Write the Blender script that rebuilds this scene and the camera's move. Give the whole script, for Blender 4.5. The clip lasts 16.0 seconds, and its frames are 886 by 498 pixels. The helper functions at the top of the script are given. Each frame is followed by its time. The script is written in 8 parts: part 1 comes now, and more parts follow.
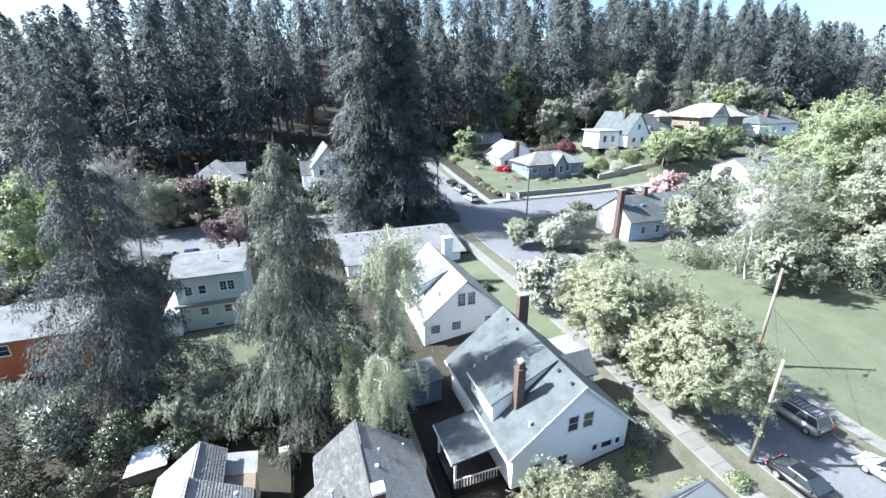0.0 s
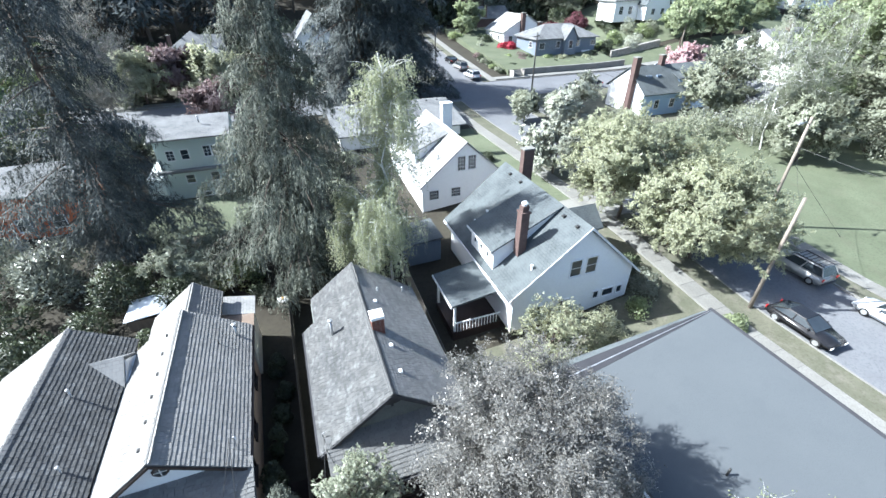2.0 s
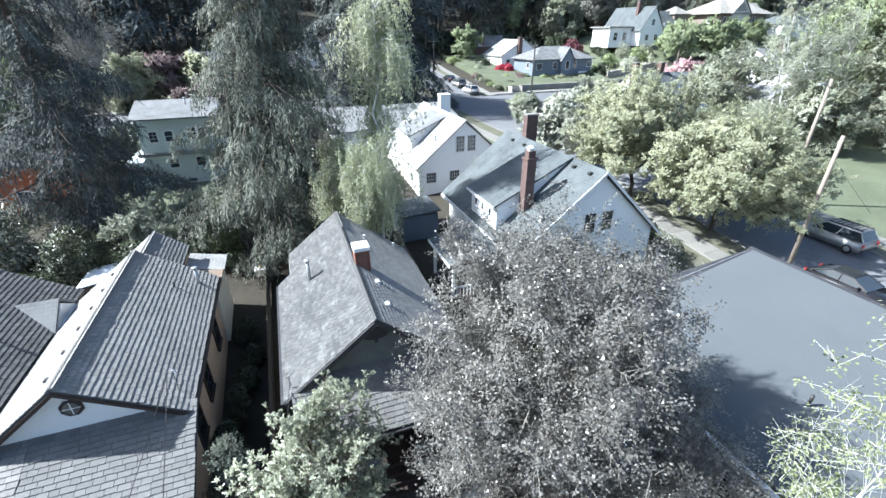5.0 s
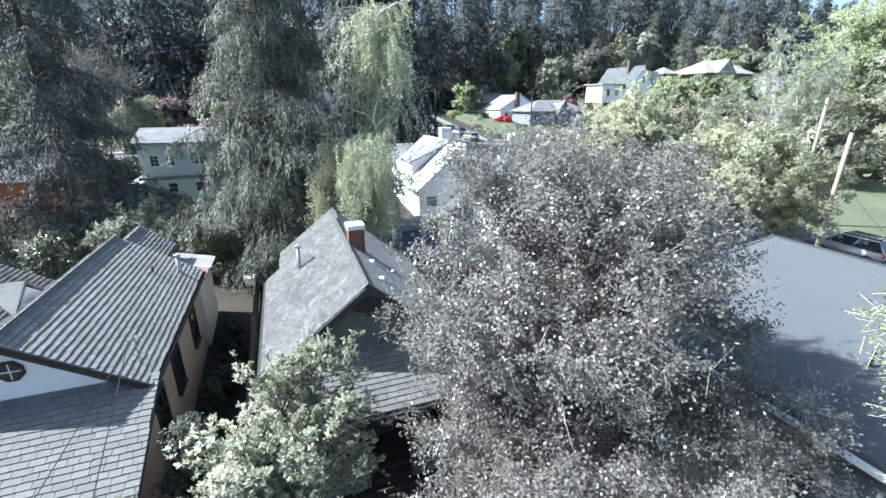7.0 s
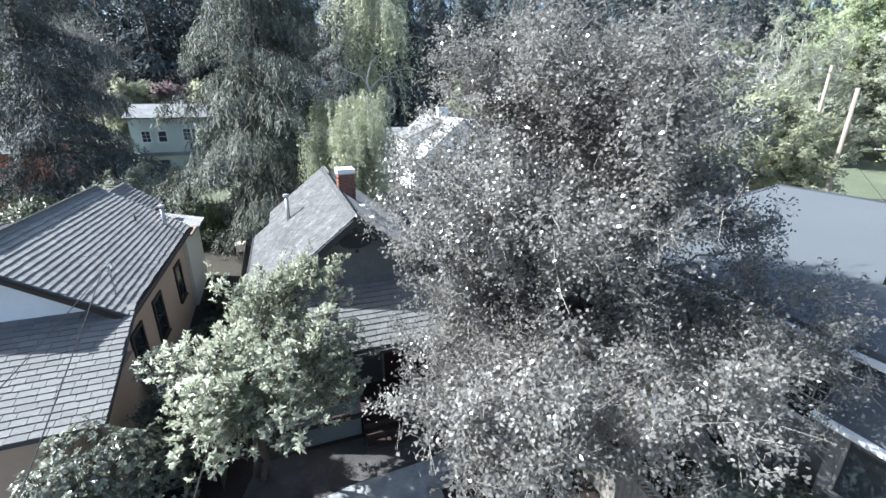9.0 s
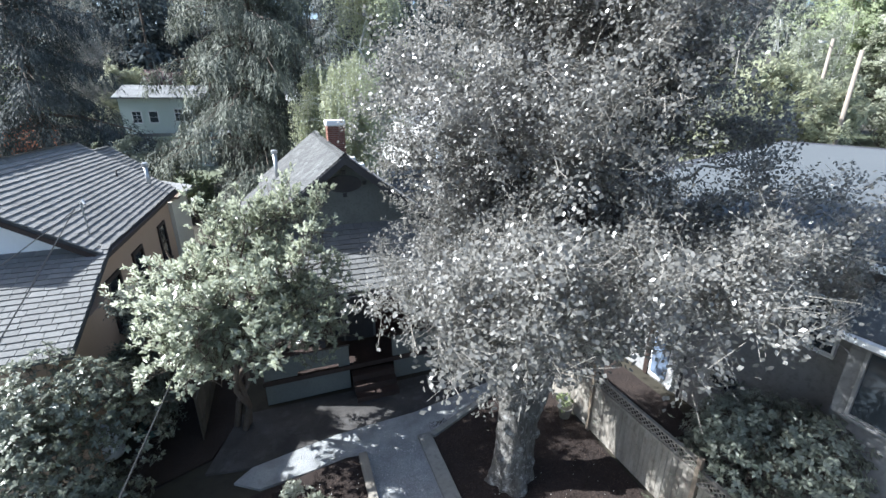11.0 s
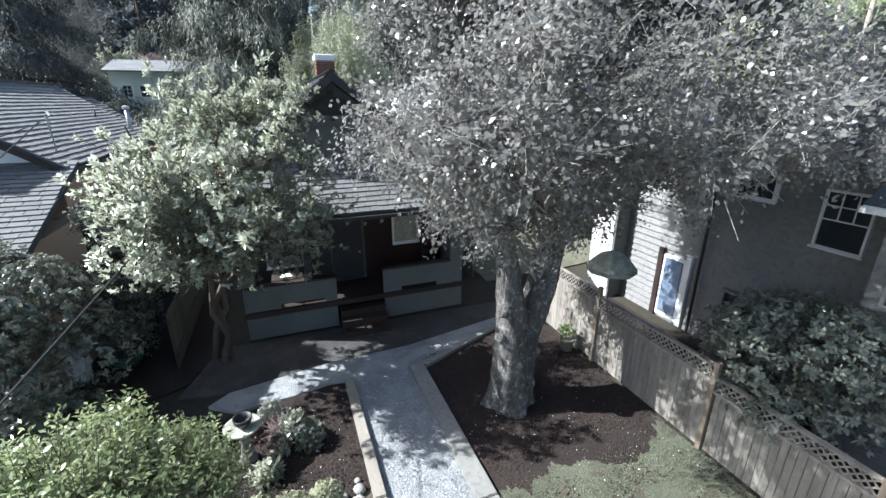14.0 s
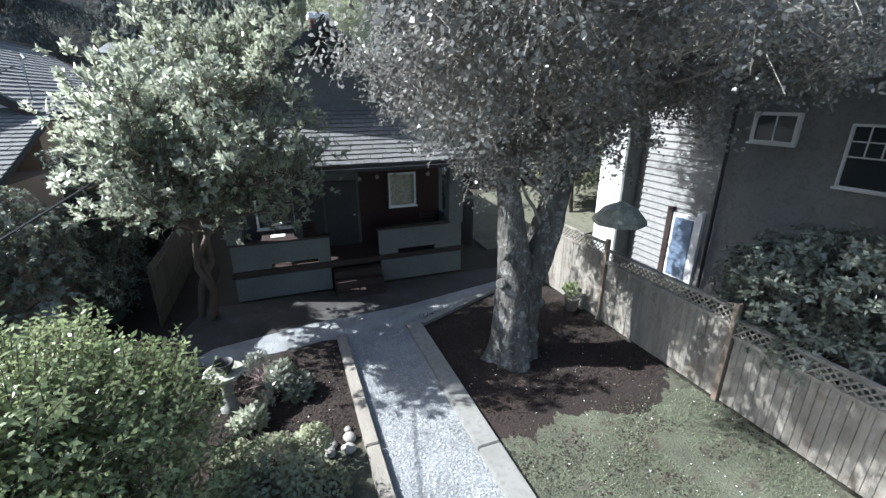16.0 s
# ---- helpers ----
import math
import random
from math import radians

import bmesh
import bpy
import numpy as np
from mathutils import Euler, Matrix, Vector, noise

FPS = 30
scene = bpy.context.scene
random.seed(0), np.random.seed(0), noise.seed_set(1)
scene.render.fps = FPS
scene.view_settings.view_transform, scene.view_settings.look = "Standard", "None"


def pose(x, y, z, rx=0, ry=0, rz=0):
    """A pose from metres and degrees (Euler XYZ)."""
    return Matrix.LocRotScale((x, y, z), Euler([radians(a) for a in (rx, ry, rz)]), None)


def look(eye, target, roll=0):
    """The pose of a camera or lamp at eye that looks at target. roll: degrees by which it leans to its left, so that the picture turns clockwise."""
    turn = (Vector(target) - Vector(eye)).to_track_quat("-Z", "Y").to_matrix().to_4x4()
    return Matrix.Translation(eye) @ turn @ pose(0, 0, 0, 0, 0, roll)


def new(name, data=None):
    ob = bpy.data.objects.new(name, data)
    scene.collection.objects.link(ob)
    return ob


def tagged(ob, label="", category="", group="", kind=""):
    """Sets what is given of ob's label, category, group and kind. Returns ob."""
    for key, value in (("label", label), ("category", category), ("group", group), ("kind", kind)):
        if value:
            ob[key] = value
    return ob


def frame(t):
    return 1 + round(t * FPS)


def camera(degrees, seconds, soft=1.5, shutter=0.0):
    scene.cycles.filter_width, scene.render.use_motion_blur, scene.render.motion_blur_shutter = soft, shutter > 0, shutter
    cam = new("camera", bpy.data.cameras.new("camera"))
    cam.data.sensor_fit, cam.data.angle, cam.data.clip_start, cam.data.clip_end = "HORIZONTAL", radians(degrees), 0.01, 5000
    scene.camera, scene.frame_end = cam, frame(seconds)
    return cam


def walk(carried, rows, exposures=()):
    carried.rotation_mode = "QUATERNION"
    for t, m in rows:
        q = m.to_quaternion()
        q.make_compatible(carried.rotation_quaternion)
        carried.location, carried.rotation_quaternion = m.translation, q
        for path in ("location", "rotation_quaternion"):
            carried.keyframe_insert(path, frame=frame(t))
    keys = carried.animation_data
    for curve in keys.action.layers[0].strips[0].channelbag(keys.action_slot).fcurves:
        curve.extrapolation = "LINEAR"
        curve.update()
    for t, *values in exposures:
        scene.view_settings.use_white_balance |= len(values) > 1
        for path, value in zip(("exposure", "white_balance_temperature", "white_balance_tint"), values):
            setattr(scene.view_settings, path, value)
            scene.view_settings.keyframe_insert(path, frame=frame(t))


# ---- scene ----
cam = camera(92.6, 16.0)
METRES, EYE, TILT, LEAN, TURN = 23.4, 28.6, -20.4, 0.0, 0.0
EXPOSURES = [(0.0, 1.82, 5750, 6), (2.0, 1.68, 5750, 5), (4.5, 1.64, 5750, 5), (8.0, 1.7, 5800, 6), (12.5, 1.55, 5850, 7), (16.0, 1.43, 5800, 6)]
ROWS = [
    (0.0, 0.0, 0.0, 0.0, 0.0, 0.0, -0.0),
    (0.5, -0.0002, 0.0188, -0.0517, -0.02, -3.91, 0.08),
    (1.0, -0.0026, 0.0394, -0.1021, -0.09, -6.71, 0.11),
    (1.5, -0.0014, 0.0588, -0.1551, -0.14, -8.95, 0.16),
    (2.0, -0.0008, 0.0771, -0.2059, -0.19, -12.49, 0.22),
    (2.5, -0.0001, 0.0986, -0.2585, -0.23, -13.78, 0.26),
    (3.0, 0.0015, 0.115, -0.3072, -0.25, -13.66, 0.28),
    (3.5, 0.0018, 0.1306, -0.3488, -0.26, -13.28, 0.29),
    (4.0, 0.0026, 0.1455, -0.389, -0.25, -12.31, 0.31),
    (4.5, 0.0047, 0.1602, -0.4304, -0.27, -9.81, 0.3),
    (7.0, 0.005, 0.2255, -0.6249, -0.22, 1.23, 0.1),
    (7.5, 0.0068, 0.232, -0.6497, -0.2, 1.22, 0.06),
    (8.0, 0.0104, 0.2402, -0.6733, -0.21, 1.18, 0.1),
    (8.5, 0.0142, 0.2486, -0.6966, -0.24, 1.15, 0.14),
    (9.0, 0.0155, 0.256, -0.7182, -0.28, 1.09, 0.17),
    (11.5, 0.0258, 0.2904, -0.8124, -0.55, 1.17, 0.27),
    (12.0, 0.0276, 0.2976, -0.8291, -0.57, 1.21, 0.26),
    (12.5, 0.0288, 0.3024, -0.8455, -0.55, 1.13, 0.26),
    (13.0, 0.0297, 0.3082, -0.8607, -0.59, 1.16, 0.25),
    (13.5, 0.0304, 0.3146, -0.8747, -0.59, 1.09, 0.3),
    (14.0, 0.0301, 0.3206, -0.8866, -0.61, 1.06, 0.29),
    (14.5, 0.0297, 0.3273, -0.8994, -0.66, 1.03, 0.28),
    (15.0, 0.0303, 0.3342, -0.9126, -0.68, 0.99, 0.27),
    (15.5, 0.0314, 0.3406, -0.9249, -0.66, 0.86, 0.28),
    (16.0, 0.032, 0.3468, -0.935, -0.62, 0.84, 0.29),
]
walk(cam, [(t, pose(0, 0, EYE, TILT, LEAN, TURN) @ pose(METRES * x, METRES * y, METRES * z, 90 + pitch, roll, yaw)) for t, x, y, z, yaw, pitch, roll in ROWS], exposures=EXPOSURES)

# ---- world and sun ----
SUN_EL, SUN_AZ = 42.0, 178.5      # elevation, and the bearing of the sun counted from +x towards +y
world = bpy.data.worlds.new("sky")
scene.world = world
world.use_nodes = True
wn = world.node_tree
sky = wn.nodes.new("ShaderNodeTexSky")
sky.sky_type, sky.sun_disc = "NISHITA", False
sky.sun_elevation, sky.sun_rotation = radians(SUN_EL), radians(90 - SUN_AZ)
sky.air_density, sky.dust_density = 1.0, 2.5
wn.links.new(sky.outputs[0], wn.nodes["Background"].inputs[0])
wn.nodes["Background"].inputs[1].default_value = 0.085
sun_data = bpy.data.lights.new("sun", "SUN")
sun_data.energy, sun_data.angle, sun_data.color = 5.0, radians(0.6), (1.0, 0.965, 0.92)
sun = new("sun", sun_data)
_d = Vector((math.cos(radians(SUN_EL)) * math.cos(radians(SUN_AZ)), math.cos(radians(SUN_EL)) * math.sin(radians(SUN_AZ)), math.sin(radians(SUN_EL))))
sun.matrix_world = look(_d * 120, (0, 0, 0))

# ---- materials ----
def _nodes(name):
    m = bpy.data.materials.new(name)
    m.use_nodes = True
    nt = m.node_tree
    return m, nt, nt.nodes["Principled BSDF"]


def _noise(nt, scale, detail=6, coord="Object", stretch=None, rough=0.6):
    tc = nt.nodes.new("ShaderNodeTexCoord")
    n = nt.nodes.new("ShaderNodeTexNoise")
    n.inputs["Scale"].default_value, n.inputs["Detail"].default_value, n.inputs["Roughness"].default_value = scale, detail, rough
    src = tc.outputs[coord]
    if stretch:
        mp = nt.nodes.new("ShaderNodeMapping")
        mp.inputs["Scale"].default_value = stretch
        nt.links.new(src, mp.inputs[0])
        src = mp.outputs[0]
    nt.links.new(src, n.inputs["Vector"])
    return n.outputs[0]


def _mixc(nt, fac, a, b):
    n = nt.nodes.new("ShaderNodeMix")
    n.data_type = "RGBA"
    for v, sock in ((fac, n.inputs[0]), (a, n.inputs[6]), (b, n.inputs[7])):
        if isinstance(v, (int, float)):
            sock.default_value = v
        elif isinstance(v, tuple):
            sock.default_value = (*v[:3], 1)
        else:
            nt.links.new(v, sock)
    return n.outputs[2]


def _ramp(nt, src, lo, hi):
    n = nt.nodes.new("ShaderNodeMapRange")
    n.inputs[1].default_value, n.inputs[2].default_value = lo, hi
    nt.links.new(src, n.inputs[0])
    return n.outputs[0]


def surface(name, a, b, big=0.6, fine=9.0, rough=0.8, bump=0.25, metal=0.0, spread=0.0, island=False, stretch=None, stain=None, stain_amount=0.5, spec=0.4, dist=0.02, mott=1.0):
    """A surface of two colours mixed at a large and a fine scale, with relief, and stains of a third colour."""
    m, nt, bs = _nodes(name)
    n1 = _noise(nt, big, 4, stretch=stretch)
    n2 = _noise(nt, fine, 8, stretch=stretch)
    col = _mixc(nt, _ramp(nt, n1, 0.3, 0.7), a, b)
    dark = tuple((1 - 0.38 * mott) * (p + q) / 2 for p, q in zip(a, b))
    col = _mixc(nt, _ramp(nt, n2, 0.48, 0.78), col, dark)
    if stain:
        n3 = _noise(nt, big * 2.3, 7, rough=0.75)
        f = nt.nodes.new("ShaderNodeMath")
        f.operation = "MULTIPLY"
        nt.links.new(_ramp(nt, n3, 0.52, 0.68), f.inputs[0])
        f.inputs[1].default_value = stain_amount
        col = _mixc(nt, f.outputs[0], col, stain)
    if spread:
        if island:
            g = nt.nodes.new("ShaderNodeNewGeometry")
            r = g.outputs["Random Per Island"]
        else:
            r = nt.nodes.new("ShaderNodeObjectInfo").outputs["Random"]
        h = nt.nodes.new("ShaderNodeHueSaturation")
        nt.links.new(_mapped(nt, r, 1 - spread, 1 + spread), h.inputs["Value"])
        nt.links.new(col, h.inputs["Color"])
        col = h.outputs[0]
    nt.links.new(col, bs.inputs["Base Color"])
    bs.inputs["Roughness"].default_value, bs.inputs["Metallic"].default_value = rough, metal
    bs.inputs["Specular IOR Level"].default_value = spec
    if bump:
        bp = nt.nodes.new("ShaderNodeBump")
        bp.inputs["Strength"].default_value, bp.inputs["Distance"].default_value = bump, dist
        nt.links.new(n2, bp.inputs["Height"])
        nt.links.new(bp.outputs[0], bs.inputs["Normal"])
    return m


def _mapped(nt, src, lo, hi):
    n = nt.nodes.new("ShaderNodeMapRange")
    n.inputs[3].default_value, n.inputs[4].default_value = lo, hi
    nt.links.new(src, n.inputs[0])
    return n.outputs[0]


def foliage(name, a, b, gloss=0.45, through_light=0.3, spread=0.35):
    """Leaves: two greens mixed leaf by leaf, partly letting light through."""
    m, nt, bs = _nodes(name)
    r = nt.nodes.new("ShaderNodeNewGeometry").outputs["Random Per Island"]
    col = _mixc(nt, r, a, b)
    col = _mixc(nt, _ramp(nt, _noise(nt, 0.9, 3), 0.35, 0.65), col, tuple(x * (1 - spread) for x in a))
    nt.links.new(col, bs.inputs["Base Color"])
    bs.inputs["Roughness"].default_value, bs.inputs["Specular IOR Level"].default_value = gloss, 0.5
    tr = nt.nodes.new("ShaderNodeBsdfTranslucent")
    nt.links.new(col, tr.inputs[0])
    mx = nt.nodes.new("ShaderNodeMixShader")
    mx.inputs[0].default_value = through_light
    nt.links.new(bs.outputs[0], mx.inputs[1])
    nt.links.new(tr.outputs[0], mx.inputs[2])
    nt.links.new(mx.outputs[0], nt.nodes["Material Output"].inputs[0])
    return m


def glassy(name, col=(0.02, 0.025, 0.03), rough=0.06):
    m, nt, bs = _nodes(name)
    n = _noise(nt, 1.5, 3)
    nt.links.new(_mixc(nt, n, col, tuple(c * 2.2 for c in col)), bs.inputs["Base Color"])
    bs.inputs["Roughness"].default_value, bs.inputs["Specular IOR Level"].default_value = rough, 0.7
    return m


def courses(name, a, b, row=0.2, width=0.33, rough=0.9, axis="roof"):
    """Asphalt shingle courses for roofs seen from afar."""
    m, nt, bs = _nodes(name)
    tc = nt.nodes.new("ShaderNodeTexCoord")
    br = nt.nodes.new("ShaderNodeTexBrick")
    br.inputs["Color1"].default_value, br.inputs["Color2"].default_value = (*a, 1), (*b, 1)
    br.inputs["Mortar"].default_value = (*[0.5 * x for x in a], 1)
    br.inputs["Scale"].default_value, br.inputs["Mortar Size"].default_value = 1.0, 0.015
    br.inputs["Brick Width"].default_value, br.inputs["Row Height"].default_value = width, row
    nt.links.new(tc.outputs["UV"], br.inputs["Vector"])
    n1 = _noise(nt, 0.7, 6)
    col = _mixc(nt, _ramp(nt, n1, 0.35, 0.7), br.outputs[0], tuple(1.25 * x for x in b))
    nt.links.new(col, bs.inputs["Base Color"])
    bs.inputs["Roughness"].default_value = rough
    bp = nt.nodes.new("ShaderNodeBump")
    bp.inputs["Strength"].default_value, bp.inputs["Distance"].default_value = 0.5, 0.02
    nt.links.new(br.outputs[1], bp.inputs["Height"])
    bp.invert = True
    nt.links.new(bp.outputs[0], bs.inputs["Normal"])
    return m


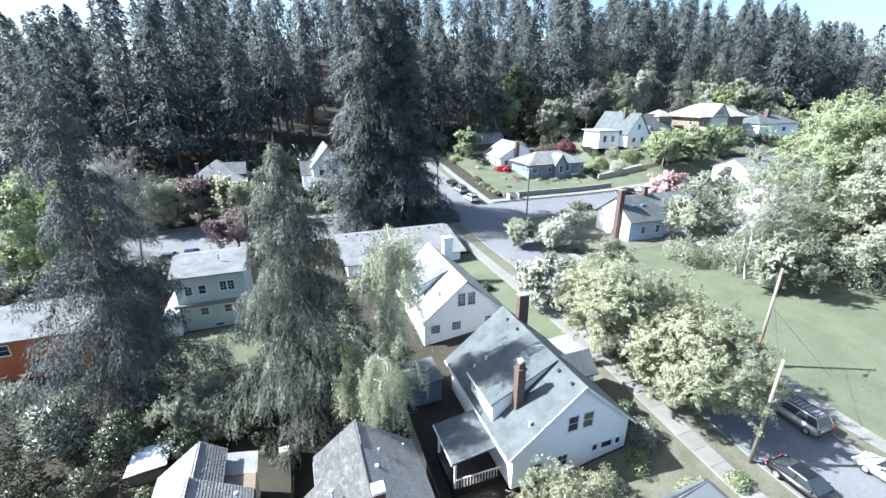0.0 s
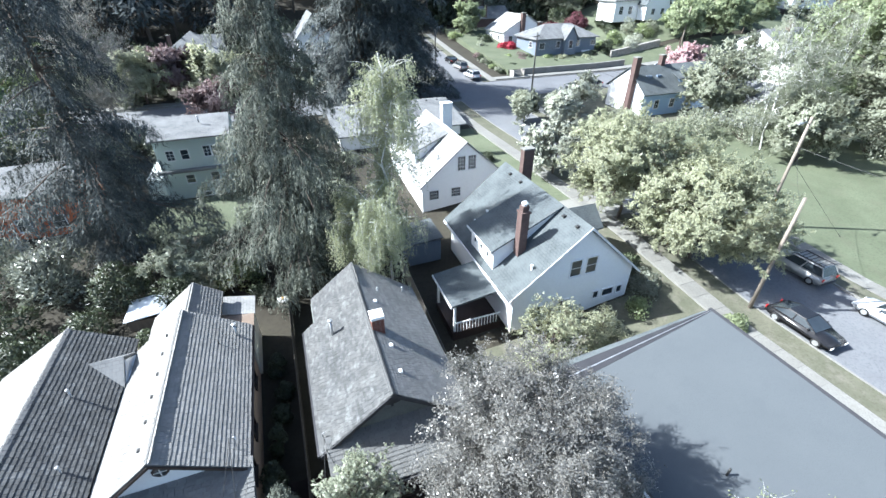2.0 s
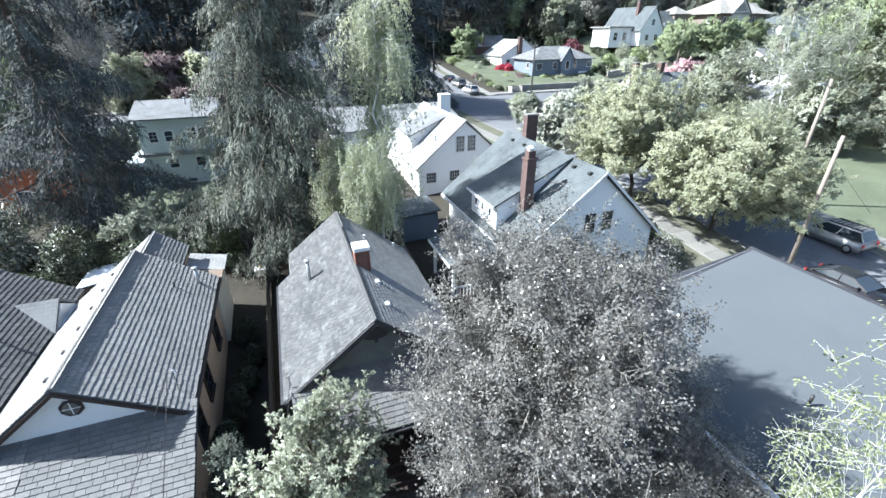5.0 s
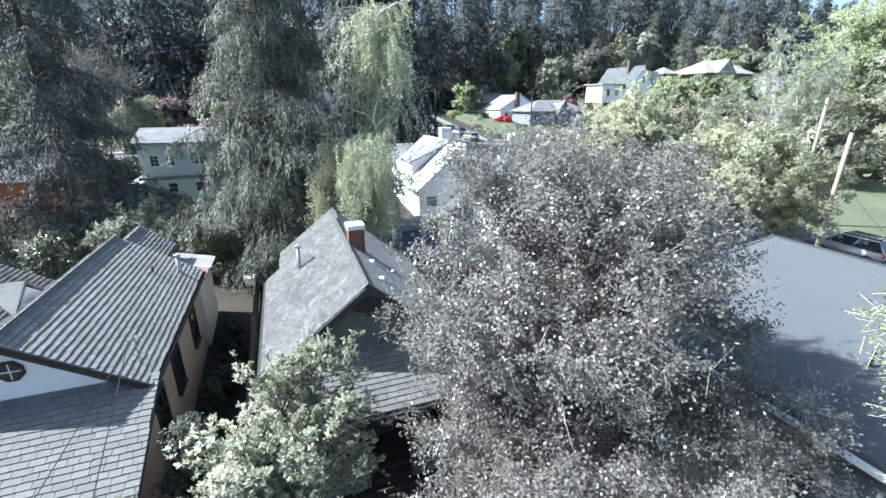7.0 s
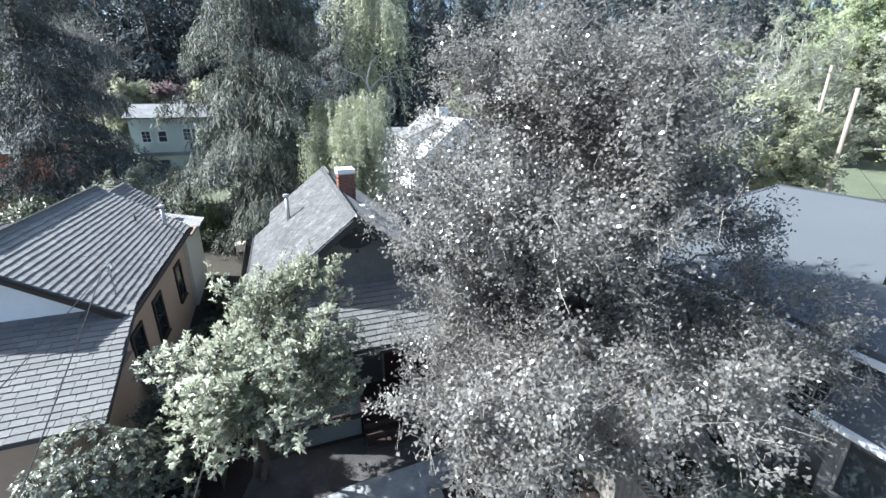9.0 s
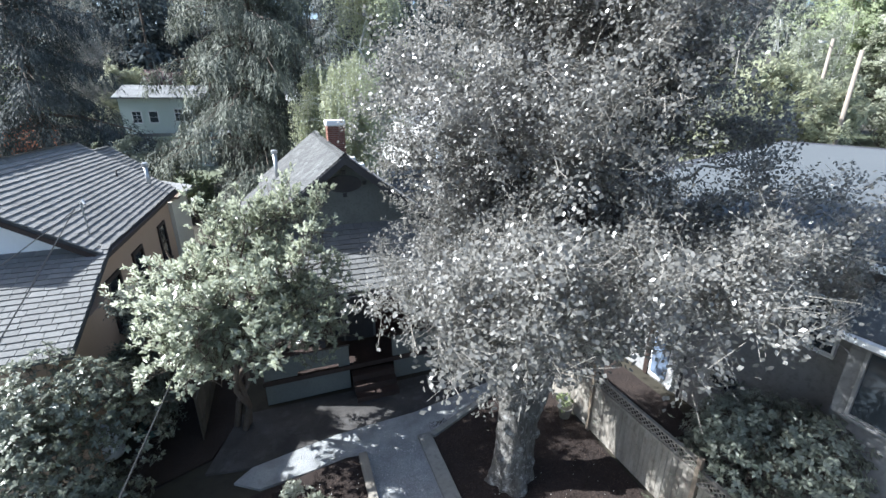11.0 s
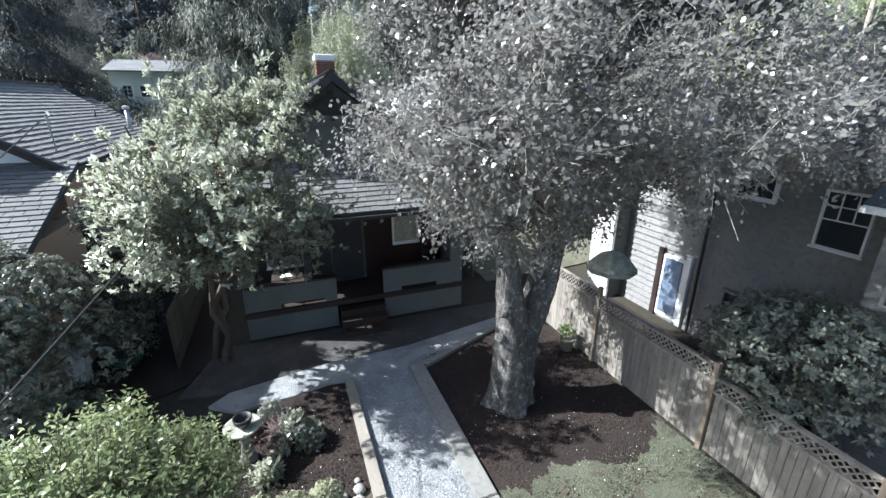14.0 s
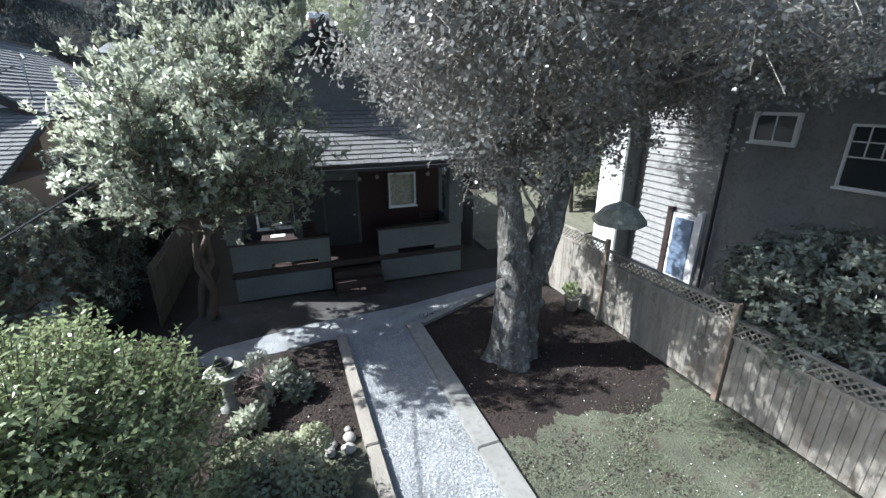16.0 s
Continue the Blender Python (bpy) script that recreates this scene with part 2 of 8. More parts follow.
M = dict(
    soil=surface("soil", (0.026, 0.022, 0.016), (0.05, 0.045, 0.032), 0.15, 3.0, 0.95, 0.5),
    mulch=surface("mulch", (0.016, 0.011, 0.010), (0.035, 0.024, 0.02), 0.9, 22, 0.95, 0.9, dist=0.05),
    lawn=surface("lawn", (0.075, 0.08, 0.055), (0.135, 0.142, 0.10), 1.1, 30, 0.95, 1.0, stain=(0.075, 0.056, 0.046), stain_amount=1.0, dist=0.04),
    far_lawn=surface("far_lawn", (0.085, 0.10, 0.06), (0.125, 0.142, 0.09), 0.25, 5, 0.9, 0.5, stain=(0.11, 0.11, 0.075), stain_amount=0.6),
    verge=surface("verge", (0.085, 0.09, 0.06), (0.14, 0.135, 0.10), 0.4, 6, 0.95, 0.6, stain=(0.16, 0.145, 0.12), stain_amount=0.8),
    asphalt=surface("asphalt", (0.13, 0.135, 0.145), (0.17, 0.175, 0.185), 0.2, 6, 0.85, 0.2, stain=(0.12, 0.12, 0.13)),
    concrete=surface("concrete", (0.19, 0.186, 0.172), (0.25, 0.246, 0.23), 0.5, 9, 0.85, 0.25, stain=(0.17, 0.165, 0.14)),
    gravel=surface("gravel", (0.25, 0.258, 0.262), (0.42, 0.43, 0.435), 1.4, 42, 0.95, 1.0, dist=0.05, stain=(0.22, 0.225, 0.22), stain_amount=0.6),
    # dark ground tone, deepened for the shade lying before the porch
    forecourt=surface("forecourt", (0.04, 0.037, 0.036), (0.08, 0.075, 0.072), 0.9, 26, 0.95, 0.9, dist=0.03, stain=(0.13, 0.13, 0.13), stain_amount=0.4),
    forest_floor=surface("forest_floor", (0.05, 0.045, 0.03), (0.10, 0.09, 0.05), 0.1, 1.0, 0.95, 0.4),
    white=surface("white_paint", (0.83, 0.835, 0.84), (0.88, 0.88, 0.875), 0.4, 7, 0.6, 0.06, stain=(0.74, 0.74, 0.72), stain_amount=0.3, mott=0.2),
    cream=surface("cream_paint", (0.70, 0.66, 0.56), (0.76, 0.73, 0.64), 0.4, 7, 0.6, 0.08, mott=0.2),
    tan=surface("tan_paint", (0.50, 0.36, 0.26), (0.56, 0.41, 0.30), 0.4, 7, 0.7, 0.1, mott=0.2),
    pale_green=surface("pale_green_paint", (0.62, 0.68, 0.66), (0.68, 0.73, 0.71), 0.4, 7, 0.65, 0.08, mott=0.2),
    blue=surface("blue_paint", (0.30, 0.42, 0.62), (0.36, 0.48, 0.66), 0.4, 7, 0.65, 0.08, mott=0.2),
    slate=surface("slate_paint", (0.15, 0.18, 0.23), (0.19, 0.22, 0.27), 0.4, 7, 0.65, 0.08, mott=0.2),
    grey_siding=surface("grey_siding", (0.20, 0.20, 0.20), (0.26, 0.255, 0.25), 0.5, 8, 0.75, 0.15, stain=(0.17, 0.17, 0.16)),
    stucco=surface("grey_stucco", (0.125, 0.137, 0.131), (0.16, 0.172, 0.165), 0.7, 20, 0.85, 0.3, stain=(0.105, 0.11, 0.105)),
    brown=surface("brown_shingle", (0.20, 0.165, 0.135), (0.25, 0.205, 0.17), 0.4, 6, 0.85, 0.3),
    orange=surface("orange_paint", (0.44, 0.12, 0.05), (0.50, 0.15, 0.065), 0.4, 7, 0.75, 0.1, mott=0.2),
    # red lowered almost to black so that it holds the porch's shade
    red_wall=surface("red_paint_shaded", (0.020, 0.006, 0.006), (0.028, 0.009, 0.008), 0.5, 8, 0.6, 0.08),
    brick=surface("brick", (0.17, 0.075, 0.055), (0.24, 0.11, 0.08), 1.5, 10, 0.9, 0.4, spread=0.25),
    brick_far=surface("brick_far", (0.095, 0.062, 0.056), (0.14, 0.095, 0.085), 2.0, 14, 0.9, 0.4),
    mortar=surface("mortar", (0.30, 0.27, 0.24), (0.36, 0.33, 0.30), 2, 20, 0.95, 0.3),
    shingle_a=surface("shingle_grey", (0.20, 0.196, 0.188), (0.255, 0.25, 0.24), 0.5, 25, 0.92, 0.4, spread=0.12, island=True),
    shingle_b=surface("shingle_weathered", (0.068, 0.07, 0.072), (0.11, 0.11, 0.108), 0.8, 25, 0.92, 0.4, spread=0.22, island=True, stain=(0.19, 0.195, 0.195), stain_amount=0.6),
    shingle_piece=surface("shingle_piece", (0.14, 0.142, 0.14), (0.19, 0.19, 0.186), 0.9, 25, 0.92, 0.4, spread=0.11),
    roof_base=surface("roof_underlay", (0.06, 0.06, 0.06), (0.08, 0.08, 0.08), 0.5, 9, 0.95, 0.1),
    roof_slate=courses("roof_slate", (0.066, 0.076, 0.081), (0.086, 0.098, 0.102)),
    roof_pale=courses("roof_pale", (0.20, 0.20, 0.20), (0.27, 0.27, 0.265)),
    roof_grey=courses("roof_grey", (0.115, 0.12, 0.125), (0.16, 0.163, 0.165)),
    roof_tan=courses("roof_tan", (0.23, 0.215, 0.19), (0.29, 0.272, 0.243)),
    roof_brown=surface("roof_brown", (0.20, 0.15, 0.115), (0.27, 0.21, 0.165), 0.6, 14, 0.85, 0.3, stain=(0.30, 0.27, 0.24)),
    roof_flat=surface("roof_membrane", (0.080, 0.089, 0.097), (0.096, 0.106, 0.114), 0.12, 40, 0.8, 0.12, stain=(0.072, 0.080, 0.088), stain_amount=0.6, dist=0.008),
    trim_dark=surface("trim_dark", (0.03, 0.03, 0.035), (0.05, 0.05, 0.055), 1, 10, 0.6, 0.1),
    trim_brown=surface("trim_brown", (0.03, 0.02, 0.017), (0.045, 0.03, 0.026), 1, 10, 0.6, 0.1),
    trim_white=surface("trim_white", (0.74, 0.75, 0.76), (0.80, 0.80, 0.80), 1, 12, 0.5, 0.05, mott=0.2),
    glass=glassy("window_glass"),
    # base colour holds the blue of a reflected sky
    glass_sky=glassy("sky_tinted_glass", (0.10, 0.13, 0.18), 0.03),
    fence=surface("weathered_cedar", (0.20, 0.18, 0.155), (0.34, 0.315, 0.275), 1.1, 16, 0.92, 0.5, spread=0.09, stretch=(3, 3, 0.45), stain=(0.12, 0.088, 0.066), stain_amount=0.75),
    fence_dark=surface("weathered_dark_boards", (0.07, 0.06, 0.05), (0.12, 0.105, 0.09), 0.8, 18, 0.9, 0.4, spread=0.2, stretch=(6, 6, 0.6)),
    hose=surface("hose_green", (0.06, 0.13, 0.13), (0.08, 0.17, 0.16), 3, 20, 0.5, 0.05),
    post=surface("cedar_post", (0.22, 0.17, 0.125), (0.30, 0.245, 0.19), 0.8, 18, 0.85, 0.3, stretch=(6, 6, 0.6)),
    timber=surface("landscape_timber", (0.22, 0.20, 0.17), (0.31, 0.28, 0.24), 1.0, 16, 0.9, 0.5, stretch=(5, 0.7, 5)),
    pole=surface("pole_wood", (0.20, 0.17, 0.14), (0.30, 0.26, 0.22), 0.8, 14, 0.9, 0.4, stretch=(6, 6, 0.3)),
    metal=surface("galvanised", (0.45, 0.46, 0.47), (0.55, 0.56, 0.57), 2, 20, 0.45, 0.1, metal=0.7),
    dark_metal=surface("dark_metal", (0.03, 0.03, 0.03), (0.05, 0.05, 0.05), 2, 20, 0.5, 0.1, metal=0.3),
    bark_grey=surface("bark_grey", (0.07, 0.064, 0.057), (0.20, 0.19, 0.175), 2.4, 11, 0.95, 1.0, stretch=(2.2, 2.2, 0.6), dist=0.12, stain=(0.50, 0.49, 0.47), stain_amount=0.95),
    bark=surface("bark_brown", (0.09, 0.07, 0.055), (0.15, 0.12, 0.10), 1.5, 9, 0.95, 0.8, dist=0.05),
    bark_white=surface("bark_white", (0.55, 0.55, 0.53), (0.70, 0.70, 0.68), 2, 9, 0.8, 0.4, stain=(0.12, 0.12, 0.12), stain_amount=0.8),
    twig=surface("twig", (0.24, 0.22, 0.19), (0.34, 0.32, 0.29), 3, 20, 0.9, 0.2),
    tire=surface("tyre_rubber", (0.012, 0.012, 0.012), (0.02, 0.02, 0.02), 3, 30, 0.8, 0.2),
    black_paint=surface("car_black", (0.012, 0.012, 0.014), (0.016, 0.016, 0.018), 3, 60, 0.18, 0.0, spec=0.6),
    silver_paint=surface("car_silver", (0.36, 0.36, 0.35), (0.40, 0.40, 0.39), 3, 60, 0.35, 0.0, metal=0.5),
    white_car=surface("car_white", (0.70, 0.71, 0.72), (0.74, 0.75, 0.76), 3, 60, 0.25, 0.0),
    blue_car=surface("car_blue", (0.03, 0.06, 0.16), (0.04, 0.075, 0.19), 3, 60, 0.25, 0.0),
    red_lamp=surface("tail_lamp", (0.45, 0.02, 0.02), (0.5, 0.03, 0.03), 3, 30, 0.3, 0.0),
    stone=surface("stone", (0.22, 0.20, 0.18), (0.40, 0.38, 0.35), 2, 12, 0.9, 0.6, spread=0.25),
    chip_pale=surface("gravel_chip", (0.23, 0.24, 0.25), (0.48, 0.49, 0.50), 3, 30, 0.9, 0.2, spread=0.35, island=True),
    chip_dark=surface("bark_chip", (0.022, 0.015, 0.012), (0.06, 0.042, 0.034), 3, 30, 0.95, 0.2, spread=0.5, island=True),
    petal=surface("fallen_petal", (0.55, 0.54, 0.50), (0.70, 0.68, 0.63), 3, 30, 0.8, 0.0),
    slab=surface("paving_slab", (0.17, 0.166, 0.152), (0.23, 0.226, 0.21), 0.6, 9, 0.85, 0.25, spread=0.1, stain=(0.17, 0.165, 0.14)),
    clay=surface("clay_pot", (0.30, 0.27, 0.24), (0.36, 0.33, 0.29), 2, 12, 0.9, 0.3),
    canvas=surface("canvas_shade", (0.30, 0.31, 0.24), (0.50, 0.49, 0.42), 6.0, 20, 0.9, 0.2, stain=(0.10, 0.12, 0.075), stain_amount=0.8),
    tarp=surface("white_tarp", (0.60, 0.66, 0.72), (0.70, 0.74, 0.78), 1, 10, 0.5, 0.2),
    yellow=surface("sign_yellow", (0.70, 0.42, 0.02), (0.75, 0.46, 0.03), 2, 10, 0.5, 0.0),
    # leaves
    lf_silver=foliage("leaf_silver_grey", (0.17, 0.168, 0.155), (0.385, 0.378, 0.355), 0.26, 0.42, 0.15),
    lf_magnolia=foliage("leaf_pale_green", (0.33, 0.36, 0.26), (0.66, 0.68, 0.56), 0.26, 0.5, 0.15),
    lf_bush=foliage("leaf_bright_green", (0.23, 0.285, 0.135), (0.50, 0.56, 0.30), 0.32, 0.48, 0.15),
    lf_yellow=foliage("leaf_yellow_green", (0.36, 0.375, 0.25), (0.55, 0.565, 0.41), 0.55, 0.5, 0.1),
    lf_lime=foliage("leaf_lime", (0.28, 0.33, 0.185), (0.46, 0.505, 0.33), 0.55, 0.5, 0.1),
    lf_young=foliage("leaf_young_birch", (0.24, 0.275, 0.14), (0.40, 0.44, 0.25), 0.6, 0.5, 0.1),
    lf_dark=foliage("leaf_dark", (0.045, 0.06, 0.033), (0.13, 0.155, 0.085), 0.4, 0.2),
    lf_rhodo=foliage("leaf_leathery", (0.17, 0.187, 0.14), (0.42, 0.44, 0.36), 0.3, 0.3, 0.25),
    lf_conifer=foliage("needles_dark", (0.045, 0.057, 0.055), (0.155, 0.173, 0.162), 0.7, 0.18, 0.2),
    lf_cedar=foliage("needles_cedar", (0.075, 0.088, 0.068), (0.32, 0.34, 0.27), 0.7, 0.25, 0.25),
    # raised and blued: distance haze over the hill is mixed into the needle colour
    lf_forest=foliage("needles_forest_hazy", (0.075, 0.095, 0.098), (0.17, 0.19, 0.186), 0.9, 0.35, 0.2),
    lf_birch=foliage("leaf_birch", (0.36, 0.385, 0.24), (0.60, 0.62, 0.42), 0.5, 0.5, 0.1),
    lf_haze=foliage("leaf_grey_green", (0.28, 0.30, 0.22), (0.48, 0.50, 0.40), 0.5, 0.5, 0.1),
    lf_twiggy=foliage("buds_grey", (0.17, 0.17, 0.15), (0.30, 0.30, 0.27), 0.7, 0.3, 0.15),
    lf_blossom=foliage("blossom_white", (0.38, 0.40, 0.31), (0.66, 0.67, 0.60), 0.6, 0.35, 0.25),
    lf_edge=foliage("needles_grey_green", (0.12, 0.14, 0.11), (0.30, 0.325, 0.265), 0.8, 0.3, 0.2),
    lf_pink=foliage("blossom_pink", (0.52, 0.35, 0.36), (0.70, 0.53, 0.54), 0.6, 0.35, 0.15),
    lf_red=foliage("blossom_red", (0.40, 0.03, 0.06), (0.60, 0.08, 0.12), 0.6, 0.3, 0.2),
    lf_plum=foliage("leaf_plum", (0.17, 0.115, 0.115), (0.33, 0.245, 0.245), 0.6, 0.3, 0.2),
    lf_maroon=foliage("leaf_maroon", (0.12, 0.035, 0.05), (0.25, 0.09, 0.11), 0.6, 0.3, 0.2),
    grass=foliage("grass_blades", (0.13, 0.146, 0.09), (0.28, 0.30, 0.205), 0.6, 0.3, 0.15),
)

# ---- building helpers ----
TURN20 = Matrix.Rotation(radians(20), 4, "Z")
C20, S20 = math.cos(radians(20)), math.sin(radians(20))


def lot(v, w, z=0.0, turn=0.0):
    """Pose at the plan's own coordinates: v across the lots, w away along them."""
    return TURN20 @ pose(v, w, z, 0, 0, turn)


def ss(a, lo, hi):
    k = np.clip((np.asarray(a, float) - lo) / (hi - lo), 0, 1)
    return k * k * (3 - 2 * k)


def height(v, w):
    """The lie of the land."""
    v, w = np.asarray(v, float), np.asarray(w, float)
    f = np.interp(w, [14, 25, 40, 60, 80, 105, 130, 160, 260, 340, 900], [0, 1.0, 1.8, 3, 4.5, 7, 10, 17, 50, 60, 70])
    f = f - 0.5 * np.maximum(f - 9.0, 0) * ss(-v, 10, 110)
    f = f + 2 * ss(v, 9, 27) * (1 - ss(w, 25, 75))
    f = f + 8 * ss(v, 66, 112) * ss(w, 78, 104)
    return f


class Shape:
    """A bmesh with a few solid forms."""

    def __init__(self):
        self.bm = bmesh.new()

    def box(self, x0, x1, y0, y1, z0, z1, m=None):
        vs = [self.bm.verts.new(p) for p in ((x0, y0, z0), (x1, y0, z0), (x1, y1, z0), (x0, y1, z0), (x0, y0, z1), (x1, y0, z1), (x1, y1, z1), (x0, y1, z1))]
        for f in ((3, 2, 1, 0), (4, 5, 6, 7), (0, 1, 5, 4), (1, 2, 6, 5), (2, 3, 7, 6), (3, 0, 4, 7)):
            self.bm.faces.new([vs[i] for i in f])
        if m is not None:
            for q in vs:
                q.co = m @ q.co
        return self

    def hull(self, base, top):
        """A solid between two loops of equally many points."""
        n = len(base)
        a = [self.bm.verts.new(p) for p in base]
        b = [self.bm.verts.new(p) for p in top]
        self.bm.faces.new(a[::-1])
        self.bm.faces.new(b)
        for i in range(n):
            self.bm.faces.new((a[i], a[(i + 1) % n], b[(i + 1) % n], b[i]))
        return self

    def tube(self, pts, radii, n=8, cap=True):
        pts = [Vector(p) for p in pts]
        rings = []
        for i, p in enumerate(pts):
            d = (pts[min(i + 1, len(pts) - 1)] - pts[max(i - 1, 0)]).normalized()
            a = d.orthogonal().normalized() if abs(d.z) > 0.999 else d.cross(Vector((0, 0, 1))).normalized()
            b = d.cross(a)
            r = radii[i] if hasattr(radii, "__len__") else radii
            rings.append([self.bm.verts.new(p + (a * math.cos(k * 2 * math.pi / n) + b * math.sin(k * 2 * math.pi / n)) * r) for k in range(n)])
        for q, s in zip(rings, rings[1:]):
            for k in range(n):
                self.bm.faces.new((q[k], q[(k + 1) % n], s[(k + 1) % n], s[k]))
        if cap:
            self.bm.faces.new(rings[0][::-1])
            self.bm.faces.new(rings[-1])
        return self

    def turned(self, profile, n=16, at=(0, 0, 0)):
        """A turned form from (radius, height) pairs."""
        rings = [[self.bm.verts.new((at[0] + r * math.cos(k * 2 * math.pi / n), at[1] + r * math.sin(k * 2 * math.pi / n), at[2] + h)) for k in range(n)] for r, h in profile]
        for q, s in zip(rings, rings[1:]):
            for k in range(n):
                self.bm.faces.new((q[k], q[(k + 1) % n], s[(k + 1) % n], s[k]))
        self.bm.faces.new(rings[0][::-1])
        self.bm.faces.new(rings[-1])
        return self

    def bevel(self, w, seg=1):
        bmesh.ops.bevel(self.bm, geom=self.bm.edges[:], offset=w, segments=seg, affect="EDGES", clamp_overlap=True)
        return self

    def mesh(self, name, material, smooth=False):
        bmesh.ops.recalc_face_normals(self.bm, faces=self.bm.faces[:])
        me = bpy.data.meshes.new(name)
        uv = self.bm.loops.layers.uv.new("UVMap")
        for f in self.bm.faces:
            n = f.normal
            up = Vector((0, 0, 1)) if abs(n.z) < 0.98 else Vector((0, 1, 0))
            a = up.cross(n).normalized()
            b = n.cross(a)
            for l in f.loops:
                l[uv].uv = (l.vert.co.dot(a), l.vert.co.dot(b))
            f.smooth = smooth
        self.bm.to_mesh(me)
        self.bm.free()
        me.materials.append(material)
        return me


def thing(name, label, category, m, group="", kind=""):
    """An empty at a thing's base, which parents its parts."""
    ob = new(name)
    ob.matrix_world = m
    return tagged(ob, label, category, group, kind)


def part(name, shape, material, parent, label="", m=None, smooth=False):
    data = shape.mesh(name, material, smooth) if isinstance(shape, Shape) else shape
    ob = new(name, data)
    ob.parent = parent
    if m is not None:
        ob.matrix_local = m
    if label:
        tagged(ob, label)
    return ob


def solid(name, shape, material, m, label, category, group="", kind="", smooth=False):
    """A thing of one mesh."""
    ob = new(name, shape.mesh(name, material, smooth) if isinstance(shape, Shape) else shape)
    ob.matrix_world = m
    return tagged(ob, label, category, group, kind)


def raw_mesh(name, verts, faces, material, smooth=False):
    """A mesh from arrays: faces all of one size."""
    me = bpy.data.meshes.new(name)
    verts, faces = np.asarray(verts, np.float32), np.asarray(faces, np.int32)
    nrm = np.ascontiguousarray(verts[:, 3:6]) if verts.shape[1] == 6 else None
    verts = np.ascontiguousarray(verts[:, :3])
    k = faces.shape[1]
    me.vertices.add(len(verts))
    me.vertices.foreach_set("co", verts.ravel())
    me.loops.add(faces.size)
    me.loops.foreach_set("vertex_index", faces.ravel())
    me.polygons.add(len(faces))
    me.polygons.foreach_set("loop_start", np.arange(0, faces.size, k, dtype=np.int32))
    me.polygons.foreach_set("use_smooth", np.full(len(faces), smooth or nrm is not None))
    me.update(calc_edges=True)
    if nrm is not None:
        me.attributes.new("custom_normal", "FLOAT_VECTOR", "POINT").data.foreach_set("vector", nrm.ravel())
    me.materials.append(material)
    return me


# ---- plants ----
def unit(a):
    return a / np.maximum(np.linalg.norm(a, axis=-1, keepdims=True), 1e-9)


def leaves(base, way, length, width, rng, fold=0.25, face=None, round_off=0.6, tri=False):
    """Leaves from arrays of feet and directions: folded lozenges, or slim triangles. Each row holds place and normal;
    face is the way the blades turn, and round_off how far their shading follows the form of the crown."""
    n = len(base)
    way = unit(way)
    toward = rng.normal(size=(n, 3)) if face is None else unit(face) + rng.normal(size=(n, 3)) * 0.42
    side = unit(np.cross(toward, way))
    up = np.cross(way, side)
    ln = (length * rng.uniform(0.65, 1.25, n))[:, None]
    wd = (width * rng.uniform(0.7, 1.2, n))[:, None]
    nrm = up if face is None else unit(up * (1 - round_off) + unit(face) * round_off)
    i = np.arange(n)[:, None]
    if tri:
        v = np.stack([base - side * wd, base + side * wd, base + way * ln], 1).reshape(-1, 3)
        return np.hstack([v, np.repeat(nrm, 3, 0)]), i * 3 + [0, 2, 1]
    mid = base + way * ln * 0.5 + up * wd * fold
    v = np.stack([base, mid + side * wd, base + way * ln, mid - side * wd], 1).reshape(-1, 3)
    f = np.concatenate([i * 4 + [0, 2, 1], i * 4 + [0, 3, 2]], 1).reshape(-1, 3)
    return np.hstack([v, np.repeat(nrm, 4, 0)]), f


def tubes(segs, n=5):
    """Tapered tubes from rows of p0, p1, r0, r1."""
    s = np.asarray(segs, float)
    p0, p1, r0, r1 = s[:, :3], s[:, 3:6], s[:, 6:7], s[:, 7:8]
    d = unit(p1 - p0)
    a = unit(np.cross(d, np.where(np.abs(d[:, 2:3]) > 0.9, [[1.0, 0, 0]], [[0, 0, 1.0]])))
    b = np.cross(d, a)
    k = np.arange(n) * 2 * np.pi / n
    ring = a[:, None] * np.cos(k)[None, :, None] + b[:, None] * np.sin(k)[None, :, None]
    v = np.concatenate([p0[:, None] + ring * r0[:, None], p1[:, None] + ring * r1[:, None]], 1).reshape(-1, 3)
    i = np.arange(len(s))[:, None, None] * 2 * n
    q = np.arange(n)
    f = np.stack([q, (q + 1) % n, (q + 1) % n + n, q + n], 1)[None] + i
    return v, f.reshape(-1, 4)


def bend(p0, p1, lift, r0, r1, n, rng, wob=0.06):
    """A bowed limb as rows for tubes."""
    p0, p1 = np.asarray(p0, float), np.asarray(p1, float)
    t = np.linspace(0, 1, n + 1)[:, None]
    ln = np.linalg.norm(p1 - p0)
    p = p0 + (p1 - p0) * t + np.array([0, 0, 1.0]) * lift * ln * 4 * t * (1 - t)
    p[1:-1] += rng.normal(size=(n - 1, 3)) * wob * ln
    r = r0 + (r1 - r0) * t
    return p, np.hstack([p[:-1], p[1:], r[:-1], r[1:]])


def broadleaf(seed, H, trunk_h, R, n=(12, 9, 5), leaf=(0.12, 0.05), per=8, trunk_r=0.15, lean=(0, 0), flat=1.0, twig_len=0.5, droop=0.0, stems=1, skirt=0.15, bare=0.0, spread_leaf=0.16, limb=0.42, whorl=False, thin_above=99.0, low=-0.75, tri=False, twig_r=0.09, rnd=0.6):
    """Trunk, limbs, branches and twigs, and leaves along the twigs. Returns rows of wood and the leaves' arrays."""
    rng = np.random.default_rng(seed)
    wood, feet, ways, faces = [], [], [], []
    tri = tri or leaf[0] > 0.18
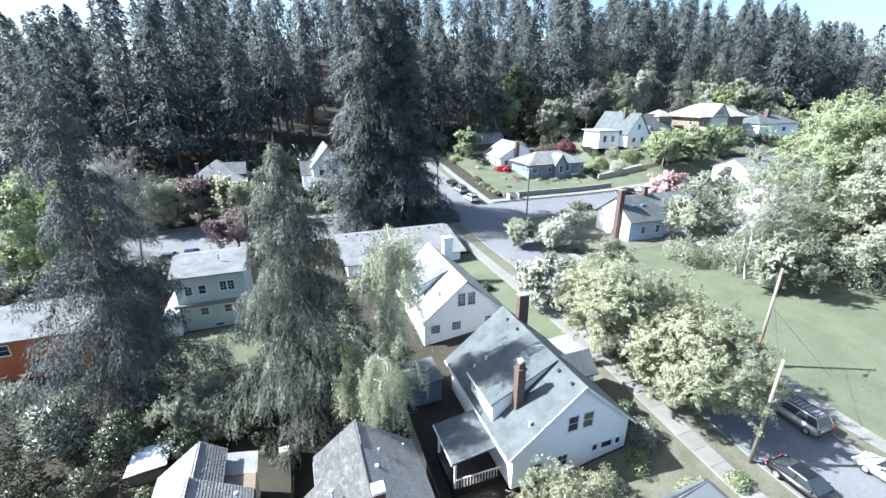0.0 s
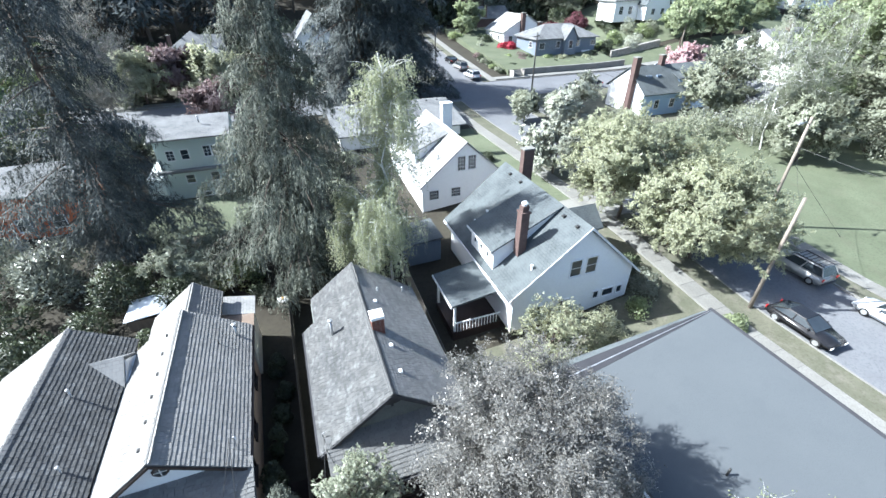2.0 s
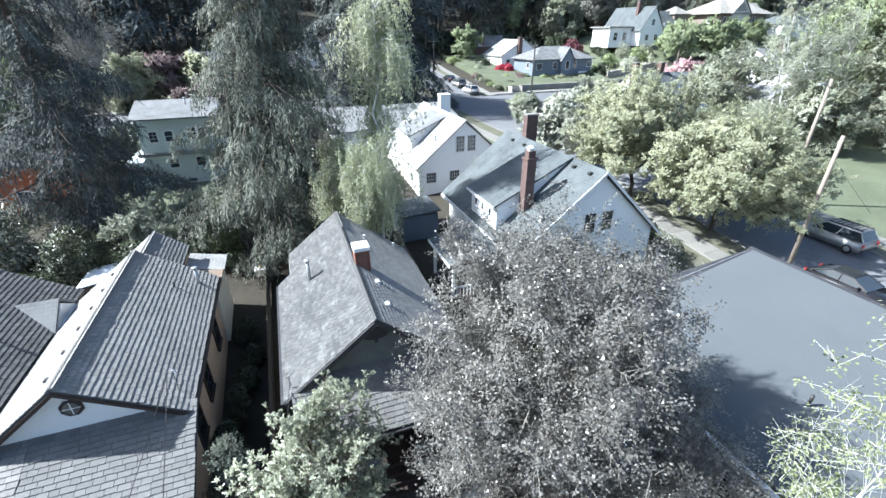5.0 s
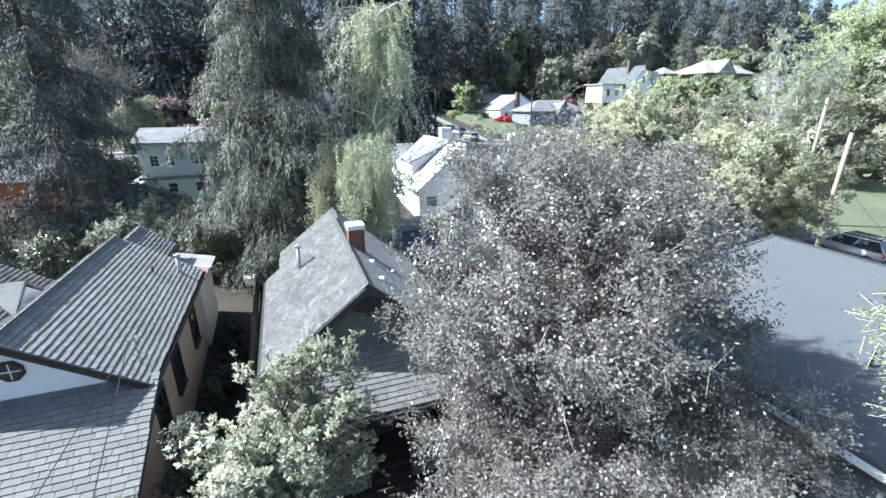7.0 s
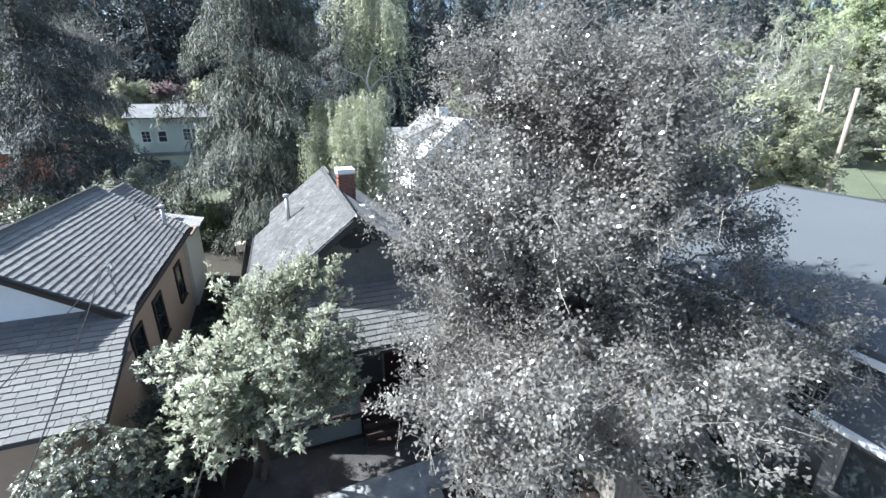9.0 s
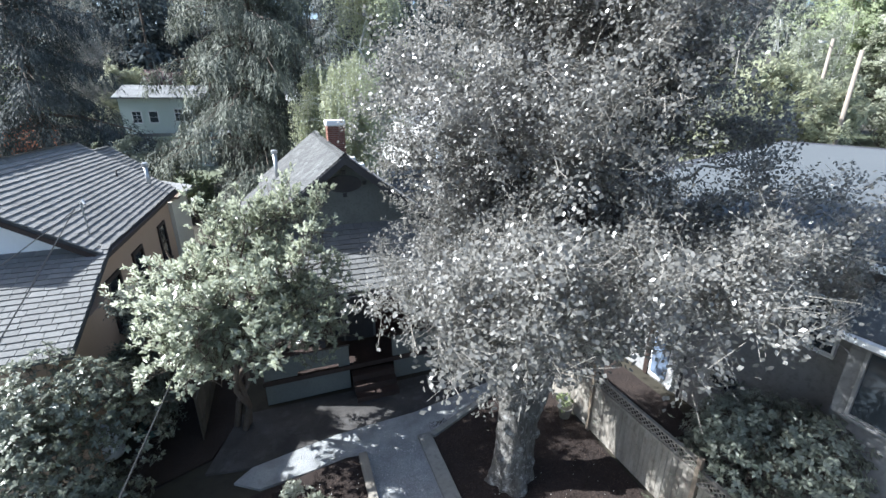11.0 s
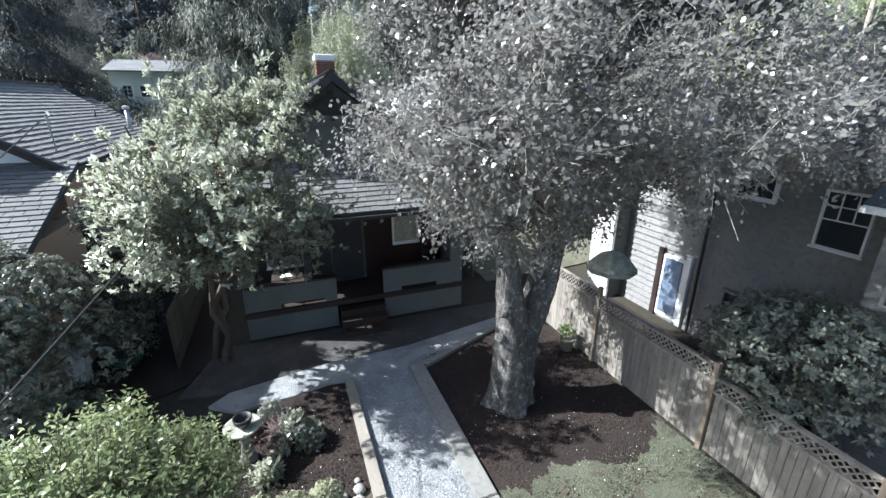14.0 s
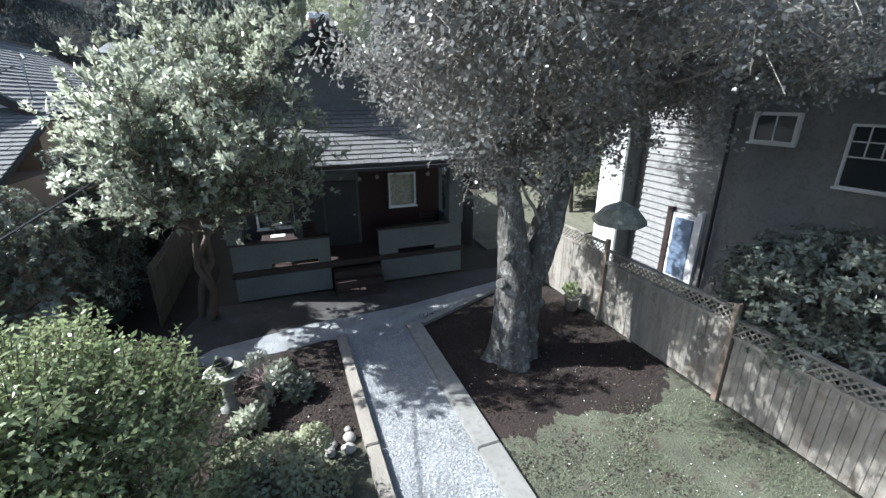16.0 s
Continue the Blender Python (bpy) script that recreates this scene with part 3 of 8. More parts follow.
    per = int(per * 1.9) if leaf[0] > 0.18 else per
    top = np.array([lean[0], lean[1], H])
    cz = (H + trunk_h) / 2
    for st in range(stems):
        off = rng.normal(size=3) * (0.0 if stems == 1 else R * 0.12) * [1, 1, 0]
        tp = top * [1, 1, 0.86] + (0 if stems == 1 else 1) * rng.normal(size=3) * R * [0.35, 0.35, 0.05]
        tr, rows = bend(off, tp, 0, trunk_r, trunk_r * 0.2, 7, rng, 0.02)
        wood.append(rows)
        for i in range(max(3, n[0] // stems)):
            th, el = rng.uniform(0, 2 * np.pi), np.arcsin(rng.uniform(low, 0.98))
            lump = rng.uniform(0.7, 1.08)
            tip = np.array([lean[0] * 0.6 + R * lump * np.cos(th) * np.cos(el), lean[1] * 0.6 + R * lump * np.sin(th) * np.cos(el) * flat, cz + (H - cz) * lump * np.sin(el)])
            tip[2] = max(tip[2], trunk_h * 0.8)
            h = np.clip((tip[2] - trunk_h) / (H - trunk_h) * 0.75 + rng.uniform(-0.1, 0.02), 0.0, 0.9)
            z0 = trunk_h + (H - trunk_h) * h * 0.85
            k = np.clip(z0 / max(tp[2], 0.1), 0, 0.98) * 7
            i0 = int(k)
            a = tr[i0] + (tr[i0 + 1] - tr[i0]) * (k - i0)
            r1 = trunk_r * limb * (1 - 0.6 * h)
            lp, rows = bend(a, tip, 0.12, r1, r1 * 0.25, 6, rng, 0.04)
            wood.append(rows)
            for j in range(n[1]):
                t = rng.uniform(0.2, 1.0) * 6
                j0 = min(int(t), 5)
                b = lp[j0] + (lp[j0 + 1] - lp[j0]) * (t - j0)
                out = unit(tip - a) * 0.5 + rng.normal(size=3) * 0.75 + [0, 0, 0.15 - droop]
                c = b + unit(out) * R * rng.uniform(0.18, 0.42)
                bp, rows = bend(b, c, 0.05, r1 * 0.3, r1 * 0.1, 3, rng, 0.08)
                wood.append(rows)
                for q in range(n[2]):
                    t2 = rng.uniform(0.15, 1.0) * 3
                    q0 = min(int(t2), 2)
                    d = bp[q0] + (bp[q0 + 1] - bp[q0]) * (t2 - q0)
                    tw = unit(unit(out) * 0.5 + rng.normal(size=3) * 0.7 + [0, 0, skirt - 2.2 * droop])
                    e = d + tw * twig_len * rng.uniform(0.5, 1.2)
                    if leaf[0] < 0.18:
                        wood.append(np.hstack([d, e, r1 * twig_r + 0.003, 0.003])[None])
                    if rng.uniform() < (bare if d[2] < thin_above else 0.6):
                        continue
                    if whorl:
                        feet.append(e + tw * rng.uniform(-0.3, 0.05, (per, 1)) * twig_len + rng.normal(size=(per, 3)) * 0.012)
                        ways.append(tw[None] * rng.uniform(0.3, 1.3, (per, 1)) + unit(rng.normal(size=(per, 3))) * 0.9)
                        faces.append(np.repeat((tw + unit(d - [lean[0] * 0.6, lean[1] * 0.6, cz]) * 0.5 + [0, 0, 1.0])[None], per, 0))
                        continue
                    u = rng.uniform(0.1, 1.05, (per, 1))
                    feet.append(d + (e - d) * u + rng.normal(size=(per, 3)) * spread_leaf * twig_len * 0.6)
                    ways.append(tw[None] * 0.5 + rng.normal(size=(per, 3)) * 0.75 + [0, 0, -droop])
                    faces.append(np.repeat((unit(d - [lean[0] * 0.6, lean[1] * 0.6, cz]) * 0.7 + unit(d - a) * 0.4 + tw * 0.3 + [0, 0, 0.35])[None], per, 0))
    return np.concatenate(wood), leaves(np.concatenate(feet), np.concatenate(ways), leaf[0] * (1.15 if tri else 1), leaf[1] * (0.8 if tri else 1), rng, face=np.concatenate(faces), round_off=rnd, tri=tri)


def plant(name, label, category, m, grown, bark, leaf_mat, group="", crown="crown", sides=4):
    wood, (lv, lf) = grown
    ob = thing(name, label, category, m, group)
    wv, wf = tubes(wood, sides)
    part("trunk", raw_mesh("trunk", wv, wf, bark, True), bark, ob)
    part(crown, raw_mesh(crown, lv, lf, leaf_mat), leaf_mat, ob)
    return ob


def conifer(seed, H, R, bare=0.12, gap=0.45, per=6, dens=9, card=(0.45, 0.09), hang=0.35, rise=0.15, sag=0.35, tip=0.06, full=0.75, trunk_r=0.3, strand=1, needle=(0.3, 0.02), above=0.0, jit=0.6, rnd=0.6, fan=0.30, tip_pow=0.55, ragged=0.0):
    """A conifer: whorls of boughs with hanging sprays. Returns rows of wood and the sprays' arrays."""
    rng = np.random.default_rng(seed)
    zs = np.arange(H * bare, H * 0.985, gap)
    k = np.repeat(zs, per) + rng.uniform(-gap, gap, len(zs) * per) * jit
    k = np.clip(k, H * bare, H * 0.99)
    u = (k - H * bare) / (H * (1 - bare))
    th = rng.uniform(0, 2 * np.pi, len(k))
    prof = np.minimum(1.0, (u + 0.12) / 0.22) * (1 - u) ** full + tip * (1 - u) + 0.012
    L = R * prof * (rng.uniform(0.4, 1.15, len(k)) if strand > 1 else rng.uniform(0.55, 1.12, len(k)))
    L = L * (1 + ragged * np.sin(th * 3 + k * 0.9 + seed) * np.sin(k * 1.7 + seed))
    out = np.stack([np.cos(th), np.sin(th), np.zeros_like(th)], 1)
    start = np.stack([np.zeros_like(k), np.zeros_like(k), k], 1)

    def along(i, s):
        s = s[:, None]
        return start[i] + out[i] * s * L[i][:, None] + np.array([0, 0, 1.0]) * (rise * s - sag * s * s) * L[i][:, None]
    idx = np.arange(len(k))
    wood = []
    for s0, s1 in ((0.0, 0.35), (0.35, 0.7), (0.7, 1.0)):
        a, b = along(idx, np.full(len(k), s0)), along(idx, np.full(len(k), s1))
        r = 0.012 + 0.012 * L[:, None]
        wood.append(np.hstack([a, b, r * (1.02 - s0), r * (1.02 - s1)]))
    tz = np.linspace(0, H, 9)
    wob = rng.normal(size=(9, 2)) * 0.004 * H
    tp = np.hstack([wob * (tz > 0)[:, None], tz[:, None]])
    tr = trunk_r * (1 - tz / H * 0.96)[:, None]
    wood.append(np.hstack([tp[:-1], tp[1:], tr[:-1], tr[1:]]))
    cnt = np.maximum(3, (dens * L)).astype(int)
    cnt = np.where(k < above * H, 0, cnt)
    i = np.repeat(idx, cnt)
    s = rng.uniform(0.02, 1.02, len(i)) ** tip_pow
    side = np.stack([-np.sin(th), np.cos(th), np.zeros_like(th)], 1)[i]
    sgn = np.sign(rng.normal(size=len(i)))[:, None]
    spread = fan * L[i][:, None] * (1.2 - s[:, None]) * rng.uniform(0, 1, (len(i), 1))
    feet = along(i, s) + side * sgn * spread + rng.normal(size=(len(i), 3)) * 0.04 * [1, 1, 1.5]
    way = out[i] * rng.uniform(0.2, 0.9, (len(i), 1)) + side * sgn * rng.uniform(0.2, 0.9, (len(i), 1)) + np.array([0, 0, -1.0]) * hang * rng.uniform(0.4, 1.6, (len(i), 1)) + rng.normal(size=(len(i), 3)) * 0.12
    way = unit(way)
    size = card[0] * (0.6 + 0.5 * L[i] / R)
    face = out[i] * 0.75 + side * sgn * 0.3 + np.array([0, 0, 0.85])
    n = len(feet)
    u = np.tile(np.linspace(0, 1, strand), n)[:, None] + rng.uniform(-0.12, 0.12, (n * strand, 1))
    feet = np.repeat(feet, strand, 0) + np.repeat(way * size[:, None], strand, 0) * u + np.array([0, 0, -0.22]) * u * u * card[0] + rng.normal(size=(n * strand, 3)) * 0.045 * card[0]
    way = np.repeat(way, strand, 0) + rng.normal(size=(n * strand, 3)) * 0.42 + np.array([0, 0, -0.3]) * u
    return np.concatenate(wood), leaves(feet, way, needle[0] * np.repeat(0.7 + 0.4 * L[i] / R, strand), needle[1], rng, face=np.repeat(face, strand, 0), round_off=rnd, tri=True)


def bush(seed, R, H, count, leaf=(0.1, 0.045), lumps=9, low=0.1, lift=0.35, stem_r=0.03, stems=14):
    """A shrub: stems, and leaves in lumpy shells round them."""
    rng = np.random.default_rng(seed)
    th, ph = rng.uniform(0, 2 * np.pi, lumps), rng.uniform(0.05, 0.95, lumps)
    cen = np.stack([np.cos(th) * R * 0.62 * np.sqrt(1 - ph * 0.6), np.sin(th) * R * 0.62 * np.sqrt(1 - ph * 0.6), H * (low + (0.78 - low) * ph)], 1)
    cen = np.vstack([cen, [[0, 0, H * 0.72]]])
    rad = rng.uniform(0.32, 0.5, len(cen)) * min(R, H)
    i = rng.integers(0, len(cen), count)
    d = unit(rng.normal(size=(count, 3)) + [0, 0, 0.25])
    rr = rad[i][:, None] * rng.uniform(0.55, 1.08, (count, 1)) ** 0.6
    feet = cen[i] + d * rr * [1, 1, 0.85]
    keep = feet[:, 2] > 0.03
    feet, d = feet[keep], d[keep]
    way = d + rng.normal(size=d.shape) * 0.7 + [0, 0, lift]
    face = d + [0, 0, 0.4] + unit(feet * [1, 1, 0.6]) * 0.3
    wood = []
    for q in range(stems):
        _, rows = bend([rng.normal() * 0.08, rng.normal() * 0.08, 0], cen[q % len(cen)] * [1, 1, 1] + rng.normal(size=3) * 0.1 * R, 0.05, stem_r, stem_r * 0.3, 4, rng, 0.05)
        wood.append(rows)
    return np.concatenate(wood), leaves(feet, way, leaf[0] * (1.2 if leaf[0] > 0.17 else 1), leaf[1] * (0.85 if leaf[0] > 0.17 else 1), rng, face=face, tri=leaf[0] > 0.17)


def shoots(seed, R, H, count, per=9, size=0.32, leaf=(0.12, 0.04), lumps=16, low=0.1, lift=0.5, tuft=False, stem_r=0.03):
    """A shrub of leafy shoots that stand out of its lumps; with tuft the leaves sit in whorls at the shoots' ends."""
    rng = np.random.default_rng(seed)
    th, ph = rng.uniform(0, 2 * np.pi, lumps), rng.uniform(0.0, 0.95, lumps)
    cen = np.stack([np.cos(th) * R * 0.64 * np.sqrt(1 - ph * 0.7), np.sin(th) * R * 0.64 * np.sqrt(1 - ph * 0.7), H * (low + (0.74 - low) * ph)], 1)
    cen = np.vstack([cen, [[0, 0, H * 0.7]]])
    rad = rng.uniform(0.28, 0.48, len(cen)) * min(R, H)
    i = rng.integers(0, len(cen), count)
    d = unit(rng.normal(size=(count, 3)) + [0, 0, 0.35])
    foot = cen[i] + d * rad[i][:, None] * rng.uniform(0.35, 1.0, (count, 1)) ** 0.5 * [1, 1, 0.85]
    d = d[foot[:, 2] > 0.05]
    foot = foot[foot[:, 2] > 0.05]
    n = len(foot)
    way = unit(d + rng.normal(size=d.shape) * 0.4 + [0, 0, lift])
    ln = size * rng.uniform(0.6, 1.3, (n, 1))
    wood = [np.hstack([foot, foot + way * ln, np.full((n, 1), 0.006), np.full((n, 1), 0.003)])]
    for q in range(12):
        _, rows = bend([rng.normal() * 0.08, rng.normal() * 0.08, 0], cen[q % len(cen)], 0.05, stem_r, stem_r * 0.3, 4, rng, 0.05)
        wood.append(rows)
    u = np.tile(np.linspace(0.85, 1.05, per) if tuft else np.linspace(0.15, 1.05, per), n)[:, None]
    ring = rng.uniform(0, 2 * np.pi, (n, 1)) + np.arange(per)[None] * 2.4
    a = unit(np.cross(way, [0.31, 0.17, 0.93]))
    b = np.cross(way, a)
    radial = (np.cos(ring)[:, :, None] * a[:, None] + np.sin(ring)[:, :, None] * b[:, None]).reshape(-1, 3)
    fw = np.repeat(way, per, 0)
    feet = np.repeat(foot, per, 0) + fw * np.repeat(ln, per, 0) * u
    out = fw * (0.25 if tuft else 0.6) + radial * 0.9 + rng.normal(size=fw.shape) * 0.2 - [0, 0, 0.12]
    face = fw * 0.9 + np.repeat(d, per, 0) * 0.5 + [0, 0, 0.45]
    return np.concatenate(wood), leaves(feet, out, leaf[0], leaf[1], rng, face=face, round_off=0.35)

# ---- land, roads, paths ----
def land():
    va = np.unique(np.concatenate([np.arange(-1500, -80, 60), np.arange(-80, 140, 2.0), np.arange(140, 320, 8), np.arange(320, 1800, 60)]))
    wa = np.unique(np.concatenate([np.arange(-1200, -40, 60), np.arange(-40, 130, 2.0), np.arange(130, 300, 6), np.arange(300, 1600, 60)]))
    V, W = np.meshgrid(va, wa)
    Z = height(V, W) - 0.04
    n, k = V.shape
    i = (np.arange(n - 1)[:, None] * k + np.arange(k - 1)[None]).ravel()
    me = raw_mesh("ground", np.stack([V, W, Z], -1).reshape(-1, 3), np.stack([i, i + 1, i + k + 1, i + k], 1), M["soil"], True)
    solid("ground", me, M["soil"], TURN20, "rough grass and earth rising to a wooded hill", "ground", kind="structure")


def strip(name, v0, v1, w0, w1, top, mat, label, category="road", thick=0.25, step=2.0, kind="structure", bulge=0.0):
    """A band of paving that follows the land."""
    nv, nw = max(2, int((v1 - v0) / step) + 1), max(2, int((w1 - w0) / step) + 1)
    V, W = np.meshgrid(np.linspace(v0, v1, nv), np.linspace(w0, w1, nw))
    Z = height(V, W) + top
    grid = np.stack([V, W, Z], -1).reshape(-1, 3)
    low = grid - [0, 0, thick]
    i = (np.arange(nw - 1)[:, None] * nv + np.arange(nv - 1)[None]).ravel()
    f = [np.stack([i, i + 1, i + nv + 1, i + nv], 1)]
    o = nv * nw
    ring = list(range(nv)) + [nv * r + nv - 1 for r in range(1, nw)] + [nv * (nw - 1) + c for c in range(nv - 2, -1, -1)] + [nv * r for r in range(nw - 2, 0, -1)]
    ring = np.array(ring)
    nx = np.roll(ring, -1)
    f.append(np.stack([ring + o, nx + o, nx, ring], 1))
    me = raw_mesh(name, np.vstack([grid, low]), np.concatenate(f), mat)
    return solid(name, me, mat, TURN20, label, category, kind=kind)


def patch(name, pts, z, mat, label, category, thick=0.12, kind="structure", lumps=0.0):
    """A flat piece of ground with an outline in the plan."""
    s = Shape().hull([(a, b, z - thick) for a, b in pts], [(a, b, z) for a, b in pts])
    return solid(name, s, mat, TURN20, label, category, kind=kind)


RL, RR = 30.8, 39.4          # edges of the street
CN, CF = 73.5, 83.5          # edges of the cross street
land()
strip("road", RL, RR, -60, 128, 0.04, M["asphalt"], "worn grey asphalt street", "road")
strip("road_cross", -75, RL, CN, CF, 0.045, M["asphalt"], "grey asphalt cross street", "road")
strip("road_cross", RR, 150, CN, CF, 0.045, M["asphalt"], "grey asphalt cross street", "road")
for a, b in ((-60, CN), (CF, 126)):
    strip("kerb", RL - 0.16, RL, a, b, 0.16, M["concrete"], "pale concrete kerb", "kerb")
    strip("kerb", RR, RR + 0.16, a, b, 0.16, M["concrete"], "pale concrete kerb", "kerb")
    strip("verge", RL - 2.2, RL - 0.16, a, b, 0.12, M["verge"], "worn grass verge beside the street", "verge")
    strip("verge", RR + 0.16, RR + 1.8, a, b, 0.12, M["verge"], "worn grass verge beside the street", "verge")
    strip("pavement", RL - 3.9, RL - 2.2, a, b, 0.14, M["concrete"], "pale concrete pavement slabs", "pavement")
    strip("pavement", RR + 1.8, RR + 3.4, a, b, 0.14, M["concrete"], "pale concrete pavement slabs", "pavement")
for a, b in ((-75, RL - 3.9), (RR + 3.4, 150)):
    strip("kerb", a, b, CN - 0.16, CN, 0.16, M["concrete"], "pale concrete kerb", "kerb")
    strip("kerb", a, b, CF, CF + 0.16, 0.16, M["concrete"], "pale concrete kerb", "kerb")
    strip("pavement", a, b, CF + 0.9, CF + 2.4, 0.14, M["concrete"], "pale concrete pavement slabs", "pavement")
strip("lawn_park", RR + 3.4, 95, -40, 52, 0.03, M["far_lawn"], "open green lawn across the street", "lawn")
strip("lawn_corner", RR + 3.4, 95, 52.1, CN - 0.2, 0.03, M["verge"], "planted corner garden beside the crossing", "lawn")
strip("lawn_slope", 77.5, 150, CF + 2.5, 91.5, 0.03, M["far_lawn"], "green bank below the upper houses", "lawn")
strip("lawn_side", 23.0, RL - 3.9, 30, 60, 0.03, M["far_lawn"], "green front lawn beside a white house", "lawn")
strip("lawn_back", -16.0, -5.0, 42, 50, 0.05, M["far_lawn"], "sunlit green back lawn", "lawn")
strip("driveway", 23.0, RL, 29.0, 33.5, 0.17, M["concrete"], "pale concrete driveway crossing the verge", "driveway")
strip("driveway", -24, -14, 70.5, CN, 0.06, M["concrete"], "pale parking bay", "driveway")

strip("side_yard", 7.4, RL - 3.9, 12.9, 19.5, 0.02, M["verge"], "thin worn grass beside the white gable house", "lawn")
strip("side_yard", 22.7, RL - 3.9, 19.5, 28.9, 0.02, M["verge"], "worn grass between the white gable house and the pavement", "lawn")

# front yard: walk, edgings, beds, lawn
WALK_L, WALK_R, WALK_END = 1.62, 3.05, 8.6
patch("gravel_walk", [(WALK_L, -12), (WALK_R, -12), (WALK_R, WALK_END), (WALK_L, WALK_END)], 0.045, M["gravel"], "pale grey gravel garden walk", "path")
patch("gravel_cross", [(-1.6, 8.75), (-1.0, 8.35), (1.2, 8.55), (3.4, 8.6), (6.9, 10.05), (6.9, 10.3), (3.3, 9.6), (1.0, 9.5), (-1.2, 9.1)], 0.04, M["gravel"], "grey gravel strip before the porch", "path")
patch("forecourt", [(-2.3, 9.3), (-1.25, 9.11), (0.98, 9.51), (3.3, 9.61), (6.9, 10.31), (7.4, 11.2), (-1.6, 11.3)], 0.035, M["forecourt"], "dark ground before the porch steps, shade put in its colour", "path")
patch("bed_left", [(-3.4, 4.3), (1.40, 5.35), (1.40, 8.5), (1.1, 8.55), (-1.0, 8.2), (-3.4, 8.0)], 0.06, M["mulch"], "dark mulched planting bed", "bed")
_edge = [(3.45 + 4.16 * i / 90, 4.45 + 0.45 * math.sin(i * 0.1 - 1.2) * (i / 90) + 0.22 * noise.noise(Vector((i * 0.13, 0, 0))) + 0.16 * noise.noise(Vector((i * 0.45, 3, 0))) + 0.10 * noise.noise(Vector((i * 1.3, 7, 0)))) for i in range(91)]
patch("bed_right", [(3.45, 8.6)] + _edge + [(7.62, 9.9), (6.9, 10.0)], 0.036, M["mulch"], "dark mulched bed round the tree", "bed")
patch("lawn_right", [(3.45, -12), (7.61, -12)] + [(7.61, 5.2), (3.45, 5.2)], 0.03, M["lawn"], "thin patchy lawn", "lawn")
patch("lawn_left", [(-6.0, -12), (1.40, -12), (1.40, 5.5), (-6.0, 5.0)], 0.03, M["lawn"], "thin patchy lawn", "lawn")
patch("earth_side", [(-2.2, 9.8), (-1.6, 11.2), (-1.7, 26), (-4.2, 26), (-4.2, 9.0)], 0.02, M["mulch"], "dark bare earth between the houses", "earth")
patch("earth_neighbour", [(7.85, -12), (11.2, -12), (11.2, 13), (7.85, 13)], 0.03, M["mulch"], "shaded earth beside the neighbouring house", "earth")


def timbers(v, w_list, wide, high, label):
    for a, b in w_list:
        s = Shape().box(-wide / 2, wide / 2, a + 0.012, b - 0.012, 0, high).bevel(0.018, 2)
        solid("edging_timber", s, M["timber"], lot(v, 0, 0), label, "edging", group="edging timbers along the walk")


timbers(1.51, [(-8, -3), (-3, 1.2), (1.2, 5.0), (5.0, 8.5)], 0.22, 0.17, "weathered grey timber edging the gravel walk")
for a, b in ((-8, -4), (-4, 0.5), (0.5, 4.4), (4.4, 8.62)):
    s = Shape().box(-0.19, 0.19, a + 0.01, b - 0.01, 0, 0.12).bevel(0.015, 2)
    solid("edging_slab", s, M["concrete"], lot(3.24, 0, 0), "long pale concrete slab edging the walk", "edging", group="edging slabs along the walk")
s = Shape().hull([(3.35, 8.55, 0), (3.5, 8.42, 0), (6.9, 9.9, 0), (6.85, 10.08, 0)], [(3.35, 8.55, 0.12), (3.5, 8.42, 0.12), (6.9, 9.9, 0.12), (6.85, 10.08, 0.12)])
solid("edging_slab", s, M["concrete"], TURN20, "pale narrow slab edging the dark bed", "edging", group="edging slabs along the walk")


# ---- houses ----
class House:
    """A house in plan coordinates; its empty stands at the middle of its base."""

    def __init__(self, name, label, v0, v1, w0, w1, z0, category="house", group=""):
        self.v0, self.v1, self.w0, self.w1, self.z0 = v0, v1, w0, w1, z0
        self.o = Vector(((v0 + v1) / 2, (w0 + w1) / 2, z0))
        self.ob = thing(name, label, category, lot(*self.o), group)

    def p(self, v, w, z):
        return (v - self.o.x, w - self.o.y, z - self.o.z)

    def block(self, name, v0, v1, w0, w1, z0, z1, mat, label="", parent=None):
        a, b = self.p(v0, w0, z0), self.p(v1, w1, z1)
        return part(name, Shape().box(a[0], b[0], a[1], b[1], a[2], b[2]), mat, parent or self.ob, label)

    def gable_walls(self, ze, zr, mat, along="w", ridge=None, box=None, name="wall", ze2=None):
        v0, v1, w0, w1 = box or (self.v0, self.v1, self.w0, self.w1)
        ze2 = ze if ze2 is None else ze2
        if along == "w":
            r = (v0 + v1) / 2 if ridge is None else ridge
            prof = [(v0, self.z0 - 0.4), (v1, self.z0 - 0.4), (v1, ze2), (r, zr), (v0, ze)]
            a, b = [self.p(q, w0, z) for q, z in prof], [self.p(q, w1, z) for q, z in prof]
        else:
            r = (w0 + w1) / 2 if ridge is None else ridge
            prof = [(w0, self.z0 - 0.4), (w1, self.z0 - 0.4), (w1, ze2), (r, zr), (w0, ze)]
            a, b = [self.p(v0, q, z) for q, z in prof], [self.p(v1, q, z) for q, z in prof]
        return part(name, Shape().hull(a, b), mat, self.ob)

    def slope(self, e0, e1, r0, r1, mat, t=0.14, label="", name="roof_slope", lift=0.03):
        """One roof slab: two eave corners and two ridge corners, in the plan."""
        q = [e0, e1, r1, r0]
        return part(name, Shape().hull([self.p(a, b, z + lift) for a, b, z in q], [self.p(a, b, z + t + lift) for a, b, z in q]), mat, self.ob, label)

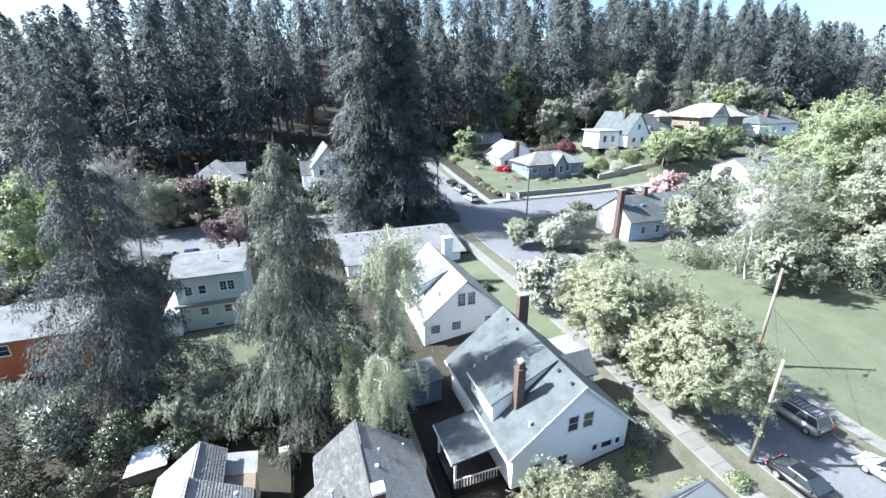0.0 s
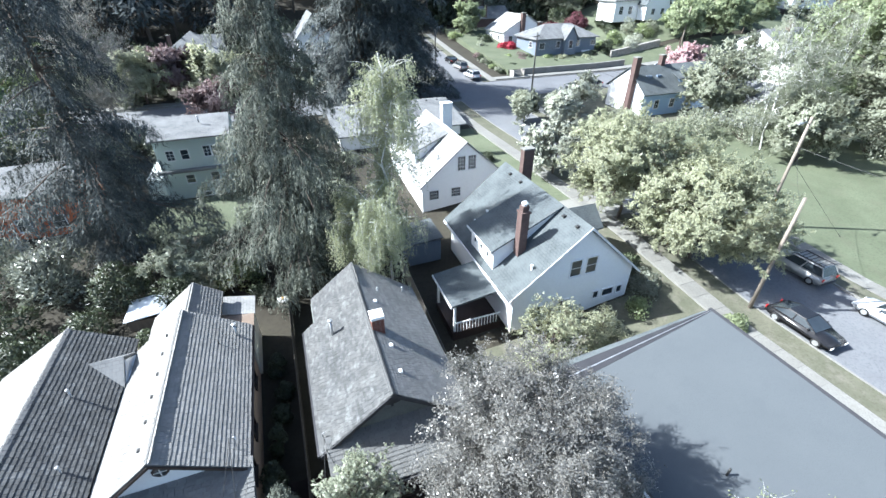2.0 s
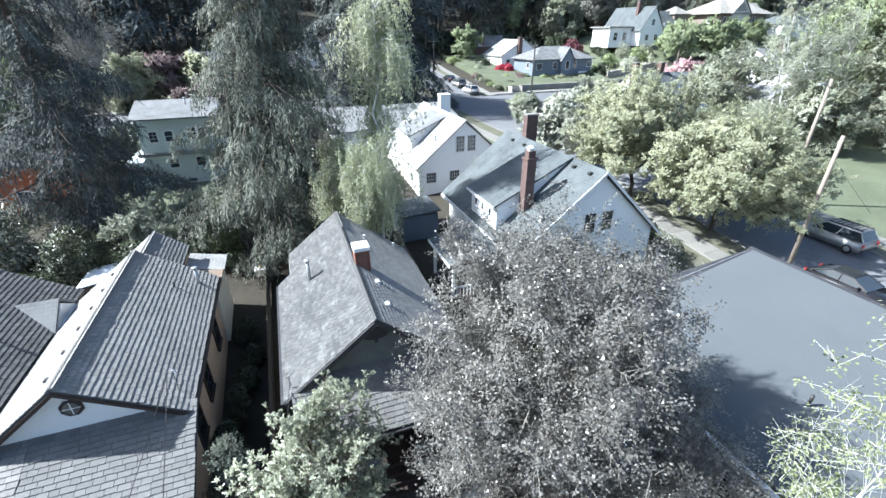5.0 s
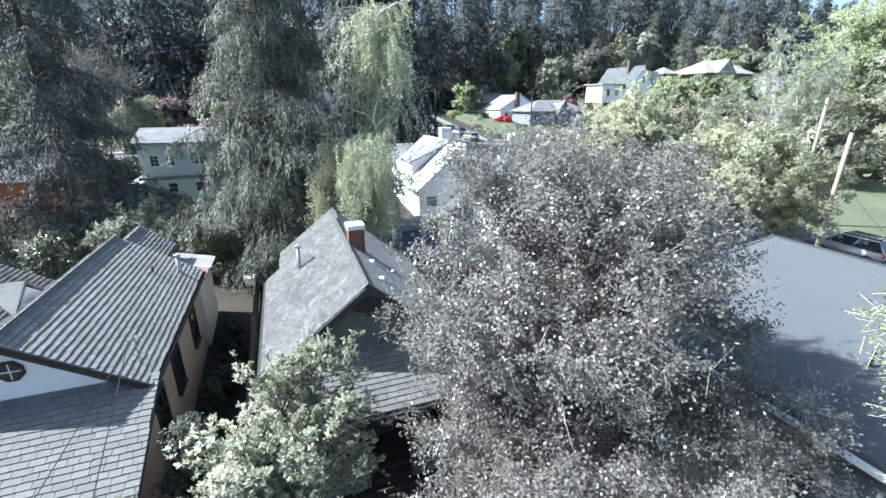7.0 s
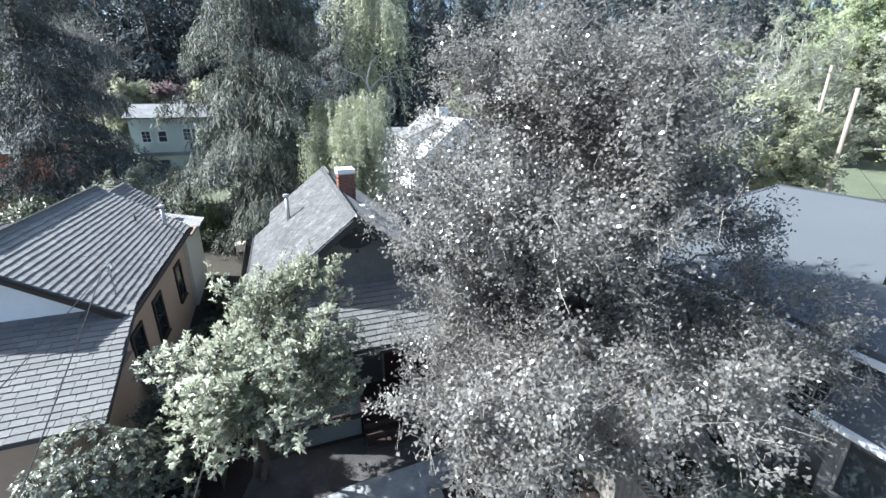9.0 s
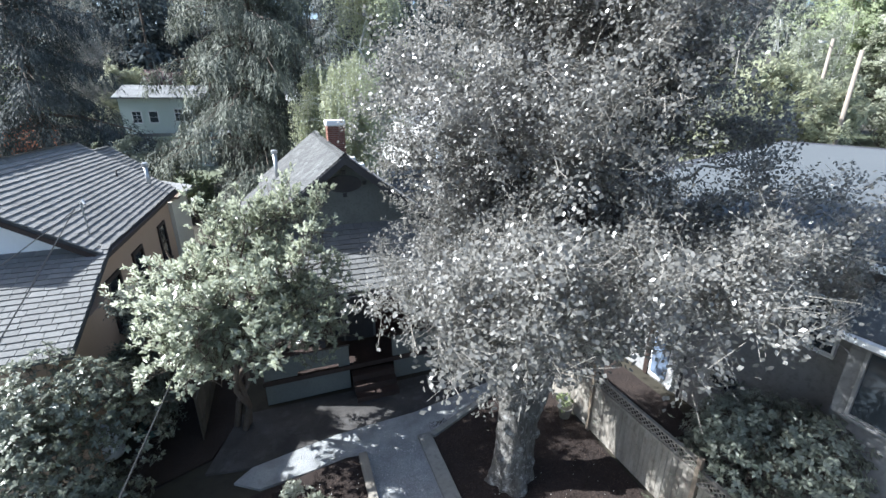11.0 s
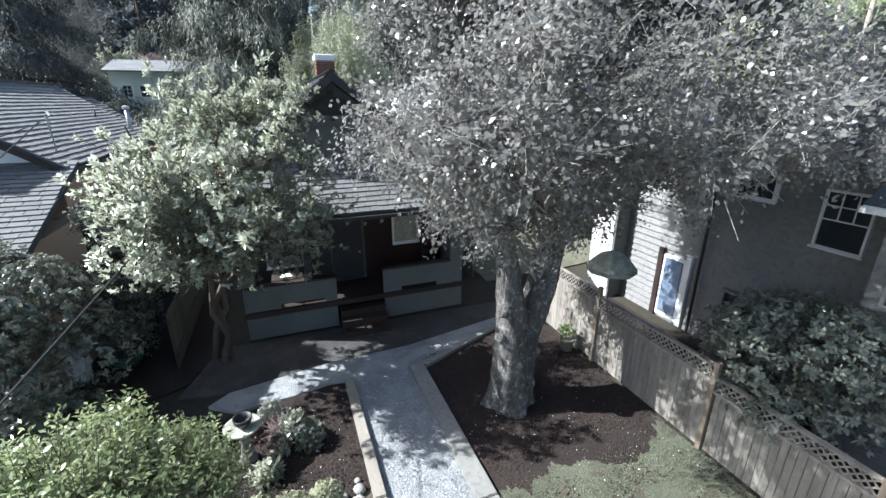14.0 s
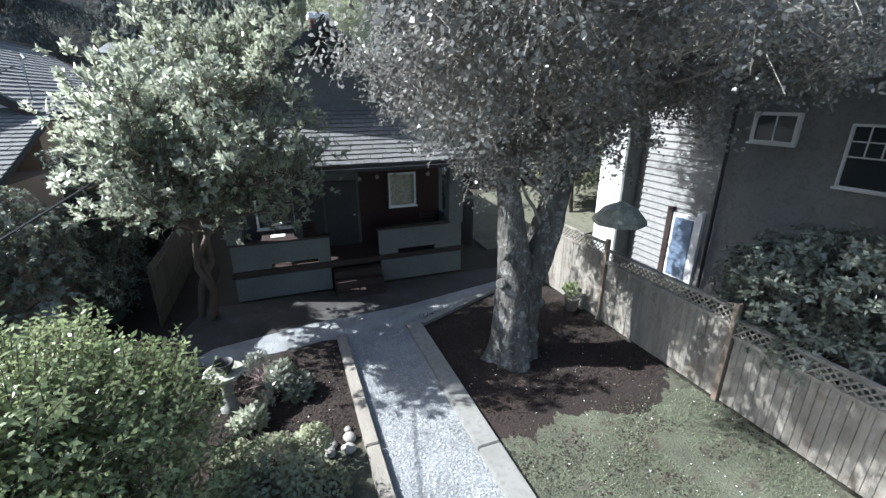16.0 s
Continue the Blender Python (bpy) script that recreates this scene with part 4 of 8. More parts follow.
    def gable_roof(self, ze, zr, mat, along="w", ridge=None, over=0.4, box=None, ze2=None, rake=0.35, t=0.14):
        v0, v1, w0, w1 = box or (self.v0, self.v1, self.w0, self.w1)
        ze2 = ze if ze2 is None else ze2
        if along == "w":
            r = (v0 + v1) / 2 if ridge is None else ridge
            k0, k1 = (zr - ze) / (r - v0), (zr - ze2) / (v1 - r)
            self.slope((v0 - over, w0 - rake, ze - over * k0), (v0 - over, w1 + rake, ze - over * k0), (r, w0 - rake, zr), (r, w1 + rake, zr), mat, t)
            self.slope((v1 + over, w1 + rake, ze2 - over * k1), (v1 + over, w0 - rake, ze2 - over * k1), (r, w1 + rake, zr), (r, w0 - rake, zr), mat, t)
        else:
            r = (w0 + w1) / 2 if ridge is None else ridge
            k0, k1 = (zr - ze) / (r - w0), (zr - ze2) / (w1 - r)
            self.slope((v1 + rake, w0 - over, ze - over * k0), (v0 - rake, w0 - over, ze - over * k0), (v1 + rake, r, zr), (v0 - rake, r, zr), mat, t)
            self.slope((v0 - rake, w1 + over, ze2 - over * k1), (v1 + rake, w1 + over, ze2 - over * k1), (v0 - rake, r, zr), (v1 + rake, r, zr), mat, t)

    def hip_roof(self, ze, zr, mat, over=0.5, box=None, inset=None):
        v0, v1, w0, w1 = box or (self.v0, self.v1, self.w0, self.w1)
        v0, v1, w0, w1 = v0 - over, v1 + over, w0 - over, w1 + over
        d = min(v1 - v0, w1 - w0) / 2 if inset is None else inset
        if v1 - v0 >= w1 - w0:
            r0, r1 = (v0 + d, (w0 + w1) / 2), (v1 - d, (w0 + w1) / 2)
        else:
            r0, r1 = ((v0 + v1) / 2, w0 + d), ((v0 + v1) / 2, w1 - d)
        sh = Shape()
        bm = sh.bm
        lo = [bm.verts.new(self.p(a, b, ze - 0.12)) for a, b in ((v0, w0), (v1, w0), (v1, w1), (v0, w1))]
        up = [bm.verts.new(self.p(a, b, ze + 0.04)) for a, b in ((v0, w0), (v1, w0), (v1, w1), (v0, w1))]
        x, y = bm.verts.new(self.p(*r0, zr)), bm.verts.new(self.p(*r1, zr))
        bm.faces.new(lo[::-1])
        for i in range(4):
            bm.faces.new((lo[i], lo[(i + 1) % 4], up[(i + 1) % 4], up[i]))
        if v1 - v0 >= w1 - w0:
            fs = ((up[0], up[1], y, x), (up[1], up[2], y), (up[2], up[3], x, y), (up[3], up[0], x))
        else:
            fs = ((up[0], up[1], x), (up[1], up[2], y, x), (up[2], up[3], y), (up[3], up[0], x, y))
        for f in fs:
            bm.faces.new(f)
        return part("roof", sh, mat, self.ob)

    def window(self, face, a, z, wide, high, grid=(1, 2), frame=None, at=None, trim=0.075, glass=None):
        """A window on a face: a is its middle along the face, z its sill."""
        frame, glass = frame or M["trim_white"], glass or M["glass"]
        if face in "FB":
            w = at if at is not None else (self.w0 if face == "F" else self.w1)
            m = Matrix.Translation(self.p(a, w, z)) @ Matrix.Rotation(0 if face == "F" else math.pi, 4, "Z")
        else:
            v = at if at is not None else (self.v0 if face == "L" else self.v1)
            m = Matrix.Translation(self.p(v, a, z)) @ Matrix.Rotation(-math.pi / 2 if face == "L" else math.pi / 2, 4, "Z")
        h, s = wide / 2, Shape()
        outer = [(-h - trim, -trim), (h + trim, -trim), (h + trim, high + trim), (-h - trim, high + trim)]
        inner = [(-h, 0), (h, 0), (h, high), (-h, high)]
        rings = [[s.bm.verts.new((x, y, q)) for x, q in loop] for loop, y in ((outer, 0.03), (outer, -0.07), (inner, -0.07), (inner, 0.03))]
        for r in range(4):
            for i in range(4):
                s.bm.faces.new((rings[r][i], rings[r][(i + 1) % 4], rings[(r + 1) % 4][(i + 1) % 4], rings[(r + 1) % 4][i]))
        win = part("window", s, frame, self.ob, m=m)
        part("sill", Shape().box(-h - trim - 0.03, h + trim + 0.03, -0.12, -0.072, -trim - 0.02, -trim + 0.03), frame, win)
        b = 0.028
        for i in range(1, grid[0]):
            x = -h + wide * i / grid[0]
            part("muntin", Shape().box(x - b / 2, x + b / 2, -0.04, -0.023, 0, high), frame, win)
        for j in range(1, grid[1]):
            q = high * j / grid[1]
            part("muntin", Shape().box(-h, h, -0.045, -0.024, q - b / 2, q + b / 2), frame, win)
        part("pane", Shape().box(-h, h, -0.022, -0.012, 0, high), glass, win)
        return win

    def chimney(self, v, w, z0, z1, sv=0.7, sw=0.7, mat=None, cap=None, pots=0):
        b = self.block("chimney", v - sv / 2, v + sv / 2, w - sw / 2, w + sw / 2, z0, z1, mat or M["brick_far"])
        a = self.p(v, w, z1)
        part("chimney_cap", Shape().box(a[0] - sv / 2 - 0.06, a[0] + sv / 2 + 0.06, a[1] - sw / 2 - 0.06, a[1] + sw / 2 + 0.06, a[2] + 0.003, a[2] + 0.12), cap or M["concrete"], b)
        return b


def tabs(o, along, up, n_along, n_up, row, wide, rng, lap=1.5, thick=0.034):
    """Corners of shingle tabs laid in courses on a slope: rows of a matrix for each tab."""
    o, along, up = Vector(o), Vector(along).normalized(), Vector(up).normalized()
    nrm = along.cross(up)
    out = []
    for r in range(n_up):
        shift = (r % 2) * 0.5 * wide + rng.uniform(-0.05, 0.05)
        x = -shift
        while x < n_along - 0.03:
            wd = wide * rng.uniform(0.75, 1.2)
            x0, x1 = max(0.0, x), min(n_along, x + wd)
            if x1 - x0 > 0.04:
                j = rng.uniform(-0.012, 0.012)
                a = o + along * x0 + up * (r * row + j) + nrm * (0.004 + 0.004 * rng.random())
                m = Matrix((along, up, nrm)).transposed().to_4x4()
                m.translation = a
                out.append(m @ Matrix.Diagonal((x1 - x0 - 0.013, row * lap, 1, 1)))
            x += wd
    return out


TAB = [(0, 0, 0), (1, 0, 0), (1, 1, 0), (0, 1, 0), (0, 0, 0.045), (1, 0, 0.045), (1, 1, 0.004), (0, 1, 0.004)]
TABF = [(4, 5, 6, 7), (0, 1, 5, 4), (1, 2, 6, 5), (3, 0, 4, 7)]


def shingled(house, o, along, up, n_along, n_up, row, wide, mat, seed, name="shingle_field"):
    """A slope of shingles joined into one part."""
    ms = tabs(house.p(*o), along, up, n_along, int(n_up / row + 0.5), row, wide, random.Random(seed))
    base = np.array([(*p, 1) for p in TAB])
    v = np.concatenate([base @ np.array(m).T[:, :3] for m in ms])
    f = (np.array(TABF)[None] + np.arange(len(ms))[:, None, None] * 8).reshape(-1, 4)
    return tagged(part(name, raw_mesh(name, v, f, mat), mat, house.ob), kind="stuff")


def shingle_pieces(house, parent, o, along, up, n_along, n_up, row, wide, mat, seed):
    me = raw_mesh("shingle", TAB, TABF, mat)
    for m in tabs(house.p(*o), along, up, n_along, int(n_up / row + 0.5), row, wide, random.Random(seed)):
        part("shingle", me, mat, parent, m=m)


def ridge_caps(house, a, b, mat, step=0.26, wide=0.16, k=0.8):
    """Overlapping caps along a ridge."""
    a, b = Vector(house.p(*a)), Vector(house.p(*b))
    d = (b - a).normalized()
    side = d.cross(Vector((0, 0, 1))).normalized()
    n = int((b - a).length / step)
    v = []
    for y, h in ((0.0, 0.035), (1.25 * step, 0.012)):
        v += [(wide, y, -wide * k + h), (0, y, h + 0.012), (-wide, y, -wide * k + h), (wide, y, -wide * k + h - 0.02), (0, y, h - 0.01), (-wide, y, -wide * k + h - 0.02)]
    me = raw_mesh("ridge_cap", v, [(0, 1, 7, 6), (1, 2, 8, 7), (3, 4, 1, 0), (4, 5, 2, 1)], mat)
    turn = Matrix((side, d, Vector((0, 0, 1)))).transposed().to_4x4()
    for i in range(n):
        part("ridge_cap", me, mat, house.ob, m=Matrix.Translation(a + d * step * i) @ turn)


def pipe_vent(house, v, w, z, h, r=0.06, mat=None, cap=True):
    a = house.p(v, w, z)
    s = Shape().tube([(a[0], a[1], a[2] - 0.1), (a[0], a[1], a[2] + h)], r, 10)
    ob = part("vent_pipe", s, mat or M["metal"], house.ob, smooth=True)
    if cap:
        part("vent_cap", Shape().turned([(r * 1.5, h), (r * 1.6, h + 0.03), (r * 1.6, h + 0.12), (r * 0.7, h + 0.15)], 12, a), mat or M["metal"], ob)
    return ob


def roof_vent(house, v, w, z, k=0.0, s=0.14, mat=None):
    """A small box vent on a slope."""
    a = house.p(v, w, z)
    sh = Shape().box(a[0] - s, a[0] + s, a[1] - s, a[1] + s, a[2] - 0.06, a[2] + 0.13).bevel(0.03)
    return part("roof_vent", sh, mat or M["metal"], house.ob)


# -- bungalow with the porch
def bungalow():
    h = House("bungalow", "small grey stucco bungalow with shingled gable and deep porch", -0.85, 5.75, 13.2, 24.6, 0.0)
    rv, zr, k = 2.2, 7.15, 0.78
    zl, zrt = zr - 3.05 * k, zr - 3.55 * k
    w_back = 24.0
    part("wall", Shape().hull([h.p(a, 13.2, z) for a, z in ((-0.85, -0.2), (5.75, -0.2), (5.75, zrt), (rv, zr - 0.1), (-0.85, zl))],
                              [h.p(a, 23.8, z) for a, z in ((-0.85, -0.2), (5.75, -0.2), (5.75, zrt), (rv, zr - 0.1), (-0.85, zl))]), M["stucco"], h.ob)
    le, re = -1.5, 6.3
    zle, zre = zr - (rv - le) * k, zr - (re - rv) * k
    h.slope((le, 12.75, zle), (le, 21.6, zle), (rv, 12.75, zr), (rv, 21.6, zr), M["roof_base"], 0.12)
    h.slope((le + 0.75, 21.6, zle + 0.75 * k), (le + 0.75, w_back, zle + 0.75 * k), (rv, 21.6, zr), (rv, w_back, zr), M["roof_base"], 0.12)
    h.slope((re, w_back, zre), (re, 12.75, zre), (rv, w_back, zr), (rv, 12.75, zr), M["roof_base"], 0.12)
    up_l, up_r = Vector((1, 0, k)).normalized(), Vector((-1, 0, k)).normalized()
    ll = (rv - le) * math.sqrt(1 + k * k)
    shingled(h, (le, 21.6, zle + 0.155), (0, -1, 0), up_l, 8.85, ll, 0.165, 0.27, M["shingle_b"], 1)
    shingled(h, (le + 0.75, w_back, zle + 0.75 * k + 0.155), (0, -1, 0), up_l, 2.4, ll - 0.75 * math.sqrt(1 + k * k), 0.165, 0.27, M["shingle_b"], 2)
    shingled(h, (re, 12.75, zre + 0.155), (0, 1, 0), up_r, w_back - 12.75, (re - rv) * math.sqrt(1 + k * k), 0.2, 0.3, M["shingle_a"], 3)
    ridge_caps(h, (rv, 12.72, zr + 0.20), (rv, w_back, zr + 0.20), M["shingle_b"])
    # barge boards and gutter
    for e, ze in ((le, zle), (re, zre)):
        d = Vector((rv - e, 0, zr - ze))
        a, b = h.p(e, 12.7, ze - 0.1), h.p(rv, 12.7, zr - 0.1)
        part("barge_board", Shape().hull([a, (a[0], a[1] + 0.045, a[2]), (a[0], a[1] + 0.045, a[2] + 0.25), (a[0], a[1], a[2] + 0.25)],
                                         [b, (b[0], b[1] + 0.045, b[2]), (b[0], b[1] + 0.045, b[2] + 0.25), (b[0], b[1], b[2] + 0.25)]), M["trim_dark"], h.ob)
    g = h.p(le - 0.1, 12.8, zle)
    part("gutter", Shape().box(g[0] - 0.05, g[0] + 0.07, g[1], g[1] + 8.8, g[2] - 0.02, g[2] + 0.1), M["trim_dark"], h.ob)
    # oval attic vent with its four pegs
    c = Vector(h.p(rv - 0.02, 13.2, 6.38))
    ring = [(c.x + 0.56 * math.cos(q), c.y - 0.06, c.z + 0.27 * math.sin(q)) for q in np.linspace(0, 2 * math.pi, 28, endpoint=False)]
    ob = part("attic_vent", Shape().hull(ring, [(a, b + 0.09, d) for a, b, d in ring]), M["trim_dark"], h.ob, "dark oval louvred attic vent")
    for dx, dz in ((0.64, 0), (-0.64, 0), (0, 0.36), (0, -0.36)):
        part("peg", Shape().box(c.x + dx - 0.06, c.x + dx + 0.06, c.y - 0.07, c.y + 0.02, c.z + dz - 0.06, c.z + dz + 0.06), M["trim_dark"], ob)
    # siding boards on the gable
    for i in range(16):
        z = 4.9 + i * 0.14
        x0, x1 = max(-0.85, rv - (zr - z - 0.14) / k + 0.08), min(5.75, rv + (zr - z - 0.14) / k - 0.08)
        if x1 - x0 > 0.2:
            a, b = h.p(x0, 13.2, z), h.p(x1, 13.2, z + 0.14)
            part("siding_board", Shape().hull([(a[0], a[1] - 0.03, a[2]), (b[0], a[1] - 0.03, a[2]), (b[0], a[1] - 0.002, a[2]), (a[0], a[1] - 0.002, a[2])],
                                              [(a[0], a[1] - 0.012, b[2]), (b[0], a[1] - 0.012, b[2]), (b[0], a[1] - 0.001, b[2]), (a[0], a[1] - 0.001, b[2])]), M["stucco"], h.ob)
    # chimney of bricks with a white cap
    cv, cw = 2.55, 17.5
    ch = h.block("chimney", cv - 0.31, cv + 0.31, cw - 0.31, cw + 0.31, 6.2, 7.95, M["mortar"], "brick chimney with a white cap")
    me = Shape().box(0, 0.205, 0, 0.1, 0, 0.06).bevel(0.006).mesh("brick", M["brick"])
    for r in range(18):
        z = 6.6 + r * 0.073
        for side in range(4):
            for q in range(3):
                x = -0.325 + q * 0.218 + (0.03 if r % 2 else -0.03)
                m = Matrix.Translation(h.p(cv, cw, z)) @ Matrix.Rotation(side * math.pi / 2, 4, "Z") @ Matrix.Translation((x, -0.328, 0))
                part("brick", me, M["brick"], ch, m=m)
    a = h.p(cv, cw, 7.95)
    part("chimney_cap", Shape().box(a[0] - 0.37, a[0] + 0.37, a[1] - 0.37, a[1] + 0.37, a[2], a[2] + 0.2).bevel(0.02), M["trim_white"], ch)
    pipe_vent(h, 0.15, 19.3, 5.6, 1.15, 0.085)
    for w in (14.4, 16.3, 20.2):
        roof_vent(h, 2.95, w, zr - 0.75 * k + 0.14, s=0.13, mat=M["trim_white"])
    pipe_vent(h, 5.3, 22.8, zr - 3.1 * k + 0.1, 0.35, 0.05)
    pipe_vent(h, 3.4, 21.6, zr - 1.2 * k + 0.1, 0.25, 0.05)
    # weatherhead mast at the eave
    a = h.p(le + 0.25, 13.5, zle)
    part("service_mast", Shape().tube([(a[0], a[1], a[2]), (a[0], a[1], a[2] + 0.75), (a[0] + 0.12, a[1] - 0.1, a[2] + 0.9)], 0.035, 8), M["metal"], h.ob)
    return h


def porch(h):
    """The porch: floor, low walls, posts, roof, steps and door wall, as parts of the bungalow."""
    f = 11.5
    h.block("porch_floor", -0.75, 5.65, f + 0.1, 13.2, 0.62, 0.75, M["trim_brown"])
    for name, a, b, z0, z1 in (("porch_wall", -0.85, 1.70, 0.86, 1.58), ("porch_wall", 3.12, 5.75, 0.86, 1.62), ("porch_base_wall", -0.85, 1.68, 0.0, 0.66), ("porch_base_wall", 3.15, 5.75, 0.0, 0.70)):
        if name == "porch_wall":
            s0, s1 = (0.1, 1.35) if a < 0 else (3.69, 4.87)
            x = h.p(0, f, 0)
            sh = Shape()
            for q0, q1, y0, y1 in ((a, b, z0 + 0.13, z1), (a, s0, z0, z0 + 0.13), (s1, b, z0, z0 + 0.13)):
                p, q = h.p(q0, f, y0), h.p(q1, f + 0.13, y1)
                sh.box(p[0], q[0], p[1], q[1], p[2], q[2])
            part(name, sh, M["stucco"], h.ob)
        else:
            h.block(name, a, b, f, f + 0.13, z0, z1, M["stucco"])
    h.block("porch_cap_rail", -0.9, 1.74, f - 0.04, f + 0.18, 1.585, 1.64, M["trim_brown"])
    h.block("porch_cap_rail", 3.08, 5.35, f - 0.04, f + 0.18, 1.625, 1.68, M["trim_brown"])
    h.block("porch_band", -0.9, 5.8, f - 0.05, f + 0.15, 0.70, 0.85, M["trim_brown"])
    h.block("porch_column", 5.34, 5.79, f - 0.02, f + 0.33, 1.63, 3.42, M["stucco"], "pale grey square porch column")
    h.block("porch_column", -0.9, -0.5, f - 0.02, f + 0.33, 1.645, 3.42, M["stucco"], "pale grey square porch column")
    h.block("porch_post", 0.85, 1.02, f + 0.0, f + 0.16, 1.645, 3.42, M["trim_dark"])
    h.block("porch_beam", -0.9, 5.8, f - 0.02, f + 0.2, 3.42, 3.62, M["trim_dark"])
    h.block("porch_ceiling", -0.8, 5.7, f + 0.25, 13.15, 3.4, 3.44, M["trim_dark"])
    # side walls and door wall behind
    h.block("porch_end_wall", 5.62, 5.75, f + 0.35, 13.2, 0.0, 1.62, M["stucco"])
    h.block("porch_end_wall", -0.85, -0.72, f + 0.35, 13.2, 0.0, 1.62, M["stucco"])
    # back walls and door carry the recess's shade in their near-black colours
    h.block("porch_back_wall", 2.9, 5.6, 13.14, 13.19, 0.75, 3.4, M["red_wall"], "red wall with the porch's shade in its colour")
    h.block("porch_back_wall", -0.7, 1.75, 13.14, 13.19, 0.75, 3.4, M["trim_dark"], "porch wall with the recess's shade in its colour")
    d = h.block("front_door", 1.83, 2.8, 13.11, 13.18, 0.76, 2.85, M["trim_dark"], "front door with the recess's shade in its colour")
    a = h.p(2.7, 13.09, 1.75)
    part("door_knob", Shape().turned([(0.01, -0.03), (0.035, -0.02), (0.035, 0.02), (0.01, 0.03)], 10, a), M["metal"], d)
    h.window("F", 4.3, 1.95, 0.8, 1.0, (1, 1), at=13.12, trim=0.06, glass=M["canvas"])
    h.window("F", 0.35, 1.6, 1.0, 1.3, (1, 2), at=13.12, trim=0.06)
    # steps
    for i in range(3):
        h.block("step", 1.74, 3.08, f - 0.9 + 0.3 * i, f - 0.6 + 0.3 * i + 0.03, 0.0, 0.2 + 0.2 * i, M["trim_brown"])
    # roof
    e, t, k = (10.9, 3.5), (13.17, 4.9), 1.4 / 2.27
    deck = h.slope((6.15, e[0], e[1]), (-1.2, e[0], e[1]), (6.15, t[0], t[1]), (-1.2, t[0], t[1]), M["roof_base"], 0.1, name="porch_roof")
    ln = math.hypot(t[0] - e[0], t[1] - e[1])
    g = h.p(-1.25, e[0] - 0.09, e[1] - 0.03)
    part("gutter", Shape().box(g[0], g[0] + 7.45, g[1] - 0.04, g[1] + 0.08, g[2], g[2] + 0.09), M["trim_dark"], h.ob)
    shingle_pieces(h, deck, (-1.2, e[0], e[1] + 0.135), (1, 0, 0), (0, 1, k), 7.35, ln, 0.2, 0.33, M["shingle_piece"], 5)
    # a string of paper stars along the beam
    for i in range(11):
        c = Vector(h.p(0.15 + 0.5 * i, f - 0.06, 3.2 + 0.03 * math.sin(i * 2.1)))
        pts = [(c.x + (0.085 if q % 2 == 0 else 0.035) * math.sin(q * math.pi / 5), c.y, c.z + (0.085 if q % 2 == 0 else 0.035) * math.cos(q * math.pi / 5)) for q in range(10)]
        solid("paper_star", Shape().hull(pts, [(a, b + 0.012, z) for a, b, z in pts]), M["clay"], h.ob.matrix_world, "pale star decoration hanging from the porch beam", "decoration", group="stars along the porch beam")


B_HOUSE = bungalow()
porch(B_HOUSE)


def tan_house():
    h = House("tan_house", "tan and cream house with a long grey shingled gable roof", -10.4, -4.9, 13.5, 22.6, 0.0)
    rv, zr, k, k2 = -7.85, 6.95, 0.77, 0.65
    h.gable_walls(zr - 2.55 * k, zr - 0.08, M["tan"], ridge=rv, ze2=zr - 2.95 * k2)
    le, re = -11.1, -4.5
    zle, zre = zr - (rv - le) * k, zr - (re - rv) * k2
    wf, wb = 13.0, 22.9
    h.slope((le, wf, zle), (le, wb, zle), (rv, wf, zr), (rv, wb, zr), M["roof_base"], 0.12)
    h.slope((re, wb, zre), (re, wf, zre), (rv, wb, zr), (rv, wf, zr), M["roof_base"], 0.12)
    q, q2 = math.sqrt(1 + k * k), math.sqrt(1 + k2 * k2)
    shingled(h, (re, wf, zre + 0.155), (0, 1, 0), Vector((-1, 0, k2)), wb - wf, (re - rv) * q2, 0.19, 0.31, M["shingle_a"], 11)
    shingled(h, (le, wb, zle + 0.155), (0, -1, 0), Vector((1, 0, k)), wb - wf, (rv - le) * q, 0.19, 0.31, M["shingle_a"], 12)
    ridge_caps(h, (rv, wf, zr + 0.2), (rv, wb, zr + 0.2), M["shingle_a"], k=0.75)
    # cream gable front
    pr = [(-10.35, zr - 2.5 * k - 0.3), (-4.95, zr - 2.9 * k2 - 0.3), (-4.95, zr - 2.9 * k2 - 0.05), (rv, zr - 0.12), (-10.35, zr - 2.5 * k - 0.05)]
    part("gable_panel", Shape().hull([h.p(a, 13.44, z) for a, z in pr], [h.p(a, 13.49, z) for a, z in pr]), M["white"], h.ob, "cream painted gable")
    c = Vector(h.p(rv + 0.05, 13.42, 5.95))
    o8 = [(c.x + 0.34 * math.cos(a), c.y, c.z + 0.34 * math.sin(a)) for a in (np.arange(8) + 0.5) * math.pi / 4]
    i8 = [(c.x + 0.25 * math.cos(a), c.y - 0.02, c.z + 0.25 * math.sin(a)) for a in (np.arange(8) + 0.5) * math.pi / 4]
    ow = part("octagon_window", Shape().hull([(a, b - 0.03, d) for a, b, d in o8], [(a, b + 0.01, d) for a, b, d in o8]), M["trim_brown"], h.ob, "small octagonal gable window")
    part("pane", Shape().hull([(a, b - 0.02, d) for a, b, d in i8], i8), M["glass"], ow)
    sh = Shape().box(c.x - 0.015, c.x + 0.015, c.y - 0.05, c.y - 0.02, c.z - 0.25, c.z + 0.25)
    sh.box(c.x - 0.25, c.x - 0.0151, c.y - 0.05, c.y - 0.02, c.z - 0.015, c.z + 0.015).box(c.x + 0.0151, c.x + 0.25, c.y - 0.05, c.y - 0.02, c.z - 0.015, c.z + 0.015)
    part("muntins", sh, M["trim_white"], ow)
